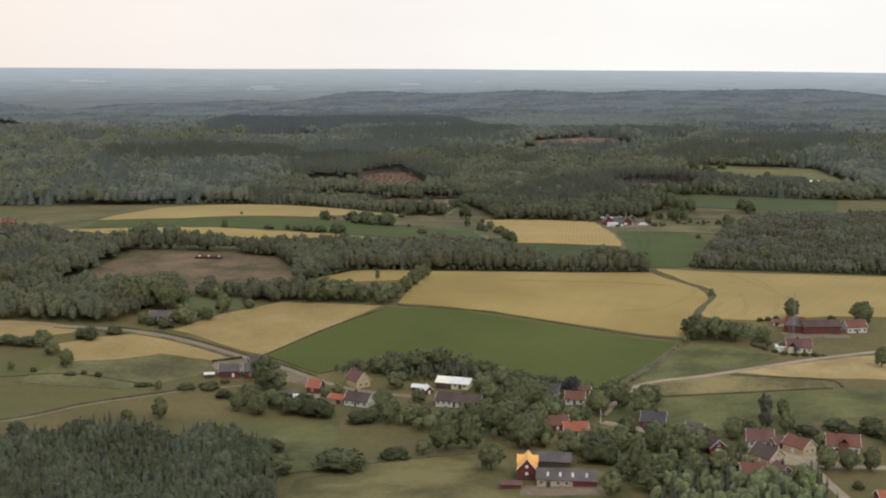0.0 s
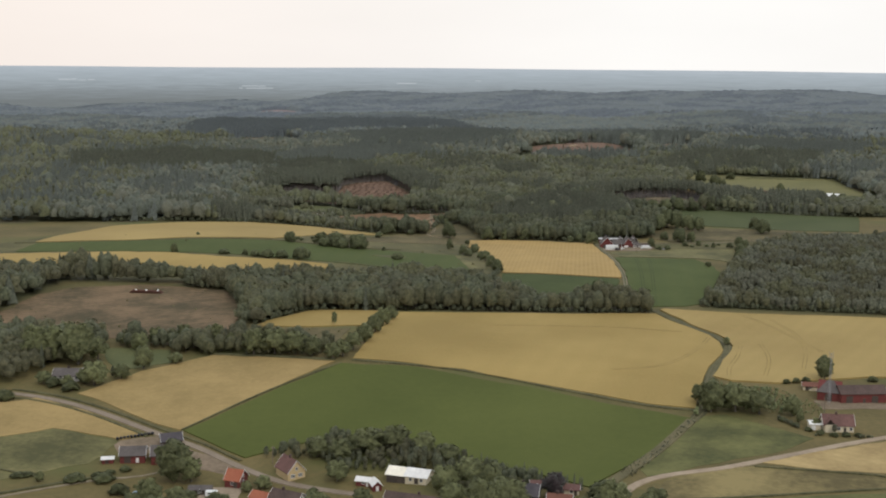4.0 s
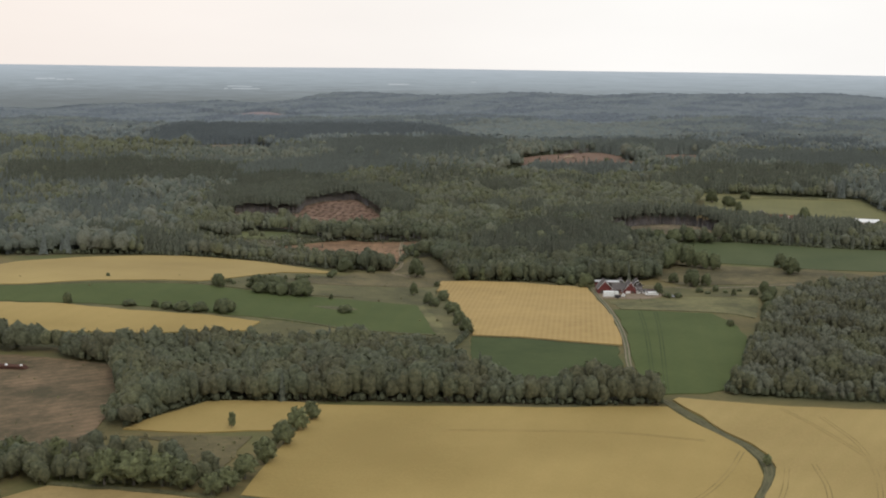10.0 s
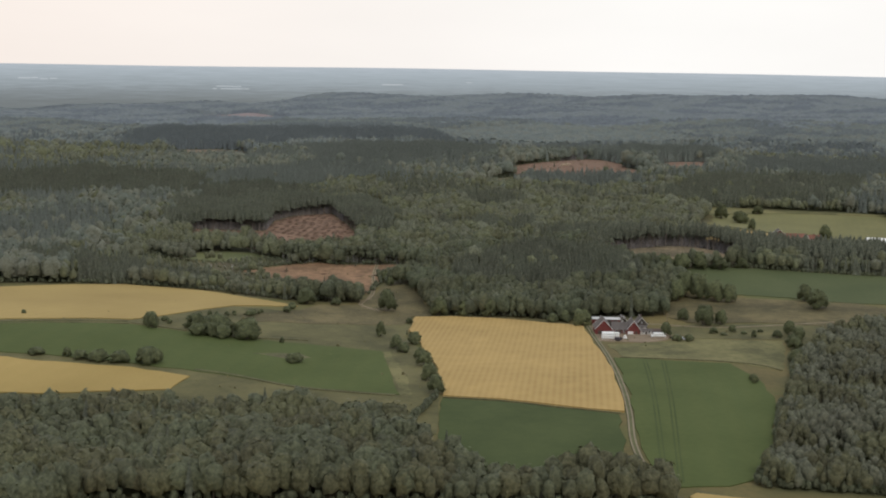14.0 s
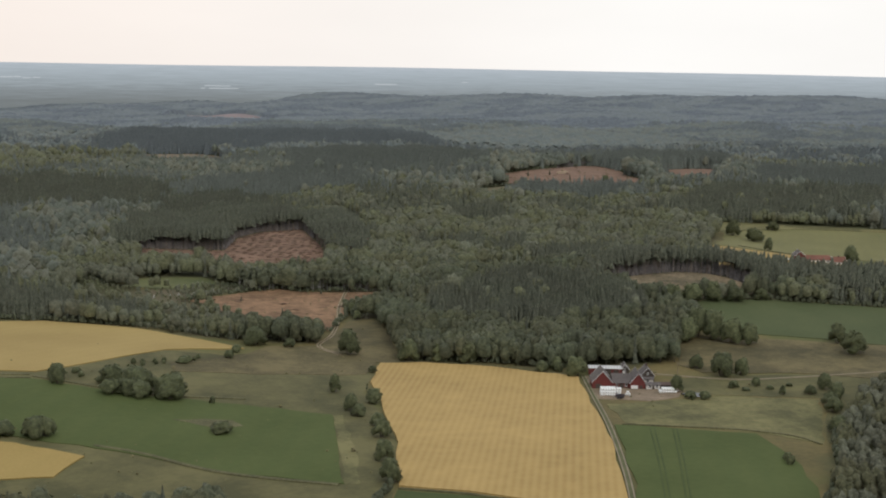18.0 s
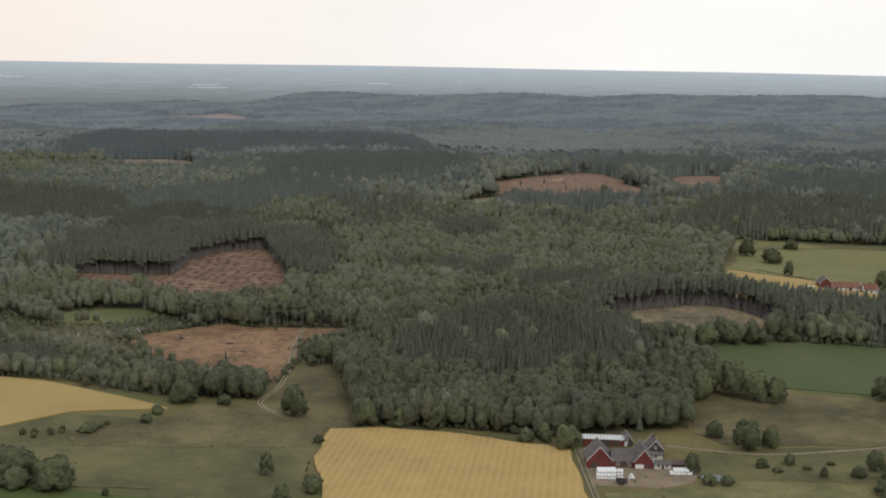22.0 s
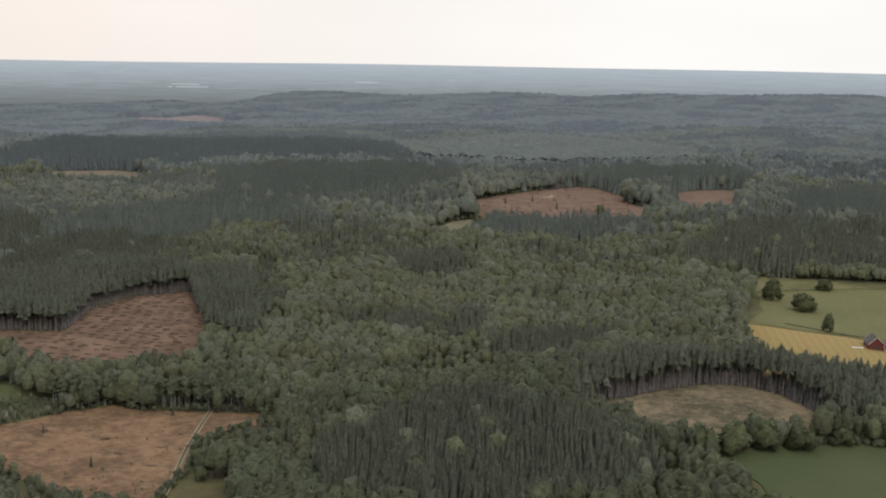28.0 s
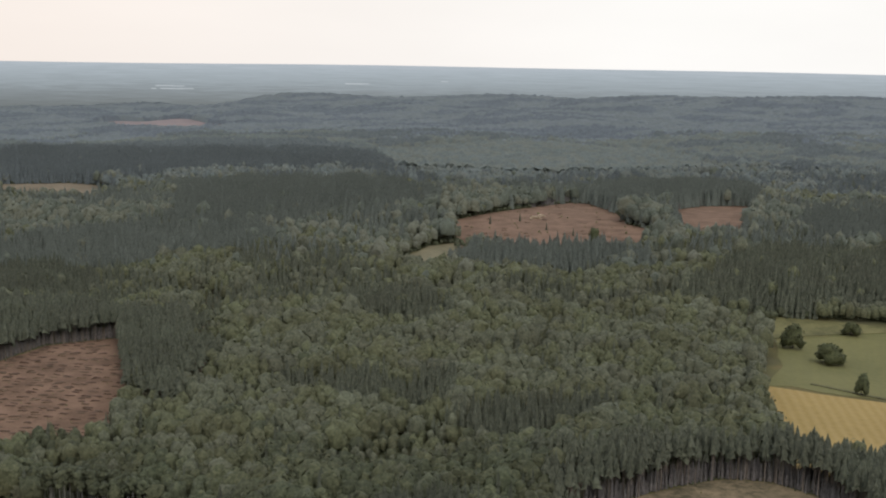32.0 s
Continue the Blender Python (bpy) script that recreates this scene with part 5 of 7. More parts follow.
    me.attributes.new("tint", "FLOAT", "POINT").data.foreach_set("value", tint.astype(np.float32))
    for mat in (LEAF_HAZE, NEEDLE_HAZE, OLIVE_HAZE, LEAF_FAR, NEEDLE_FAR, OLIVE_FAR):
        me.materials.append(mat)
    me.update(calc_edges=True)
    tagged(new("distant_forest", me), "closed canopy of the farthest woods with painted haze", "forest", kind="stuff")


far_canopy()

# ---- single trees and bushes ----
def crown_of(rng, lumps, centre, around, rings, sprays, size):
    """A crown: its lumpy outside and many leaf sprays standing out of each lump."""
    crown = Shape()
    crown.add(*hull(rng, lumps, around, rings, np.array(centre), 0.09))
    for x, y, z, r in lumps:
        crown.add(*leaves(rng, np.array((x, y, z)), np.array((r, r, r)) * 1.12, int(1.6 * sprays), size, 1.1))
    return crown


def tree_parts(rng, kind):
    """Trunk with limbs, and a crown of leaf clumps, one unit high and one unit wide."""
    trunk = Shape()
    if kind == "bush":
        for k in range(5):
            a = 1.26 * k
            trunk.add(*rod((0.03 * math.cos(a), 0.03 * math.sin(a), -0.05), (0.22 * math.cos(a), 0.22 * math.sin(a), 0.5), 0.018, 0.008, 4))
        lumps = []
        for k in range(13):
            a, u = 2.4 * k + rng.uniform(-0.3, 0.3), (k + 0.5) / 13
            w = 0.3 * math.sqrt(1 - 0.9 * u)
            lumps.append((w * math.cos(a), w * math.sin(a), 0.16 + 0.6 * u, rng.uniform(0.13, 0.2)))
        return trunk.done(), crown_of(rng, lumps, (0, 0, 0.3), 16, (-30, -8, 14, 34, 54, 72), 26, 0.05).done()
    if kind == "column":
        trunk.add(*rod((0, 0, -0.04), (0, 0, 0.7), 0.05, 0.02, 6))
        lumps = [(0, 0, 0.14 + 0.11 * k, 0.44 * math.sin(math.pi * (k + 1.2) / 8.6)) for k in range(7)]
        return trunk.done(), crown_of(rng, lumps, (0, 0, 0.5), 12, (-75, -60, -40, -15, 15, 40, 60, 75), 30, 0.06).done()
    if kind == "spruce":
        crown = Shape()
        trunk.add(*rod((0, 0, -0.04), (0, 0, 0.9), 0.05, 0.01, 6))
        for k in range(11):
            u = k / 11
            n = 14
            a = np.arange(n) * math.tau / n + rng.uniform(0, 3)
            odd = np.arange(n) % 2 == 1
            r = 0.5 * (1 - u) ** 0.8 * np.where(odd, 0.55, 1) * rng.uniform(0.8, 1.2, n)
            z = 0.05 + 0.95 * u - np.where(odd, 0, 0.03)
            v = np.concatenate([np.stack([r * np.cos(a), r * np.sin(a), z], 1), [(0, 0, min(1, 0.05 + 0.95 * (u + 0.17)))]])
            crown.add(v, [(j, (j + 1) % n, n) for j in range(n)])
        return trunk.done(), crown.done()
    low = {"round": 0.1, "tall": 0.14, "open": 0.2}[kind]
    n = {"round": 18, "tall": 18, "open": 13}[kind]
    trunk.add(*rod((0, 0, -0.04), (0.02, 0, 0.5), 0.035, 0.02, 7))
    lumps = [(0, 0, 0.5 + 0.3 * low, 0.26 if kind != "open" else 0.18)]
    for k in range(n):
        u = (k + 0.5) / n
        a = 2.4 * k + rng.uniform(-0.4, 0.4)
        r = 0.34 * math.sin(math.pi * (0.16 + 0.78 * u)) ** 0.7 * rng.uniform(0.75, 1.08)
        q = (r * math.cos(a), r * math.sin(a), low + 0.08 + (0.86 - low) * u * 0.97)
        if k < 6:
            trunk.add(*rod((0.01, 0, 0.22 + 0.04 * k), (0.8 * q[0], 0.8 * q[1], q[2]), 0.014, 0.005, 4))
        lumps.append((*q, rng.uniform(0.09, 0.15)))
    return trunk.done(), crown_of(rng, lumps, (0, 0, 0.45 + 0.3 * low), 18, (-60, -38, -18, 2, 22, 42, 62, 78), {"round": 26, "tall": 26, "open": 44}[kind], 0.042).done()


def plain_mesh(name, shape, mat, smooth=True):
    v, f, _ = shape
    me = bpy.data.meshes.new(name)
    me.from_pydata(v.tolist(), [], f.tolist())
    me.polygons.foreach_set("use_smooth", np.full(len(f), True))
    if not smooth:
        me.normals_split_custom_set_from_vertices(shading(v, f).astype(np.float32))
    me.materials.append(mat)
    return me


TREE_KINDS = {}
for kind, count, mat in (("round", 4, LEAF_GARDEN), ("tall", 3, LEAF_GARDEN), ("open", 2, LEAF_PALE), ("bush", 3, LEAF_BUSH), ("column", 1, NEEDLE), ("spruce", 2, NEEDLE), ("copper", 1, PURPLE), ("far", 3, LEAF_LONE), ("dull_bush", 3, LEAF_LONE)):
    TREE_KINDS[kind] = []
    for _ in range(count):
        a, b = tree_parts(RNG, {"copper": "round", "far": "bush", "dull_bush": "bush"}.get(kind, kind))
        TREE_KINDS[kind].append((plain_mesh("trunk", a, BARK), plain_mesh("crown", b, mat, False)))
TREE_NAMES = {"round": ("broadleaf_tree", "tree"), "tall": ("broadleaf_tree", "tree"), "open": ("birch_tree", "tree"), "bush": ("bush", "bush"),
              "column": ("columnar_conifer", "tree"), "spruce": ("spruce_tree", "tree"), "copper": ("copper_beech", "tree"), "far": ("broadleaf_tree", "tree"), "dull_bush": ("bush", "bush")}
PICK = random.Random(5)


def tree(x, y, high, wide, where, kind=None):
    if kind is None:
        kind = "bush" if high < 0.62 * wide or high < 4 else ("tall" if high > 1.25 * wide else "round")
        if kind == "tall" and PICK.random() < 0.3:
            kind = "open"
        if y > 880:
            kind = "dull_bush" if kind == "bush" else "far"
    name, category = TREE_NAMES[kind]
    trunk, crown = PICK.choice(TREE_KINDS[kind])
    ob = new(name)
    ob.empty_display_size = 0.5
    spread = wide if kind in ("spruce", "column") else wide * 1.14
    high = high if kind in ("spruce", "column") else high * 1.08
    ob.matrix_basis = Matrix.Translation((x, y, float(land(x, y)) - 0.05)) @ Matrix.Rotation(PICK.uniform(0, 6.28), 4, "Z") @ Matrix.Diagonal((spread, spread, high, 1))
    for n, me in (("trunk", trunk), ("crown", crown)):
        part_ob = new(n, me)
        part_ob.parent = ob
    size = "small" if high < 5 else ("tall" if high > 11 else "mid-sized")
    words = {"bush": "rounded green bush", "column": "slim dark columnar conifer", "spruce": "young dark green spruce", "copper": "dark purple copper beech",
             "dull_bush": "rounded dull green bush", "far": size + " dense dull green tree", "open": size + " pale green birch", "tall": size + " green broadleaf tree", "round": size + " round-crowned green tree"}[kind]
    return tagged(ob, words + " " + where, category)


GROVES = {
    "among the western village houses": [(-158, 524, 9.2, 7.7), (-121, 577, 14.9, 16.7), (-124, 552, 9.9, 11.2), (-88, 536, 8.8, 15.5), (-100, 541, 8.1, 13.1), (-67, 526, 5.7, 12.7), (-54, 523, 11.0, 8.8), (-45, 522, 6.8, 10.1), (-37, 519, 7.3, 7.5), (-43, 553, 6.4, 8.0), (-138, 562, 4.5, 8.2), (-172, 520, 4.2, 6.3), (-207, 483, 5.8, 9.5), (-114, 577, 9.5, 10.0), (-117, 538, 8.8, 10.4), (-84, 571, 4.9, 7.2), (-58, 537, 11.3, 10.3), (-113, 551, 7.8, 9.6)],
    "in the middle of the village": [(-26, 478, 12.8, 13.8), (-16, 479, 13.4, 11.5), (-7, 448, 9.4, 10.8), (-13, 562, 10.3, 10.7), (2, 533, 14.8, 15.3), (11, 543, 11.3, 15.5), (-5, 499, 12.8, 14.4), (6, 479, 12.3, 15.5), (48, 532, 12.3, 12.6), (57, 515, 13.1, 12.2), (35, 455, 9.5, 16.5), (47, 431, 14.0, 9.3), (44, 467, 9.7, 11.2), (-66, 454, 8.1, 20.9), (-46, 468, 4.4, 12.4), (-35, 473, 5.5, 6.8), (-88, 445, 7.4, 10.9), (-97, 480, 5.7, 9.3), (12, 504, 10.5, 12.1), (35, 476, 7.7, 9.1), (-2, 508, 11.8, 12.1), (63, 537, 7.9, 10.2)],
    "among the eastern village houses": [(57, 466, 9.7, 10.0), (67, 456, 11.6, 14.0), (72, 464, 8.5, 11.0), (104, 487, 11.2, 5.8), (113, 490, 7.9, 7.0), (90, 482, 7.7, 9.1), (117, 442, 8.5, 8.4), (125, 441, 7.5, 7.3), (133, 440, 8.9, 7.3), (134, 494, 4.5, 11.7), (147, 490, 6.7, 11.5), (57, 431, 9.0, 10.3), (82, 443, 8.2, 6.3), (97, 491, 5.2, 6.0), (121, 486, 4.0, 9.2), (150, 472, 8.6, 8.9), (123, 420, 3.5, 4.4), (183, 600, 9.5, 7.3)],
    "in the hedge between fields": [(-80, 721, 7.7, 9.0), (-75, 725, 8.3, 9.1), (-71, 736, 9.0, 9.8), (-67, 752, 9.2, 10.1), (-64, 773, 9.5, 9.8), (-62, 794, 9.3, 10.1), (-59, 810, 8.0, 8.0), (-90, 795, 7.0, 3.3), (-111, 730, 12.3, 16.2), (-100, 729, 11.0, 13.5), (-122, 730, 12.4, 13.6), (-145, 745, 11.4, 9.8), (-164, 751, 10.1, 11.3), (-180, 752, 8.8, 8.5), (-173, 707, 10.7, 10.5), (-159, 716, 5.2, 8.0), (-91, 726, 9.4, 10.7), (-135, 740, 8.6, 8.3), (-153, 743, 8.6, 8.3), (-195, 749, 6.3, 7.3)],
    "round the white bungalow": [(-208, 678, 4.5, 8.0), (-201, 677, 5.5, 7.0), (-214, 681, 6.0, 8.0), (-195, 684, 6.5, 8.0), (-189, 681, 11.2, 13.0), (-198, 673, 4.5, 8.9), (-209, 714, 19.9, 20.0), (-223, 718, 16.7, 16.2), (-201, 721, 11.5, 10.8), (-179, 691, 6.7, 10.2), (-231, 714, 18.1, 16.0), (-185, 740, 9.0, 10.0), (-240, 735, 12.0, 14.0), (-262, 742, 11.0, 13.0), (-255, 708, 9.0, 10.0)],
    "in the scrub by the eastern farm": [(100, 654, 13.0, 13.8), (111, 655, 11.8, 13.8), (121, 652, 10.0, 11.5), (135, 650, 8.2, 8.0), (164, 712, 11.6, 10.2), (128, 781, 4.4, 4.0), (144, 704, 2.5, 4.0), (149, 706, 2.7, 4.1), (154, 707, 3.0, 4.6), (96, 666, 8.2, 7.1), (119, 664, 8.0, 9.4), (187, 712, 3.0, 5.2), (109, 671, 6.9, 9.5), (200, 698, 13.0, 13.0)],
    "on the upland field edges": [(-22, 1129, 7.4, 8.8), (-11, 1066, 9.0, 9.5), (-6, 1030, 9.7, 8.5), (-1, 1003, 9.6, 8.9), (-258, 1135, 2.8, 3.3), (-252, 1041, 7.8, 5.9), (-80, 1060, 5.4, 9.7), (-117, 1112, 12.9, 16.9), (-137, 1122, 11.3, 19.2), (-151, 1127, 10.0, 14.1), (-178, 1126, 8.6, 9.7), (-113, 1230, 4.4, 6.3), (-44, 1148, 9.6, 6.4), (-153, 1036, 9.1, 11.6), (-167, 1036, 6.3, 12.0), (-178, 1036, 6.0, 10.9), (-188, 1037, 4.9, 8.7), (-196, 1040, 5.3, 5.1), (-213, 1041, 3.9, 8.8), (158, 1040, 4.5, 4.2), (165, 975, 6.6, 6.5), (-31, 1112, 8.0, 7.1)],
    "beside the lower upland meadow": [(-131, 1190, 3.7, 7.0), (-141, 1182, 1.9, 2.6), (-144, 1178, 2.2, 2.6), (-149, 1171, 2.5, 2.8), (-174, 1117, 10.0, 7.2), (-169, 1135, 2.8, 3.7), (-96, 1107, 3.9, 3.0), (-50, 1242, 14.9, 13.2), (-26, 1102, 5.8, 7.5), (-15, 1086, 6.1, 7.2), (-149, 1038, 8.8, 8.9), (-31, 1199, 4.0, 5.3)],
    "round the red farm": [(79, 1196, 11.7, 12.8), (156, 1197, 13.4, 14.3), (167, 1199, 10.0, 8.1), (155, 1283, 18.5, 17.0), (164, 1278, 17.5, 15.0), (174, 1270, 15.5, 14.0), (183, 1267, 13.5, 11.5), (148, 1270, 15.0, 13.0), (236, 1274, 13.0, 10.9), (239, 1250, 13.5, 14.8), (128, 1163, 9.2, 7.0), (133, 1149, 4.1, 6.9), (140, 1149, 4.1, 6.9), (158, 1046, 3.6, 3.9), (61, 1206, 6.2, 7.6), (70, 1206, 5.4, 5.8)],
    "along the forest lane": [(-108, 1256, 11.0, 13.8), (-87, 1256, 6.1, 7.5), (-58, 1342, 7.1, 5.9), (-84, 1293, 11.7, 15.0), (-113, 1212, 4.7, 6.5), (-132, 1187, 3.4, 7.9), (-128, 1196, 2.6, 2.7), (-14, 1228, 12.8, 11.8), (2, 1230, 11.3, 13.1), (19, 1226, 12.8, 11.6), (69, 1210, 7.4, 6.7), (-64, 1362, 8.4, 7.3)],
    "on the pasture by the eastern forest": [(259, 1592, 11.4, 7.2), (151, 2020, 14.2, 10.8), (149, 1349, 14.2, 14.2), (162, 1356, 13.3, 15.5), (176, 1362, 13.4, 13.3), (192, 1363, 10.8, 13.3), (210, 1372, 9.0, 11.0), (322, 1570, 14.0, 12.0)],
    "along the western field hedge": [(-270, 625, 5.9, 12.2), (-261, 625, 5.0, 12.2), (-251, 624, 8.8, 10.9), (-241, 612, 6.6, 8.9), (-226, 591, 8.9, 8.6), (-239, 581, 2.2, 4.0), (-214, 583, 2.2, 3.4), (-206, 581, 2.7, 4.0), (-234, 645, 6.7, 13.6), (-223, 657, 4.6, 9.5), (-159, 572, 3.2, 9.1), (-148, 574, 3.2, 9.1), (-179, 574, 1.6, 5.6), (-250, 580, 4.1, 4.0)],
    "in the gardens behind the cottages": [(-58, 599, 8.3, 11.4), (-48, 606, 9.3, 14.5), (-36, 609, 9.0, 14.5), (-24, 603, 8.4, 11.5), (-13, 592, 7.6, 11.3), (-68, 602, 7.8, 10.3), (-56, 578, 7.5, 9.9), (-4, 569, 10.5, 13.6), (4, 565, 9.8, 11.3), (18, 525, 8.5, 10.0), (-18, 509, 10.7, 12.2), (-11, 521, 9.7, 10.0), (38, 524, 9.7, 9.0), (45, 553, 6.1, 10.5), (14, 481, 8.9, 8.2), (24, 469, 6.5, 9.0), (48, 489, 7.9, 9.4), (59, 484, 6.7, 9.3)],
    "beside the village street": [(69, 481, 6.2, 9.1), (80, 474, 6.1, 6.7), (77, 437, 8.1, 10.4), (66, 430, 9.0, 12.3), (90, 462, 5.3, 5.3), (98, 487, 5.6, 5.1), (120, 488, 3.8, 9.3), (137, 487, 4.0, 9.2), (120, 468, 4.7, 5.7), (148, 483, 5.1, 9.1), (43, 431, 8.0, 10.3), (50, 418, 8.7, 12.0), (36, 415, 7.8, 8.1), (-90, 568, 4.0, 4.9), (-107, 547, 7.7, 10.6), (-96, 545, 7.7, 11.6), (-63, 562, 3.9, 5.5), (-57, 548, 5.9, 8.0), (-62, 528, 5.7, 7.6)],
    "in the garden hedge of the cream house": [(129, 642, 2.0, 4.0), (133, 635, 1.8, 4.0), (137, 629, 1.8, 4.0), (141, 624, 2.2, 4.0), (146, 622, 1.8, 4.0), (151, 622, 2.0, 4.0), (156, 622, 1.8, 4.0), (147, 625, 4.0, 2.6), (141, 632, 4.5, 4.5), (136, 640, 5.0, 4.0)],
}
for where, rows in GROVES.items():
    for x, y, high, wide in rows:
        tree(x, y, high, wide, where)
for x, y, high, wide in ((2, 524, 9, 11), (12, 540, 8, 9), (-3, 498, 7, 9), (9, 496, 8, 9), (-9, 548, 9, 11), (20, 525, 8, 9), (31, 514, 7, 8), (39, 522, 9, 9), (78, 472, 7, 8), (92, 491, 6, 8), (108, 508, 11, 6), (115, 506, 9, 6),
                         (-53, 541, 5, 6), (-43, 531, 6, 7), (-127, 543, 8, 8), (-116, 538, 6, 7), (-112, 551, 6, 6), (-152, 578, 2, 5), (-148, 581, 2, 5), (-143, 585, 2.2, 5), (-158, 574, 2, 5), (-220, 580, 2, 6), (-182, 572, 2, 6), (-172, 569, 4, 4)):
    tree(x, y, high, wide, "among the gardens of the village")
for x, y, high, wide in ((-174, 1142, 3, 5), (-163, 1156, 2.2, 4), (-155, 1174, 3.2, 3.4), (-151, 1177, 2.6, 3.2), (-146, 1182, 2.4, 3), (-142, 1186, 2.8, 3), (-133, 1195, 2.8, 6.5), (-128, 1203, 2.6, 3),
                         (-145, 1108, 8, 12), (-137, 1110, 9, 12), (-130, 1107, 8, 11), (-116, 1107, 9.5, 12)):
    tree(x, y, high, wide, "along the edge of the upland wheat")
for x, y, high, wide in ((145, 1213, 8, 8), (158, 1172, 4, 6), (170, 1176, 5, 5), (180, 1159, 5, 3.4), (194, 1160, 5, 6), (203, 1170, 9, 8), (205, 1154, 8, 8), (197, 1127, 8, 9), (190, 1092, 8, 9), (199, 1140, 7, 9), (163, 1166, 2, 5), (187, 1176, 2, 4), (176, 1170, 2.2, 4)):
    tree(x, y, high, wide, "in the rough pasture by the farm")
for x, y, high, wide in ((248, 1700, 15.0, 14.0), (261, 1664, 12.0, 18.0), (292, 1735, 9.0, 12.0)):
    tree(x, y, high, wide, "on the pasture by the eastern forest", "bush")
tree(28, 555, 8.2, 9.2, "beside a red-roofed house", "copper")
tree(-185, 696, 4.7, 2.1, "on a garden lawn", "column")
for x, y, high in ((-112, 1362, 6.0), (-98, 1440, 5.0), (88, 2140, 9), (112, 2090, 8), (135, 2060, 8), (60, 2120, 9), (-150, 1405, 4.5)):
    tree(x, y, high, 0.36 * high, "standing alone on felled ground", "spruce")


def grove(name, outline, label, step, high, seed, kind="broad", mats=None, level=0, slim=1.0):
    """Trees too many to count, in one mesh."""
    stand(name, outline, label, kind, step, [(level, 0, 9000)], seed, high, mats=mats, slim=slim)


def low_scrub():
    """Tufts, seedlings and small bushes over the rough ground."""
    r = np.random.default_rng(77)
    batches = []
    for poly, count, high in ((OPEN[21][4], 120, 0.8), (OPEN[22][4], 260, 0.9), (OPEN[23][4], 160, 1.6), (OPEN[17][4], 260, 0.7), (OPEN[30][4], 160, 0.9), (OPEN[29][4], 160, 0.8), (OPEN[31][4], 60, 1.4), (UPLAND, 260, 1.0), (FARMYARD, 90, 0.9)):
        lo, hi = np.min(poly, 0), np.max(poly, 0)
        x, y = r.uniform(lo[0], hi[0], 4 * count), r.uniform(lo[1], hi[1], 4 * count)
        keep = inside(poly, x, y)
        x, y = x[keep][:count], y[keep][:count]
        n = len(x)
        k = r.integers(0, 6, n)
        tall = 0.55 * high * r.lognormal(0, 0.45, n)
        for j in range(6):
            q = k == j
            v, f, m = BROAD[2][j]
            leaf = m == 0
            p = np.stack([x, y, land(x, y) - 0.25 * tall], 1)
            batches.append(((v, f[leaf], m[leaf]), p[q], tall[q] * 1.4, tall[q] * 1.9, r.uniform(0, 6, int(q.sum())), r.uniform(0, 1, int(q.sum()))))
    gather("low_scrub", batches, [TUFT], "low tufts and seedling bushes on rough ground", "scrub")


low_scrub()


def edge_bushes():
    """Bushes and low branches that close the edges of the woods."""
    r = np.random.default_rng(81)
    lines = ([(-136, 797), (-116, 841), (-62, 846), (-5, 851), (53, 856), (96, 862)], [(130, 886), (146, 929), (160, 988), (176, 1033), (187, 1085)], [(132, 884), (217, 880), (300, 871), (400, 862)],
             [(-18, 1230), (26, 1227), (59, 1218), (80, 1212)], [(152, 1358), (210, 1373), (311, 1380), (400, 1384)], [(-369, 1245), (-249, 1272), (-176, 1282), (-123, 1268)], [(195, 1772), (228, 1770), (280, 1774), (330, 1773), (420, 1777)], [(0, 996), (-10, 945), (-47, 954), (-115, 952), (-206, 938)])
    batches = []
    for line in lines:
        p = np.array(even(line, 1.7, False, 1.3, 4))
        n = len(p)
        tall, k = r.uniform(2.2, 6.5, n), r.integers(0, 6, n)
        if line[0][1] > 1700:
            p = p + r.uniform(-3.5, 3.5, p.shape)
            tall = r.uniform(2.5, 10.5, n)
        at = np.c_[p, land(p[:, 0], p[:, 1]) - 0.12 * tall]
        for j in range(6):
            q = k == j
            batches.append((BROAD[1][j], at[q], tall[q], tall[q] * r.uniform(0.8, 1.3, int(q.sum())), r.uniform(0, 6, int(q.sum())), r.uniform(0.2, 0.8, int(q.sum()))))
    # Bushes round the clearings, added to cover the shade under the trees.
    for row in OPEN:
        if row[0] == "clearing" and min(p[1] for p in row[4]) > 1300 and min(p[1] for p in row[4]) < 2400:
            mid = np.mean(row[4], 0)
            p = np.array(even(row[4], 2.2, True, 1.6, 6))
            p = p + (p - mid) / np.linalg.norm(p - mid, axis=1)[:, None] * r.uniform(0.5, 4, (len(p), 1))
            n = len(p)
            top = 2.2 if "knoll" in row[3] or "ploughed" in row[3] else 4.0 if "pines" in row[3] else 6.5
            tall, k = r.uniform(0.3 * top, top, n), r.integers(0, 6, n)
            at = np.c_[p, land(p[:, 0], p[:, 1]) - 0.15 * tall]
            for j in range(6):
                q = k == j
                batches.append((BROAD[2][j], at[q], tall[q], tall[q] * r.uniform(0.7, 1.2, int(q.sum())), r.uniform(0, 6, int(q.sum())), r.uniform(0.2, 0.8, int(q.sum()))))
    gather("edge_bushes", batches, [LEAF_WOOD, BARK], "low bushes closing the edge of the woods", "bush", True, True)


edge_bushes()


def dead_branches():
    """Added brown branch cones that lighten the dark under spruces facing the clearings."""
    r = np.random.default_rng(83)
    batches = []
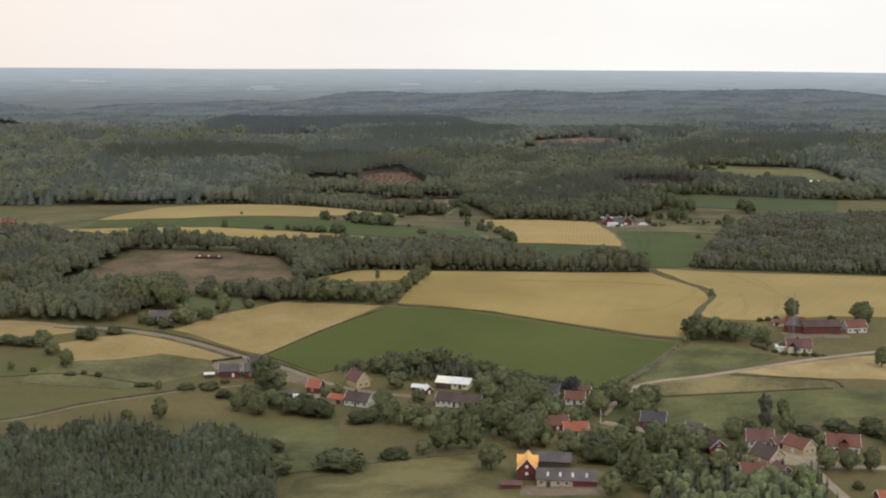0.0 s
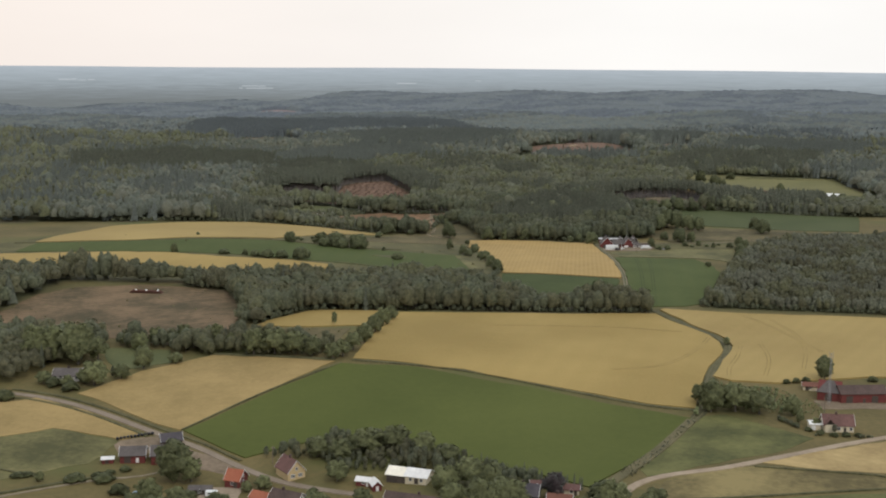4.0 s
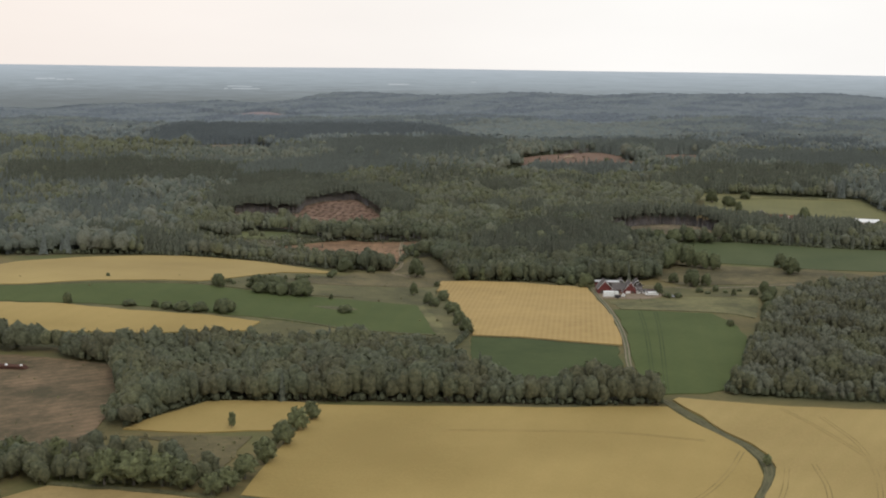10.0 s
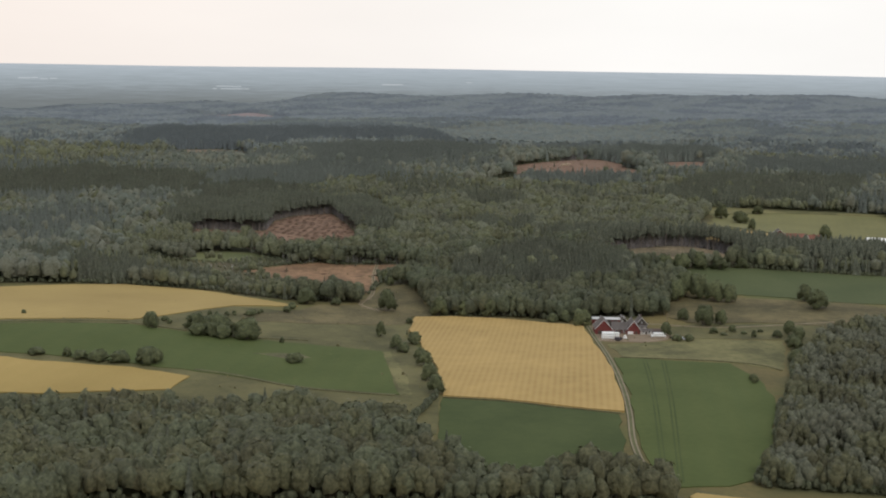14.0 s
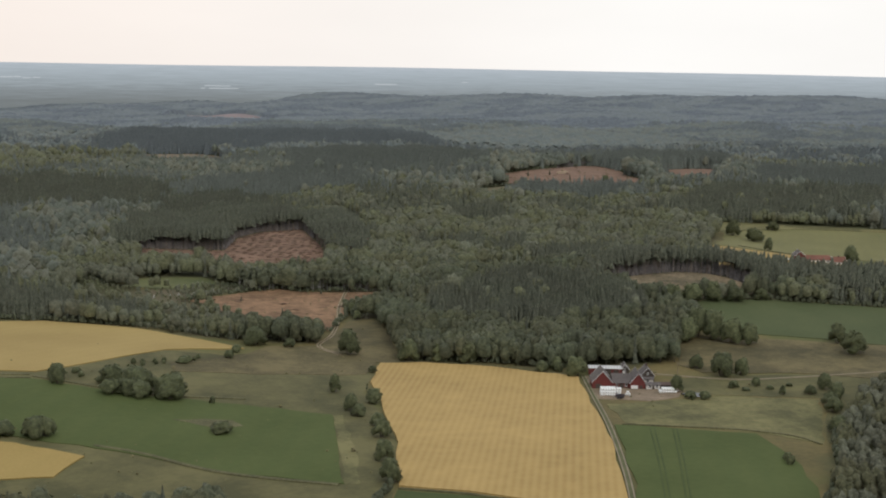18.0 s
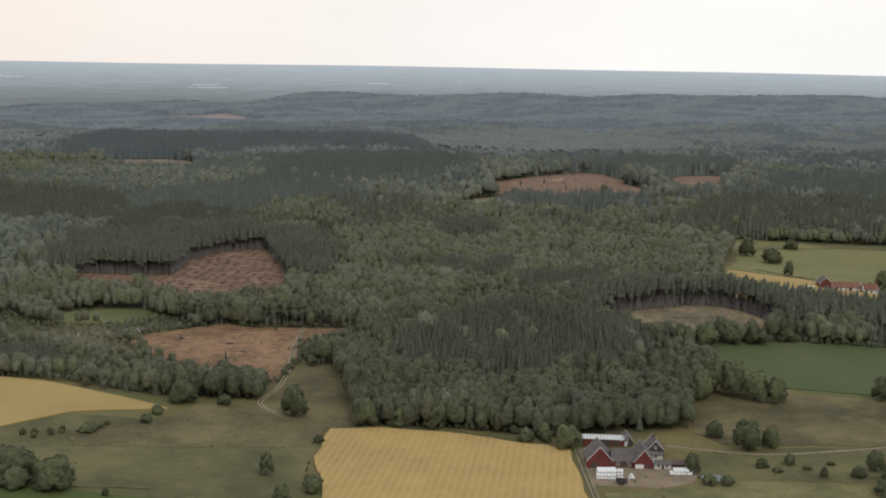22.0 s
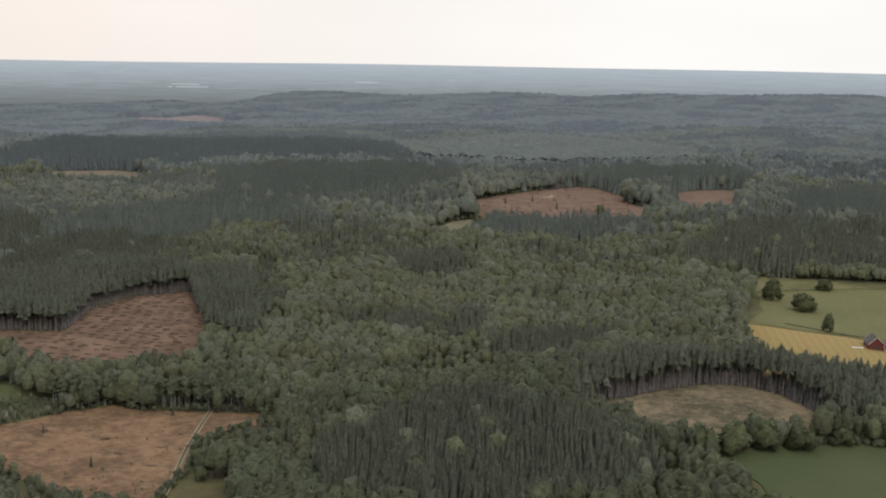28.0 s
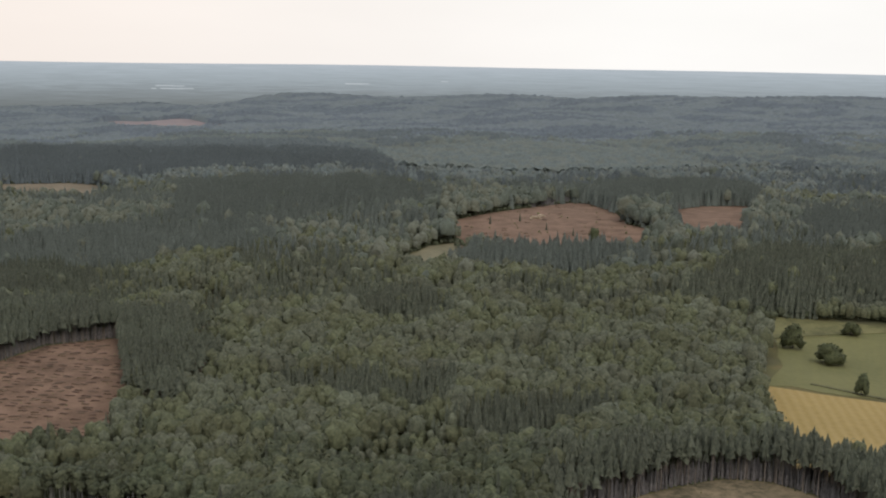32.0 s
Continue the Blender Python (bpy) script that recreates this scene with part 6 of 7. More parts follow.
    for line in ([(-272, 1563), (-204, 1576), (-207, 1630), (-195, 1670), (-156, 1694), (-137, 1642)], [(110, 1412), (126, 1421), (140, 1432), (164, 1447), (183, 1446), (199, 1433), (212, 1402)], [(192, 1450), (230, 1452), (290, 1455)],
                 [(100, 2250), (146, 2313), (166, 2302), (187, 2212)], [(244, 2253), (286, 2320), (343, 2347)], [(-560, 2434), (-466, 2460), (-430, 2450), (-355, 2352)]):
        for deep in (1.2, 3.2, 6.0):
            p = np.array(even(line, 1.3, False, 0.8, int(10 * deep)))
            n = len(p)
            p[:, 1] += deep + r.uniform(-0.8, 0.8, n)
            keep = ~np.any([inside(c, p[:, 0], p[:, 1]) for c in CLEAR], 0)
            p = p[keep]
            n = len(p)
            tall, k = r.uniform(5.5, 11, n), r.integers(0, 4, n)
            at = np.c_[p, land(p[:, 0], p[:, 1]) - 0.2]
            for j in range(4):
                q = k == j
                v, f, m = SPRUCES[2][j]
                batches.append(((v, f, 0 * m), at[q], tall[q], tall[q] * r.uniform(0.55, 0.9, int(q.sum())), r.uniform(0, 6, int(q.sum())), r.uniform(0, 1, int(q.sum()))))
    gather("dead_branches", batches, [GAP_FILL], "added brown fill that lightens the dark under spruce edges", "branch", True, True)


dead_branches()


def brash_rows():
    """Heaped rows of branches and stumps on the ploughed clearing."""
    r = np.random.default_rng(78)
    batches = []
    for n, (poly, across, along) in enumerate(((OPEN[21][4], 7.5, 3.6), (OPEN[22][4], 16.0, 9.0), (OPEN[23][4], 18.0, 9.0))):
        lo, hi = np.min(poly, 0), np.max(poly, 0)
        gx, gy = np.meshgrid(np.arange(lo[0], hi[0], across), np.arange(lo[1], hi[1], along))
        x = gx.ravel() + 2.0 * np.sin(gy.ravel() / 14) + r.normal(0, 0.9, gx.size)
        y = gy.ravel() + r.normal(0, 1.3, gx.size)
        keep = inside(poly, x, y) & (r.uniform(0, 1, len(x)) < (0.9, 0.12, 0.3)[n])
        x, y = x[keep], y[keep]
        m = len(x)
        for j in range(3):
            v, f = clump(RNG, (0, 0, 0), 1.0, 1.0)
            q = r.integers(0, 3, m) == j
            p = np.stack([x, y, land(x, y) + 0.1], 1)[q]
            k = len(p)
            batches.append(((v * (1.25, 0.42, 1), f, np.zeros(len(f), int)), p, r.uniform(0.5, 1.0, k), r.uniform(1.7, 3.0, k), r.normal(0, 0.25, k), r.uniform(0, 1, k)))
    gather("brash_heaps", batches, [BRASH], "dark rows of heaped branches and stumps", "brash")


brash_rows()

# ---- buildings ----
def block(bm, x0, x1, y0, y1, z0, z1):
    v = [bm.verts.new((x, y, z)) for z in (z0, z1) for x, y in ((x0, y0), (x1, y0), (x1, y1), (x0, y1))]
    for f in ((3, 2, 1, 0), (4, 5, 6, 7), (0, 1, 5, 4), (1, 2, 6, 5), (2, 3, 7, 6), (3, 0, 4, 7)):
        bm.faces.new([v[i] for i in f])


def part(name, bm, material, parent, label=""):
    """Links a bmesh as one mesh under a thing or a part."""
    me = bpy.data.meshes.new(name)
    bmesh.ops.recalc_face_normals(bm, faces=bm.faces[:])
    bm.to_mesh(me)
    bm.free()
    me.materials.append(material)
    ob = new(name, me)
    ob.parent = parent
    return tagged(ob, label)


def slab(bm, a, b, c, d, thick):
    """A sloping plate with its upper corners given in order."""
    top = [bm.verts.new(p) for p in (a, b, c, d)]
    low = [bm.verts.new((p[0], p[1], p[2] - thick)) for p in (a, b, c, d)]
    bm.faces.new(top)
    bm.faces.new(low[::-1])
    for i in range(4):
        j = (i + 1) % 4
        bm.faces.new((top[i], low[i], low[j], top[j]))


def gabled(root, L, D, h, rise, ridge, wall_mat, roof_mat, eave=0.45, trim=None, hip=0.0):
    """Walls with gables and a roof of two thick slopes, over x 0..L and y 0..D."""
    bm = bmesh.new()
    if ridge == "x":
        pts = [(0, 0), (D, 0), (D, h), (D / 2, h + rise), (0, h)]
        rings = [[bm.verts.new((x, u, z)) for u, z in pts] for x in (0, L)]
    else:
        pts = [(0, 0), (L, 0), (L, h), (L / 2, h + rise), (0, h)]
        rings = [[bm.verts.new((u, y, z)) for u, z in pts] for y in (0, D)]
    for v in rings[0] + rings[1]:
        if v.co.z == 0:
            v.co.z = -1.2
    bm.faces.new(rings[0])
    bm.faces.new(rings[1][::-1])
    for i in range(5):
        j = (i + 1) % 5
        bm.faces.new((rings[0][i], rings[1][i], rings[1][j], rings[0][j]))
    wall = part("wall", bm, wall_mat, root)
    span = (D if ridge == "x" else L) / 2
    drop = rise / span * eave
    bm = bmesh.new()
    e, o, t = eave, 0.12, 0.22
    lo, hi = h - drop + o, h + rise + o
    if ridge == "x":
        k = hip * span
        slab(bm, (-e, -e, lo), (L + e, -e, lo), (L + e - k, D / 2, hi), (-e + k, D / 2, hi), t)
        slab(bm, (L + e, D + e, lo), (-e, D + e, lo), (-e + k, D / 2 + 0.01, hi), (L + e - k, D / 2 + 0.01, hi), t)
        if hip:
            slab(bm, (-e, D + e, lo), (-e, -e, lo), (-e + k, D / 2, hi), (-e + k, D / 2 + 0.01, hi), t)
            slab(bm, (L + e, -e, lo), (L + e, D + e, lo), (L + e - k, D / 2 + 0.01, hi), (L + e - k, D / 2, hi), t)
    else:
        slab(bm, (-e, D + e, lo), (-e, -e, lo), (L / 2, -e, hi), (L / 2, D + e, hi), t)
        slab(bm, (L + e, -e, lo), (L + e, D + e, lo), (L / 2 + 0.01, D + e, hi), (L / 2 + 0.01, -e, hi), t)
    roof = part("roof", bm, roof_mat, root)
    if trim:
        for s in ((0, 1) if not hip else ()):
            if ridge == "x":
                x = -e - 0.06 if s == 0 else L + e + 0.06
                for y0, y1 in ((-e, D / 2), (D + e, D / 2)):
                    bm = bmesh.new()
                    slab(bm, (x - 0.05, y0, lo + 0.06), (x + 0.05, y0, lo + 0.06), (x + 0.05, y1, hi + 0.06), (x - 0.05, y1, hi + 0.06), 0.26)
                    part("bargeboard", bm, trim, roof, "white bargeboard along the gable")
            else:
                y = -e - 0.06 if s == 0 else D + e + 0.06
                for x0, x1 in ((-e, L / 2), (L + e, L / 2)):
                    bm = bmesh.new()
                    slab(bm, (x0, y - 0.05, lo + 0.06), (x0, y + 0.05, lo + 0.06), (x1, y + 0.05, hi + 0.06), (x1, y - 0.05, hi + 0.06), 0.26)
                    part("bargeboard", bm, trim, roof, "white bargeboard along the gable")
    return wall, roof


WINDOW_MESHES = {}


def window(wall, x, y, z, face, w=1.1, h=1.3):
    """A framed window set in a wall: face is f (front), b, l or r."""
    key = (round(w, 1), round(h, 1))
    if key not in WINDOW_MESHES:
        bm = bmesh.new()
        for x0, x1, z0, z1 in ((-w / 2 - 0.12, -w / 2, -0.12, h + 0.12), (w / 2, w / 2 + 0.12, -0.12, h + 0.12), (-w / 2, w / 2, -0.12, 0), (-w / 2, w / 2, h, h + 0.12), (-0.04, 0.04, 0, h)):
            block(bm, x0, x1, -0.07, 0.05, z0, z1)
        fr = bpy.data.meshes.new("window")
        bm.to_mesh(fr)
        bm.free()
        fr.materials.append(TRIM)
        bm = bmesh.new()
        block(bm, -w / 2, w / 2, -0.025, 0.02, 0, h)
        pn = bpy.data.meshes.new("pane")
        bm.to_mesh(pn)
        bm.free()
        pn.materials.append(GLASS)
        WINDOW_MESHES[key] = fr, pn
    fr, pn = WINDOW_MESHES[key]
    ob = new("window", fr)
    ob.parent = wall
    ob.matrix_basis = pose(x, y, z, 0, 0, {"f": 0, "b": 180, "l": -90, "r": 90}[face])
    p = new("pane", pn)
    p.parent = ob
    return ob


def door(root, x, y, z, face, w, h, mat, label=""):
    bm = bmesh.new()
    block(bm, -w / 2, w / 2, -0.08, 0.04, 0, h)
    ob = part("door", bm, mat, root, label)
    ob.matrix_basis = pose(x, y, z, 0, 0, {"f": 0, "b": 180, "l": -90, "r": 90}[face])
    return ob


def chimney(roof, x, y, z):
    bm = bmesh.new()
    block(bm, x - 0.4, x + 0.4, y - 0.35, y + 0.35, z - 1.2, z + 0.9)
    block(bm, x - 0.5, x + 0.5, y - 0.45, y + 0.45, z + 0.9, z + 1.05)
    part("chimney", bm, TILE_BROWN, roof, "short brick chimney")


def building(name, category, label, at, turn, L, D, h, rise, ridge, wall_mat, roof_mat, windows=0, gable_windows=0, doors=(), stack=None, trim=TRIM, hip=0.0, eave=0.45):
    """A house or barn on the land; at: its near corner, turn: degrees of its front edge."""
    root = new(name)
    c, s = math.cos(radians(turn)), math.sin(radians(turn))
    mid = (at[0] + c * L / 2 - s * D / 2, at[1] + s * L / 2 + c * D / 2)
    root.matrix_basis = pose(at[0], at[1], float(land(*mid)), 0, 0, turn)
    HOUSES.append((mid[0], mid[1] - 4, 0.5 * math.hypot(L, D) + 2.5))
    wall, roof = gabled(root, L, D, h, rise, ridge, wall_mat, roof_mat, eave, trim, hip)
    zs = 0.9 if h < 3.6 else 1.1
    for k in range(windows):
        x = L * (k + 0.5) / windows
        if any(f == "f" and abs(x - u) < 1.3 for f, u, *_ in doors):
            continue
        window(wall, x, 0, zs, "f")
    for k in range(gable_windows):
        u = (k + 0.5) / gable_windows
        if ridge == "x":
            window(wall, L, D * (0.15 + 0.7 * u), zs, "r")
            window(wall, 0, D * (0.15 + 0.7 * u), zs, "l")
        else:
            window(wall, L * (0.15 + 0.7 * u), 0, zs + (2.3 if h > 4 else 0), "f")
    if gable_windows and rise > 2.4:
        if ridge == "x":
            window(wall, L, D / 2, h + 0.3, "r", 0.9, 1.1)
            window(wall, 0, D / 2, h + 0.3, "l", 0.9, 1.1)
        else:
            window(wall, L / 2, 0, h + 0.3, "f", 0.9, 1.1)
    for face, u, w, hh, mat in doors:
        x, y = {"f": (u, 0), "l": (0, u), "r": (L, u), "b": (u, D)}[face]
        door(root, x, y, 0, face, w, hh, mat)
    if stack is not None:
        if ridge == "x":
            chimney(roof, L * stack, D / 2, h + rise)
        else:
            chimney(roof, L / 2, D * stack, h + rise)
    return tagged(root, label, category)


B = building
# Western village
B("house", "house", "yellow house with a steep red-brown tiled roof", (-75.5, 577.5), 38, 7.6, 10.5, 3.4, 4.2, "y", YELLOW_WALL, TILE_MAROON, 2, 2, [("r", 4, 1.1, 2.1, TRIM)], 0.5)
B("shed", "shed", "small red shed with bright orange tiles", (-99.5, 572.5), -14, 6.2, 7.5, 3.0, 3.2, "x", RED_WOOD, TILE_ORANGE, 1, 1, [("f", 4.5, 1.6, 2.1, DARK_WOOD)])
B("shed", "shed", "low grey garden shed beside a caravan", (-111.5, 563.8), 4, 8.5, 5.0, 2.2, 0.9, "x", DARK_WOOD, ROOF_GREY, 1, 0, [("f", 2, 1.8, 1.9, DARK_WOOD)], trim=None)
B("house", "house", "white house with brown roof and two chimneys", (-78.5, 553.6), -24, 12.5, 7.5, 3.0, 3.0, "x", WHITE_WALL, TILE_BROWN, 4, 2, [("f", 6.2, 1.1, 2.1, DARK_WOOD)], 0.35)
B("garage", "garage", "low annex with bright orange tiled roof", (-86.5, 557.6), -24, 7.8, 6.0, 2.3, 1.7, "x", STONE_WALL, TILE_ORANGE, 1, 0, [("f", 5.5, 2.4, 2.0, DARK_WOOD)])
B("barn", "barn", "red barn with grey curved roof", (-147.5, 592), 10, 10.0, 8.0, 3.2, 2.6, "x", RED_WOOD, ROOF_GREY, 0, 1, [("f", 3, 2.6, 2.6, DARK_WOOD), ("f", 7, 1.2, 2.0, TRIM)])
B("shed", "shed", "small red lean-to shed with pale roof", (-154.5, 590.5), 16, 4.6, 3.6, 1.9, 0.5, "x", RED_WOOD, ROOF_WHITE, 0, 0, [("f", 2, 1.4, 1.7, DARK_WOOD)], trim=None)
B("barn", "barn", "large red barn with dark roof beside trees", (-134.5, 592), 14, 12.0, 9.0, 3.6, 3.0, "x", RED_WOOD, ROOF_GREY, 2, 1, [("f", 5, 3.0, 3.0, DARK_WOOD), ("l", 4.5, 2.8, 3.0, DARK_WOOD)])
B("barn", "barn", "dark-roofed implement shed by the road", (-135.0, 609), 24, 8.5, 6.5, 2.8, 2.4, "x", DARK_WOOD, ROOF_DARK, 0, 0, [("f", 3, 3.2, 2.4, DARK_WOOD)])
# Middle of the village
B("house", "house", "long white cottage with dark brown roof", (-34.8, 547), -16, 21.0, 8.6, 2.7, 3.0, "x", WHITE_WALL, TILE_BROWN, 8, 2, [("f", 9.0, 1.2, 2.1, DARK_WOOD)], 0.6)
B("barn", "barn", "barn with cream-white metal roof", (-36.5, 575.5), -16, 7.6, 8.5, 3.0, 2.0, "x", DARK_WOOD, ROOF_CREAM, 0, 0, [("f", 3, 3.0, 2.5, DARK_WOOD)])
B("barn", "barn", "grey-white roofed barn with pale doors", (-29.0, 573.3), -16, 8.8, 8.5, 2.8, 2.0, "x", CREAM_WALL, ROOF_WHITE, 2, 0, [("f", 4.6, 1.6, 2.2, DARK_WOOD)])
B("shed", "shed", "garden shed with pale metal roof", (-48.0, 572.5), -12, 5.8, 4.0, 2.1, 1.0, "x", RED_WOOD, ROOF_WHITE, 1, 0, [("f", 4.6, 1.0, 1.9, TRIM)])
B("shed", "shed", "narrow red shed with pale gable", (-40.6, 566), 20, 3.4, 5.0, 2.4, 1.5, "y", RED_WOOD, ROOF_WHITE, 0, 0, [("f", 1.7, 1.1, 1.9, TRIM)])
B("house", "house", "red house with red tiled roof among trees", (15.5, 500), 10, 9.5, 8.0, 2.8, 3.0, "x", RED_WOOD, TILE_RED, 3, 1, [("f", 4.7, 1.1, 2.1, TRIM)], 0.5)
B("house", "house", "house with bright red tiled roof beside trees", (22.5, 491), 3, 9.8, 7.5, 2.6, 2.8, "x", STONE_WALL, TILE_ORANGE, 3, 1, [("f", 4.9, 1.1, 2.1, DARK_WOOD)], 0.3)
B("house", "house", "white-gabled house with red tiled roof", (24.8, 540), -8, 8.5, 7.5, 2.8, 2.8, "x", WHITE_WALL, TILE_RED, 3, 2, [("f", 4.2, 1.1, 2.1, DARK_WOOD)], 0.4)
B("shed", "shed", "small outbuilding with pinkish roof", (31.5, 556), -6, 5.5, 5.0, 2.2, 1.2, "x", CREAM_WALL, TILE_MAROON, 1, 0, [("f", 4.3, 1.0, 1.9, DARK_WOOD)])
B("shed", "shed", "little garden hut with pale brown roof", (19.6, 562.5), 8, 3.8, 3.6, 2.0, 1.0, "x", CREAM_WALL, TILE_MAROON, 1, 0, [])
B("house", "house", "dark-roofed house half hidden by trees", (9.8, 551.5), -10, 12.0, 8.0, 2.8, 3.2, "x", DARK_WOOD, ROOF_DARK, 4, 2, [("f", 6, 1.1, 2.1, TRIM)], 0.5)
# The farm at the near edge of the village
orange = B("barn", "barn", "tall dark red barn with bright yellow-orange roof", (3.0, 433), -3, 6.7, 10.0, 4.6, 3.8, "y", RED_WOOD, ROOF_YELLOW, 0, 0, [("f", 3.3, 2.2, 2.4, DARK_WOOD)])
for z in (1.9, 4.6):
    bm = bmesh.new()
    bmesh.ops.create_cone(bm, cap_ends=True, segments=14, radius1=0.62, radius2=0.62, depth=0.16, matrix=Matrix.Translation((3.35, -0.02, z + 0.9)) @ Matrix.Rotation(radians(90), 4, "X"))
    part("round_window", bm, TRIM, orange, "round white window frame")
bm = bmesh.new()
for y0 in (5.2,):
    slab(bm, (-0.7, y0 - 0.1, 5.2), (-0.7, y0 + 1.8, 7.9), (7.4, y0 + 1.8, 7.9), (7.4, y0 - 0.1, 5.2), 0.2)
    slab(bm, (7.4, y0 + 3.6, 5.2), (7.4, y0 + 1.81, 7.9), (-0.7, y0 + 1.81, 7.9), (-0.7, y0 + 3.6, 5.2), 0.2)
part("cross_roof", bm, ROOF_YELLOW, orange, "yellow-orange cross gables")
grey = B("barn", "barn", "long stone barn with grey corrugated roof", (9.9, 424.5), -3, 21.5, 9.0, 2.9, 2.6, "x", STONE_WALL, ROOF_GREY, 7, 0, [("f", 4.2, 1.5, 2.1, DARK_WOOD), ("f", 15.5, 2.8, 2.5, DARK_WOOD)], trim=None)
bm = bmesh.new()
block(bm, 13.0, 21.7, -0.12, 0.0, 0.0, 2.85)
part("red_cladding", bm, RED_WOOD, grey, "red boarded end of the barn")
for x in (3.5, 8.0, 12.5, 17.5):
    bm = bmesh.new()
    slab(bm, (x, 0.9, 3.75), (x + 0.9, 0.9, 3.75), (x + 0.9, 2.6, 4.75), (x, 2.6, 4.75), 0.12)
    part("roof_light", bm, ROOF_RIB, grey, "pale roof light")
# Closed walls; dark panels stand in for the shade of the open front.
B("barn", "barn", "grey roofed cart shed, dark panels for its shaded open front", (10.0, 449), -4, 13.0, 9.0, 2.7, 2.2, "x", DARK_WOOD, ROOF_GREY, 0, 0, [("f", 2.2, 2.8, 2.3, DARK_WOOD), ("f", 6.5, 2.8, 2.3, DARK_WOOD), ("f", 10.8, 2.8, 2.3, DARK_WOOD)], trim=None)
B("shed", "shed", "low red shed with rusty roof", (-3.0, 422.5), 0, 7.2, 4.2, 1.9, 0.7, "x", RED_WOOD, TILE_MAROON, 0, 0, [("f", 3.5, 1.6, 1.7, DARK_WOOD)], trim=None)
# Eastern village
B("house", "house", "red house with dark roof and white-trimmed gable", (54.8, 500), -12, 10.0, 8.0, 3.0, 3.4, "x", RED_WOOD, ROOF_DARK, 3, 2, [("f", 5, 1.1, 2.1, TRIM)], 0.6)
B("shed", "shed", "white-gabled outbuilding with grey roof", (71.5, 489.5), -30, 7.0, 6.0, 2.4, 2.2, "x", WHITE_WALL, ROOF_GREY, 2, 1, [("f", 3.4, 1.0, 2.0, DARK_WOOD)])
B("barn", "barn", "red barn with brown roof and beige front", (77.5, 460.5), 14, 7.0, 9.5, 3.0, 2.8, "y", RED_WOOD, TILE_BROWN, 0, 1, [("f", 3.4, 2.4, 2.4, CREAM_WALL)])
B("house", "house", "white house with red-brown roof and gable", (93.5, 470), -6, 10.0, 8.5, 3.0, 3.4, "x", WHITE_WALL, TILE_MAROON, 3, 2, [("f", 5, 1.1, 2.1, DARK_WOOD)], 0.5)
B("shed", "shed", "small red shed between houses", (104.0, 467), 30, 5.2, 4.5, 2.3, 1.8, "x", RED_WOOD, TILE_MAROON, 1, 1, [("f", 1.4, 1.1, 1.9, TRIM)])
B("house", "house", "yellow house with dark brown roof by the street", (97.2, 445.5), 36, 8.4, 10.0, 3.1, 3.4, "y", YELLOW_WALL, TILE_BROWN, 3, 2, [("l", 5, 1.1, 2.1, TRIM)], 0.5)
B("house", "house", "yellow house with red tiled roof by the street", (112.5, 458.5), 38, 7.8, 10.0, 2.9, 3.0, "y", YELLOW_WALL, TILE_RED, 2, 2, [("l", 5, 1.1, 2.1, TRIM)], 0.5)
B("house", "house", "small dark red cottage with red-brown roof", (96.6, 428), 18, 6.8, 7.5, 2.7, 2.9, "y", RED_WOOD, TILE_MAROON, 2, 1, [("l", 4, 1.0, 2.0, TRIM)], 0.4)
B("house", "house", "cottage with faded red roof beside trees", (84.6, 431), 8, 9.5, 7.0, 2.5, 2.7, "x", RED_WOOD, TILE_RED, 3, 1, [("f", 5, 1.0, 2.0, TRIM)], 0.5)
villa = B("house", "house", "white villa with red roof and centre gable", (122.6, 462.5), -8, 12.0, 8.5, 3.3, 3.4, "x", WHITE_WALL, TILE_RED, 5, 2, [("f", 6, 1.3, 2.2, DARK_WOOD)], 0.3)
bm = bmesh.new()
block(bm, 4.3, 7.7, -0.8, 3.0, 0, 4.4)
slab(bm, (4.0, -1.1, 4.3), (4.0, 3.4, 4.3), (6.0, 3.4, 6.3), (6.0, -1.1, 6.3), 0.2)
slab(bm, (8.0, 3.4, 4.3), (8.0, -1.1, 4.3), (6.01, -1.1, 6.3), (6.01, 3.4, 6.3), 0.2)
part("porch_gable", bm, TILE_RED, villa, "projecting porch with its own gable")
B("shed", "shed", "orange-roofed shed at the village edge", (126, 404), 5, 7.0, 6.0, 2.4, 2.0, "x", RED_WOOD, TILE_ORANGE, 1, 0, [("f", 5, 1.4, 2.0, DARK_WOOD)])
# Eastern farm
B("barn", "barn", "red barn with broad grey hipped roof", (152.0, 677), -18, 10.5, 12.0, 4.2, 4.0, "x", RED_WOOD, ROOF_GREY, 0, 0, [("f", 5, 3.0, 3.2, DARK_WOOD)], trim=None, hip=0.7)
B("barn", "barn", "long dark red barn with faded red roof", (161.6, 672), 8, 21.5, 9.0, 4.4, 2.8, "x", RED_WOOD, TILE_BROWN, 0, 0, [("f", 4, 3.0, 3.2, DARK_WOOD), ("f", 11, 1.2, 2.1, DARK_WOOD), ("f", 16, 3.0, 3.2, DARK_WOOD)], trim=None)
B("house", "house", "white farmhouse with red roof under a big tree", (187.0, 677), 12, 11.5, 8.0, 3.4, 3.4, "x", WHITE_WALL, TILE_RED, 4, 2, [("f", 5.7, 1.1, 2.1, DARK_WOOD)], 0.5)
eh = B("house", "house", "cream house with red roof and front gable", (143.2, 628), -2, 12.4, 8.0, 3.1, 3.6, "x", CREAM_WALL, TILE_MAROON, 5, 2, [("f", 8.7, 1.1, 2.1, DARK_WOOD)], 0.45)
bm = bmesh.new()
block(bm, 0.4, 4.2, -1.0, 3.0, 0, 3.4)
part("front_wing", bm, CREAM_WALL, eh)
bm = bmesh.new()
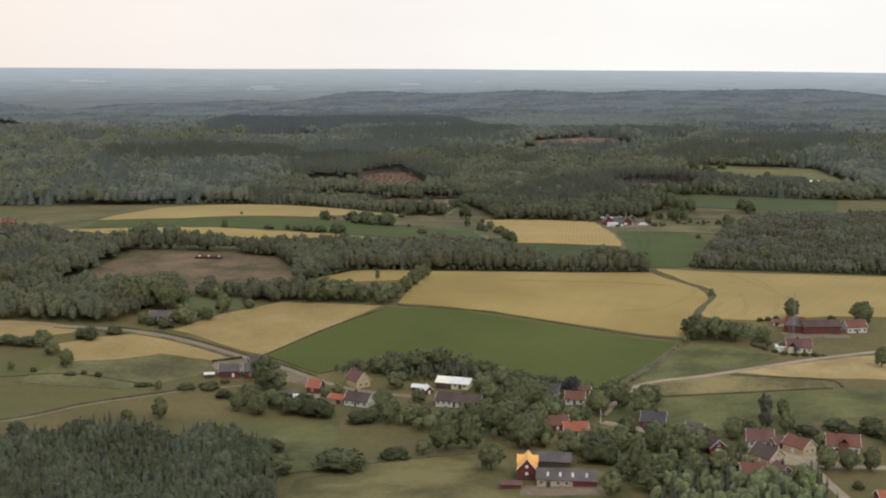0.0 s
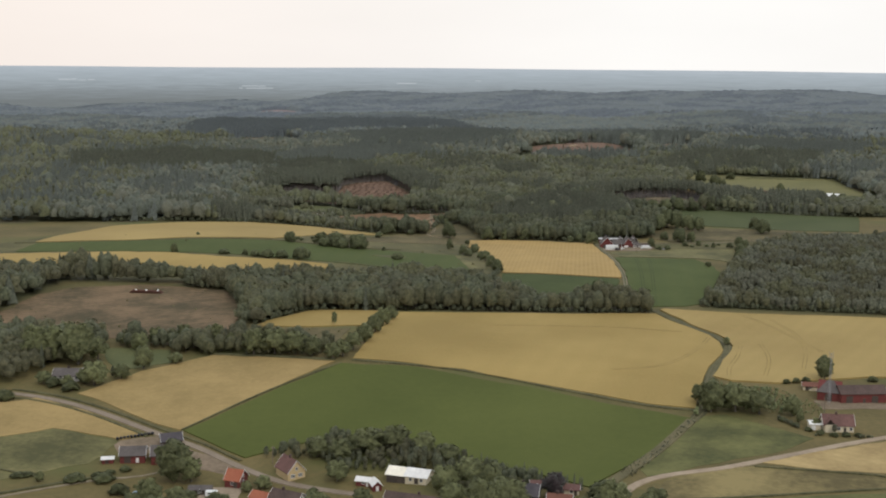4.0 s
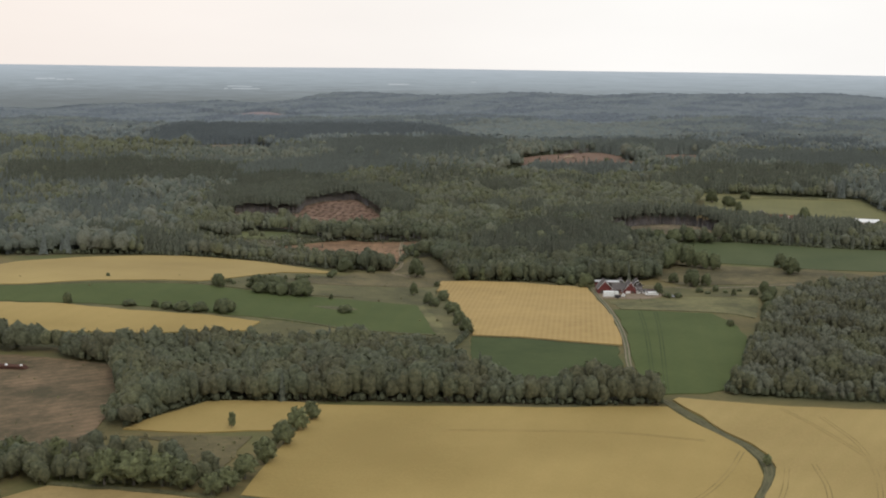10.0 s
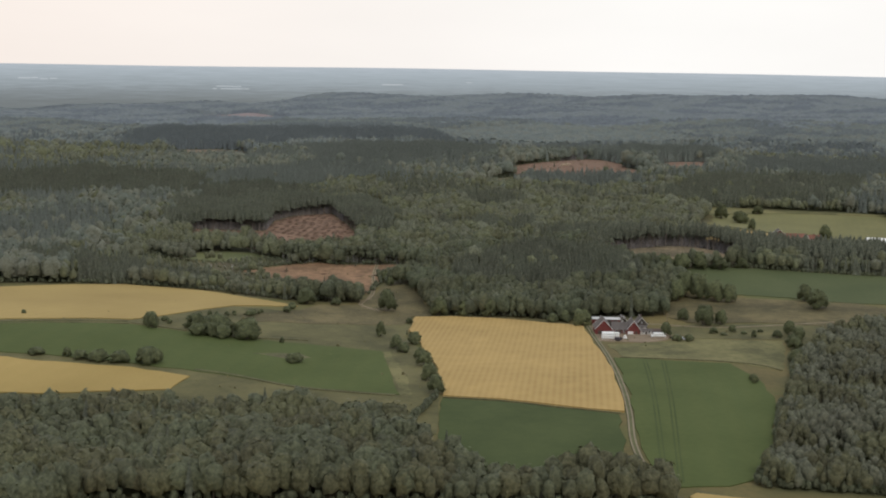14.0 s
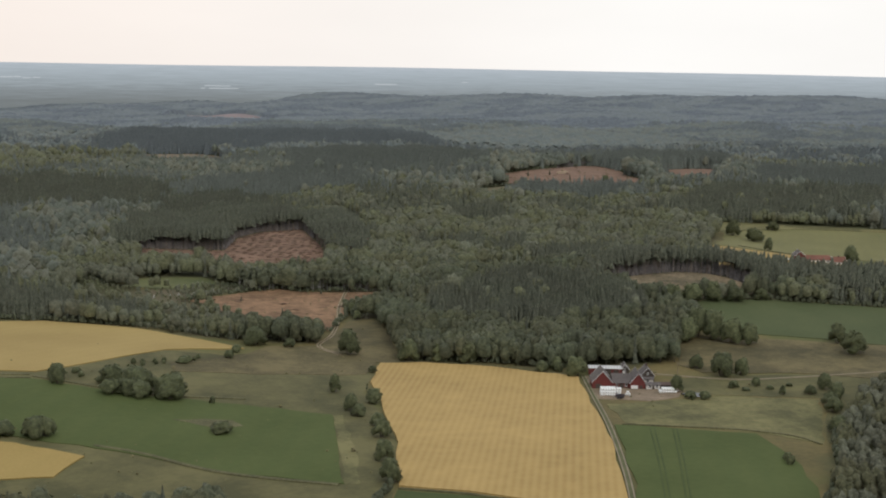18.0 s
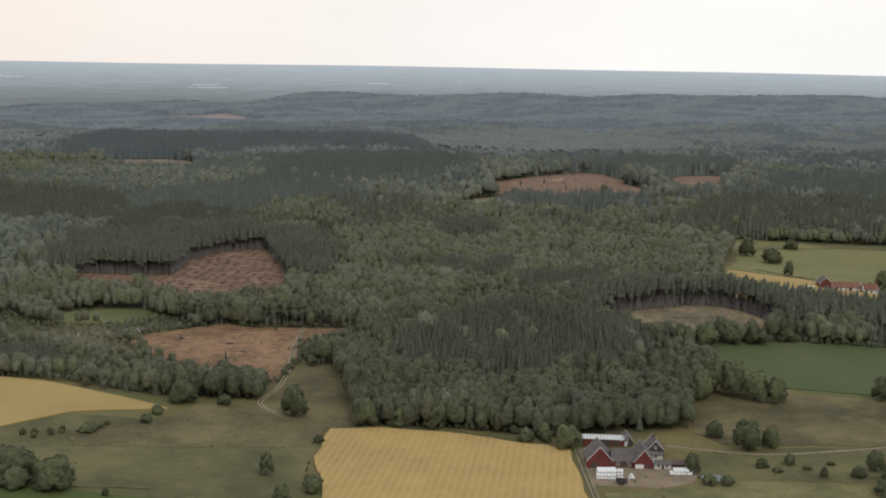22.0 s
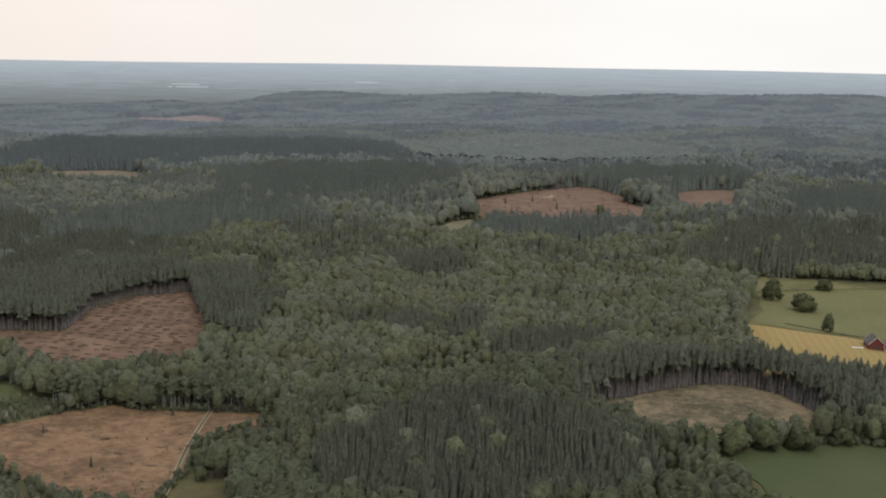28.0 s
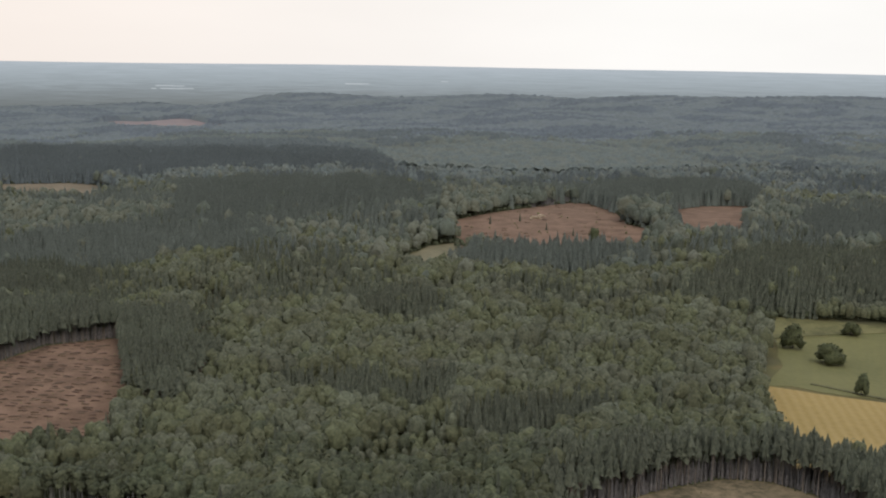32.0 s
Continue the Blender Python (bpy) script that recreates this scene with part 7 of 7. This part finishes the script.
slab(bm, (0.0, -1.4, 3.2), (0.0, 3.6, 3.2), (2.3, 3.6, 5.9), (2.3, -1.4, 5.9), 0.2)
slab(bm, (4.6, 3.6, 3.2), (4.6, -1.4, 3.2), (2.31, -1.4, 5.9), (2.31, 3.6, 5.9), 0.2)
part("wing_roof", bm, TILE_MAROON, eh, "small gabled roof over the front wing")
bm = bmesh.new()
slab(bm, (0.5, -1.06, 3.4), (4.1, -1.06, 3.4), (2.31, -1.05, 5.5), (2.29, -1.05, 5.5), 0.0)
part("wing_gable", bm, DARK_WOOD, eh, "brown boarded gable")
B("garage", "garage", "cream garage with pale roof beside the house", (138.0, 630), -2, 4.6, 6.0, 2.6, 0.7, "x", CREAM_WALL, ROOF_WHITE, 1, 0, [("f", 1.3, 2.0, 2.0, TRIM)], trim=None)
B("shed", "shed", "old shed with rust-streaked striped roof", (149.2, 693), -12, 6.8, 5.0, 2.3, 1.2, "x", CREAM_WALL, TILE_RED, 1, 0, [("f", 2, 1.6, 1.9, DARK_WOOD)])
# White bungalow
B("house", "house", "white bungalow with broad grey roof among trees", (-211.5, 686), 2, 13.0, 9.0, 2.6, 2.6, "x", WHITE_WALL, ROOF_GREY, 5, 2, [("f", 6.5, 1.2, 2.1, DARK_WOOD)], 0.5)
# The red farm beside the rye
B("barn", "barn", "red barn with steep grey roof and white-edged gable", (86.0, 1169), 2, 10.2, 13.0, 3.6, 5.6, "y", RED_WOOD, ROOF_GREY, 0, 0, [("f", 3, 2.6, 2.6, DARK_WOOD)])
B("barn", "barn", "low red cattle wing with grey roof", (96.4, 1170.5), 2, 9.4, 9.0, 3.0, 3.6, "x", RED_WOOD, ROOF_GREY, 2, 0, [("f", 4.6, 2.2, 2.2, DARK_WOOD)], trim=None)
B("barn", "barn", "red gabled barn with white lower wall", (105.2, 1168.5), 2, 8.0, 13.0, 3.2, 5.0, "y", RED_WOOD, ROOF_GREY, 0, 0, [("f", 2.2, 3.4, 1.9, TRIM), ("f", 5.6, 1.5, 2.0, DARK_WOOD)])
# Wide dark panels paint the shaded inside; the shed itself is closed.
B("shed", "shed", "long red shed with ribbed white roof, dark panels for shaded openings", (86.0, 1199), 0, 17.6, 6.0, 3.6, 0.7, "x", RED_WOOD, ROOF_RIB, 0, 0, [("f", 8.6, 6.4, 3.1, DARK_WOOD), ("f", 14.4, 2.6, 2.8, DARK_WOOD)], trim=None)
B("house", "house", "dark wooden farmhouse with steep gable", (112.2, 1185), 3, 7.0, 9.0, 3.2, 3.9, "y", DARK_WOOD, ROOF_GREY, 2, 1, [("f", 4, 1.1, 2.1, TRIM)], 0.6)
B("shed", "shed", "white lean-to below the farmhouse", (112.6, 1180.5), 3, 5.6, 3.6, 2.3, 0.6, "x", WHITE_WALL, ROOF_GREY, 1, 0, [], trim=None)
B("house", "house", "small dark gabled outhouse behind the barn", (102.5, 1199.5), 1, 5.0, 6.0, 2.8, 2.6, "y", DARK_WOOD, ROOF_GREY, 0, 1, [("f", 2, 1.0, 2.0, TRIM)])
B("shed", "shed", "low white milk house with dark roof", (113.4, 1167.6), 4, 7.0, 4.6, 2.4, 0.8, "x", WHITE_WALL, ROOF_GREY, 2, 0, [("f", 3.5, 1.1, 1.9, DARK_WOOD)], trim=None)
B("shed", "shed", "brown boarded lean-to with rusty roof", (120.6, 1168.2), 3, 5.2, 5.0, 2.2, 0.8, "x", DARK_WOOD, TILE_BROWN, 0, 0, [("f", 2.4, 1.8, 1.8, DARK_WOOD)], trim=None)
# The farm beside the eastern forest
B("barn", "barn", "red gabled barn with white-edged gable", (273.2, 1556), -2, 8.6, 12.0, 4.0, 4.0, "y", RED_WOOD, ROOF_GREY, 0, 0, [("f", 4.2, 2.6, 2.8, DARK_WOOD)])
B("barn", "barn", "long white barn with deep red roof", (281.9, 1554), 3, 20.0, 9.0, 2.8, 3.0, "x", WHITE_WALL, TILE_RED, 5, 0, [("f", 3, 2.4, 2.3, DARK_WOOD), ("f", 13, 2.4, 2.3, DARK_WOOD)])
B("house", "house", "white house beside the red-roofed barn", (303.5, 1550), 8, 10.0, 8.0, 3.2, 3.4, "x", WHITE_WALL, TILE_RED, 4, 2, [("f", 5, 1.1, 2.1, DARK_WOOD)], 0.5)
B("barn", "barn", "very long low barn with white roof", (356, 1556), -12, 36.0, 12.0, 3.0, 2.4, "x", CREAM_WALL, ROOF_WHITE, 9, 0, [("f", 18, 3.0, 2.5, DARK_WOOD)], trim=None)
B("house", "house", "red house by the far western field", (-463, 1066), 14, 12.0, 8.0, 3.0, 3.2, "x", RED_WOOD, TILE_RED, 4, 1, [("f", 6, 1.1, 2.1, TRIM)], 0.5)


# ---- yards ----
for outline, label in (
    ([(84, 1148), (112, 1143), (128, 1152), (132, 1166), (122, 1180), (84, 1197), (83, 1165)], "bare brown farmyard with wheel ruts"),
    ([(-152, 603), (-138, 604), (-118, 590), (-96, 582), (-104, 596), (-125, 610), (-140, 622), (-158, 614)], "brown gravel yard before the red barns"),
    ([(-108, 560), (-92, 560), (-92, 573), (-106, 572)], "gravel drive between shed and caravan"),
    ([(98, 450), (112, 446), (124, 449), (122, 458), (112, 472), (104, 466)], "pale gravel square between the houses"),
    ([(150, 662), (186, 664), (186, 672), (150, 676)], "bare earth before the long barn"),
    ([(262, 1548), (302, 1544), (304, 1553), (262, 1557)], "gravel farmyard by the red barn"),
    ([(4, 415), (34, 413), (34, 424), (4, 426)], "bare brown yard before the stone barn"),
):
    field("yard", DIRT if "brown" in label or "earth" in label else DUST, 0.12, label, outline, 91)


# ---- groves and thickets round the buildings ----
grove("garden_thicket", [(-92, 601), (-80, 608), (-62, 620), (-40, 617), (-2, 590), (38, 560), (26, 549), (8, 556), (-14, 566), (-20, 584), (-44, 585), (-60, 588), (-66, 600), (-84, 600)], "dense dark thicket behind the gardens", 3.5, 6.2, 300)
grove("spruce_hedge", [(-3, 591), (38, 560), (42, 563), (1, 595)], "row of small dark spruces along the field", 2.6, 4.5, 305, "spruce")
grove("young_wood", [(-240, 330), (-225, 452), (-206, 459), (-187, 481), (-161, 489), (-133, 468), (-120, 481), (-97, 464), (-86, 426), (-80, 400), (-72, 350)], "dark mixed wood at the edge of the pasture", 2.9, 12.0, 310, "young", mats=[LEAF_DARK, BARK, NEEDLE, BARK], level=1, slim=0.6)
grove("village_grove", [(44, 395), (53, 412), (63, 436), (70, 441), (86, 447), (93, 434), (110, 430), (108, 350), (40, 350)], "dense young green trees below the village houses", 3.8, 7.5, 315, "hedge", [LEAF_GARDEN, BARK, NEEDLE, BARK])
grove("edge_scrub", [(53, 578), (59, 572), (91, 638), (86, 646)], "brown thorny scrub along the field edge", 1.8, 1.5, 318, mats=[LEAF_PALE, BARK, NEEDLE, BARK], level=1)
grove("pasture_thicket", [(-62, 520), (-30, 505), (0, 480), (30, 460), (55, 440), (75, 440), (60, 470), (40, 485), (28, 520), (0, 520), (-20, 535)], "scattered garden trees round the houses", 7.0, 7.0, 320, mats=[LEAF_GARDEN, BARK, NEEDLE, BARK])
grove("verge_scrub", [(90, 640), (94, 655), (140, 652), (136, 690), (112, 700), (100, 665)], "thorny scrub on rough ground by the lane", 3.2, 3.6, 325, mats=[LEAF_GARDEN, BARK, NEEDLE, BARK], level=1)
grove("garden_hedge", [(127, 645), (138.5, 621.5), (163, 619), (163, 620.4), (139.4, 623), (128.3, 645.5)], "clipped dark hedge round the cream house garden", 1.1, 1.7, 327)
grove("low_scrub_patch", [(118, 655), (150, 650), (152, 668), (138, 695), (112, 702)], "low weedy scrub on the slope behind the house", 2.2, 1.1, 328, mats=[LEAF_GARDEN, BARK, NEEDLE, BARK], level=2)
grove("garden_wood", WEST_GARDENS, "dense dark wood round the white bungalow", 5.0, 11.5, 345, level=1)
grove("hedge_wood", HEDGE_WOOD, "tall mixed trees below the brown clearing", 5.0, 10.0, 350)
grove("birch_edge", BIRCH_EDGE, "row of tall birches with pale stems along the clearing", 3.0, 13.0, 355, "pine", [LEAF_WOOD, PALE_BARK, LEAF_WOOD, BIRCH_STEM])
grove("hedge_scrub", [(-205, 756), (-150, 740), (-110, 726), (-80, 722), (-78, 730), (-110, 738), (-150, 760), (-200, 770)], "scrub hedge below the brown clearing", 5.5, 6.5, 330)
grove("forest_edge_scrub", [(-130, 1262), (-72, 1266), (-72, 1296), (-160, 1296), (-190, 1275)], "young birches along the forest edge", 7.5, 6.5, 335, mats=[LEAF_PALE, PALE_BARK, NEEDLE, BARK])
grove("field_hedge", [(-190, 1044), (-172, 1044), (-155, 1040), (-139, 1039), (-125, 1034), (-124, 1038), (-139, 1043), (-155, 1044.5), (-172, 1048), (-190, 1048)], "dense dark hedge between crop and wheat", 1.9, 4.6, 342, mats=[LEAF_WOOD, BARK, NEEDLE, BARK], level=1)
grove("field_hedge", [(-400, 1091), (-300, 1097), (-218, 1117), (-190, 1125), (-190, 1127), (-218, 1119), (-300, 1099), (-400, 1093)], "low weedy hedge along the upland barley", 2.2, 1.6, 343, mats=[LEAF_WOOD, BARK, NEEDLE, BARK], level=2)
grove("clearing_scrub", [(-156, 800), (-166, 830), (-180, 862), (-214, 925), (-186, 932), (-156, 880), (-140, 846), (-138, 800)], "young trees and scrub at the end of the belt", 3.4, 7.5, 344, mats=[LEAF_WOOD, BARK, NEEDLE, BARK], level=1)
grove("hill_copse", [(178, 2130), (186, 2098), (206, 2084), (226, 2100), (230, 2132), (212, 2156), (188, 2152)], "rounded pale green copse on the felled hilltop", 6.0, 25.0, 346, mats=[LEAF_SLIGHT_HAZE, BARK, NEEDLE, BARK], level=1)
grove("upland_scrub", [(-30, 1174), (-20, 1120), (-4, 1056), (2, 1000), (-4, 996), (-14, 1050), (-30, 1120), (-36, 1165)], "hedge of bushes beside the rye field", 6.0, 4.0, 340)



# ---- loose things ----
def bale_mesh(mat):
    bm = bmesh.new()
    bmesh.ops.create_cone(bm, cap_ends=True, segments=16, radius1=0.62, radius2=0.62, depth=1.2)
    bmesh.ops.bevel(bm, geom=[e for e in bm.edges if abs(e.verts[0].co.z - e.verts[1].co.z) < 0.01], offset=0.12, segments=2, affect="EDGES")
    for v in bm.verts:
        v.co *= 1 + 0.03 * math.sin(7 * v.co.x + 5 * v.co.z)
    me = bpy.data.meshes.new("round_bale")
    bm.to_mesh(me)
    bm.free()
    me.polygons.foreach_set("use_smooth", np.ones(len(me.polygons), bool))
    me.materials.append(mat)
    return me


WHITE_BALE, BLACK_BALE = bale_mesh(PLASTIC), bale_mesh(BLACK_FILM)


def bale(me, x, y, z, turn, label, group, upright=False):
    ob = new("round_bale", me)
    ob.matrix_basis = pose(x, y, float(land(x, y)) + 0.12 + z, 0 if upright else 90, 0, turn)
    return tagged(ob, label, "bale", group)


LAB = "white film-wrapped round silage bale stacked in the farmyard"
for row in range(5):
    for k in range(6):
        for lay in range(3 - (row == 0)):
            bale(WHITE_BALE, 89.6 + 1.26 * k + 0.1 * lay, 1153.6 + 1.24 * row, 0.62 + 1.2 * lay, 2, LAB, "bales in the large stack", True)
for k in range(2):
    for row in range(3):
        for lay in range(3 - row // 2):
            bale(WHITE_BALE, 97.6 + 1.26 * k, 1155.2 + 1.24 * row, 0.62 + 1.2 * lay, 2, LAB, "bales in the narrow stack", True)
for k, lay in ((0, 0), (1, 0), (0.5, 1)):
    bale(WHITE_BALE, 102.2 + 1.27 * k, 1154.4, 0.62 + 1.1 * lay, 0, "white film-wrapped round bale lying in the farmyard", "bales in the little pile")
for k in range(7):
    for row in range(3):
        for lay in range(2 if 0 < k < 6 else 1):
            bale(WHITE_BALE, 119.6 + 1.27 * k, 1160 + 1.25 * row, 0.62 + 1.2 * lay, 4, "white film-wrapped round bale beside the pasture", "bales beside the pasture", True)
# Black bales, added in place of a dark row resembling parked machinery.
for k in range(11):
    bale(BLACK_BALE, -156.5 + 1.3 * k, 616.4 + 0.72 * k, 0.5, 29, "black film-wrapped bale standing in for machinery beside the gravel yard", "black bales by the road")
for k in range(5):
    bale(WHITE_BALE, 264.2 + 1.4 * k, 1556 + 0.3 * k, 0.5, 10, "white wrapped round bale by the red barn", "bales by the red barn")


def log_pile(x, y, turn, long_, high, label, pale=None):
    """A pile of cut logs lying side by side."""
    root = new("log_pile")
    root.matrix_basis = pose(x, y, float(land(x, y)) + 0.2, 0, 0, turn)
    bm = bmesh.new()
    bmesh.ops.create_cone(bm, cap_ends=True, segments=8, radius1=0.24, radius2=0.2, depth=4.2, matrix=Matrix.Rotation(radians(90), 4, "X"))
    me = bpy.data.meshes.new("log")
    bm.to_mesh(me)
    bm.free()
    me.materials.append(pale or LOG)
    for row in range(int(high / 0.42)):
        n = int((long_ - 0.9 * row) / 0.5)
        for k in range(n):
            ob = new("log", me)
            ob.parent = root
            ob.matrix_basis = pose(0.45 * row + 0.5 * k + PICK.uniform(-0.04, 0.04), PICK.uniform(-0.3, 0.3), 0.24 + 0.42 * row, 0, 0, PICK.uniform(-1, 1))
    return tagged(root, label, "log pile")


log_pile(-240.0, 896, -3, 22, 2.0, "long stack of dark red-brown logs on the clearing")
log_pile(98, 2156, 20, 12, 2.6, "stack of pale cut logs on the hilltop clearing", PALE_LOG)
log_pile(106, 2170, 35, 8, 2.2, "small stack of pale cut logs on the hilltop", PALE_LOG)
for x, y in ((-236, 895), (-229, 894.6), (-221, 894)):
    bm = bmesh.new()
    bmesh.ops.create_icosphere(bm, subdivisions=2, radius=0.75)
    for v in bm.verts:
        v.co *= 1 + 0.18 * noise.noise(v.co * 1.7 + Vector((x, y, 0)))
        v.co.z *= 0.75
    me = bpy.data.meshes.new("tarpaulin_bundle")
    bm.to_mesh(me)
    bm.free()
    me.materials.append(PLASTIC)
    ob = new("tarpaulin_bundle", me)
    ob.location = (x, y, float(land(x, y)) + 2.2)
    tagged(ob, "white weathered sheet bundle on the log stack", "tarpaulin")


def caravan():
    root = new("caravan")
    root.matrix_basis = pose(-104.4, 561.2, float(land(-103, 562)) + 0.25, 0, 0, 8)
    bm = bmesh.new()
    block(bm, 0, 4.6, 0, 2.1, 0.45, 2.5)
    bmesh.ops.bevel(bm, geom=bm.edges[:], offset=0.28, segments=3, affect="EDGES")
    body = part("body", bm, PLASTIC, root)
    for x in (1.0, 3.1):
        bm = bmesh.new()
        block(bm, x, x + 1.1, -0.02, 0.02, 1.35, 1.95)
        part("window", bm, GLASS, body, "dark caravan window")
    for y in (0.05, 1.95):
        bm = bmesh.new()
        bmesh.ops.create_cone(bm, cap_ends=True, segments=14, radius1=0.33, radius2=0.33, depth=0.2, matrix=Matrix.Translation((2.2, y, 0.2)) @ Matrix.Rotation(radians(90), 4, "X"))
        part("wheel", bm, BLACK_FILM, root, "black caravan wheel")
    bm = bmesh.new()
    block(bm, -1.1, 0.2, 0.98, 1.12, 0.4, 0.5)
    part("drawbar", bm, STEEL, root, "steel drawbar")
    tagged(root, "white caravan parked beside a grey shed", "caravan")


caravan()


def trailer():
    root = new("farm_trailer")
    root.matrix_basis = pose(96.0, 1147.5, float(land(97, 1148)) + 0.15, 0, 0, -12)
    bm = bmesh.new()
    block(bm, 0, 4.4, 0, 2.2, 0.8, 0.95)
    for x0, x1, y0, y1 in ((0, 4.4, 0, 0.08), (0, 4.4, 2.12, 2.2), (0, 0.08, 0.08, 2.12), (4.32, 4.4, 0.08, 2.12)):
        block(bm, x0, x1, y0, y1, 0.95, 2.0)
    part("tub", bm, ROOF_DARK, root, "dark tipping tub")
    for x in (1.4, 2.7):
        for y in (-0.12, 2.32):
            bm = bmesh.new()
            bmesh.ops.create_cone(bm, cap_ends=True, segments=14, radius1=0.5, radius2=0.5, depth=0.3, matrix=Matrix.Translation((x, y, 0.5)) @ Matrix.Rotation(radians(90), 4, "X"))
            part("wheel", bm, BLACK_FILM, root, "black trailer wheel")
    bm = bmesh.new()
    block(bm, -1.6, 0.0, 1.04, 1.16, 0.6, 0.72)
    part("drawbar", bm, STEEL, root, "steel drawbar")
    tagged(root, "dark farm trailer standing before the bales", "trailer")


trailer()


def pole(x, y, high, label, mat, arm=True):
    root = new("utility_pole" if arm else "flagpole")
    root.matrix_basis = pose(x, y, float(land(x, y)) - 0.2, 0, 0, PICK.uniform(0, 60))
    bm = bmesh.new()
    bmesh.ops.create_cone(bm, cap_ends=True, segments=8, radius1=0.16, radius2=0.1, depth=high, matrix=Matrix.Translation((0, 0, high / 2)))
    part("pole", bm, mat, root)
    bm = bmesh.new()
    if arm:
        block(bm, -0.9, 0.9, -0.06, 0.06, high - 0.7, high - 0.55)
        part("crossarm", bm, mat, root)
    else:
        bmesh.ops.create_uvsphere(bm, u_segments=8, v_segments=6, radius=0.16, matrix=Matrix.Translation((0, 0, high + 0.1)))
        part("knob", bm, STEEL, root, "round metal knob")
    return tagged(root, label, "pole")


pole(-85, 594.8, 8.0, "grey wooden utility pole beside the yellow house", PALE_BARK)
pole(38.5, 506.3, 7.5, "white flagpole in a village garden", TRIM, False)
pole(133.2, 1200, 7.0, "pale wooden pole by the farm lane", PALE_BARK)
pole(150, 655, 8.0, "wooden utility pole by the eastern farm", PALE_BARK)


def mast():
    """A slim three-legged lattice mast."""
    root = new("lattice_mast")
    root.matrix_basis = pose(155.5, 669.5, float(land(155.5, 669.5)))
    high, r0, r1 = 24.0, 0.75, 0.35
    feet = [Vector((math.cos(a), math.sin(a), 0)) for a in (0.3, 2.39, 4.49)]
    for f in feet:
        bm = bmesh.new()
        v, fc = rod(tuple(f * r0), tuple(f * r1 + Vector((0, 0, high))), 0.06, 0.05, 5)
        vs = [bm.verts.new(p) for p in v]
        for t in fc:
            bm.faces.new([vs[i] for i in t])
        part("leg", bm, STEEL, root)
    bm = bmesh.new()
    n = 14
    for k in range(n):
        z0, z1 = high * k / n, high * (k + 1) / n
        for i in range(3):
            a = feet[i] * (r0 + (r1 - r0) * k / n) + Vector((0, 0, z0))
            b = feet[(i + 1) % 3] * (r0 + (r1 - r0) * (k + 1) / n) + Vector((0, 0, z1))
            v, fc = rod(tuple(a), tuple(b), 0.03, 0.03, 4)
            vs = [bm.verts.new(p) for p in v]
            for t in fc:
                bm.faces.new([vs[j] for j in t])
    part("bracing", bm, STEEL, root, "zigzag steel bracing")
    for k, z in enumerate((high - 2, high - 0.5)):
        bm = bmesh.new()
        block(bm, -1.0, 1.0, -0.05, 0.05, z, z + 0.12)
        for x in (-1.0, 0.9):
            block(bm, x, x + 0.1, -0.05, 0.05, z - 0.6, z + 1.4)
        part("antenna", bm, STEEL, root, "upright aerials on a crossbar")
    tagged(root, "slim grey lattice mast by the red barn", "mast")


mast()


def tarp():
    bm = bmesh.new()
    bmesh.ops.create_grid(bm, x_segments=8, y_segments=6, size=0.5)
    for v in bm.verts:
        u = (1 - (2 * v.co.x) ** 2) * (1 - (2 * v.co.y) ** 2)
        v.co = Vector((v.co.x * 4.0, v.co.y * 2.4, 1.1 * u ** 0.5 + 0.08 * noise.noise(v.co * 4)))
    me = bpy.data.meshes.new("covered_boat")
    bm.to_mesh(me)
    bm.free()
    me.materials.append(BLUE)
    ob = new("covered_boat", me)
    ob.location = (-131.6, 563.6, float(land(-131.6, 563.6)) + 0.02)
    tagged(ob, "pale blue tarpaulin over a small boat on grass", "tarpaulin")


tarp()


def pond():
    bm = bmesh.new()
    n = 40
    c = bm.verts.new((0, 0, 0))
    ring = [bm.verts.new(((6.5 + 0.9 * math.sin(3 * a)) * math.cos(a), (3.6 + 0.5 * math.cos(4 * a)) * math.sin(a), 0)) for a in (math.tau * k / n for k in range(n))]
    for k in range(n):
        bm.faces.new((c, ring[k], ring[(k + 1) % n]))
    me = bpy.data.meshes.new("slurry_pool")
    bm.to_mesh(me)
    bm.free()
    me.materials.append(surface("dark_slurry", (0.03, 0.03, 0.032), (0.06, 0.058, 0.058), 0.6, 0.1, 0.25, spec=0.5))
    ob = new("slurry_pool", me)
    ob.location = (136.5, 1156.5, float(land(136.5, 1156.5)) + 0.3)
    tagged(ob, "dark slurry pool beside the farm", "pool", kind="structure")


pond()


def birch_trunks():
    """Clusters of short leaning white stems at the edge of the felled slope."""
    rnd = random.Random(31)
    for x, y, count in ((-208, 1385, 2), (-197, 1391, 3), (-192, 1394, 4), (-185, 1404, 4), (-180, 1410, 6), (-178, 1413, 4), (-174, 1419, 4)):
        root = new("bare_birch")
        root.matrix_basis = Matrix.Translation((x, y, float(land(x, y))))
        for k in range(count):
            lean, a, high = rnd.uniform(0.05, 0.35), rnd.uniform(0, 6.28), rnd.uniform(2.0, 4.2)
            v, f = rod((0.4 * math.cos(a), 0.4 * math.sin(a), -0.3), (math.cos(a) * (0.4 + lean * high), math.sin(a) * (0.4 + lean * high), high), 0.26, 0.12, 6)
            me = bpy.data.meshes.new("stem")
            me.from_pydata(v.tolist(), [], [list(t) for t in f])
            me.materials.append(WHITE_BARK)
            part_ob = new("stem", me)
            part_ob.parent = root
        tagged(root, "cluster of short bare white birch stems on the felled edge", "tree", "bare birches")


birch_trunks()
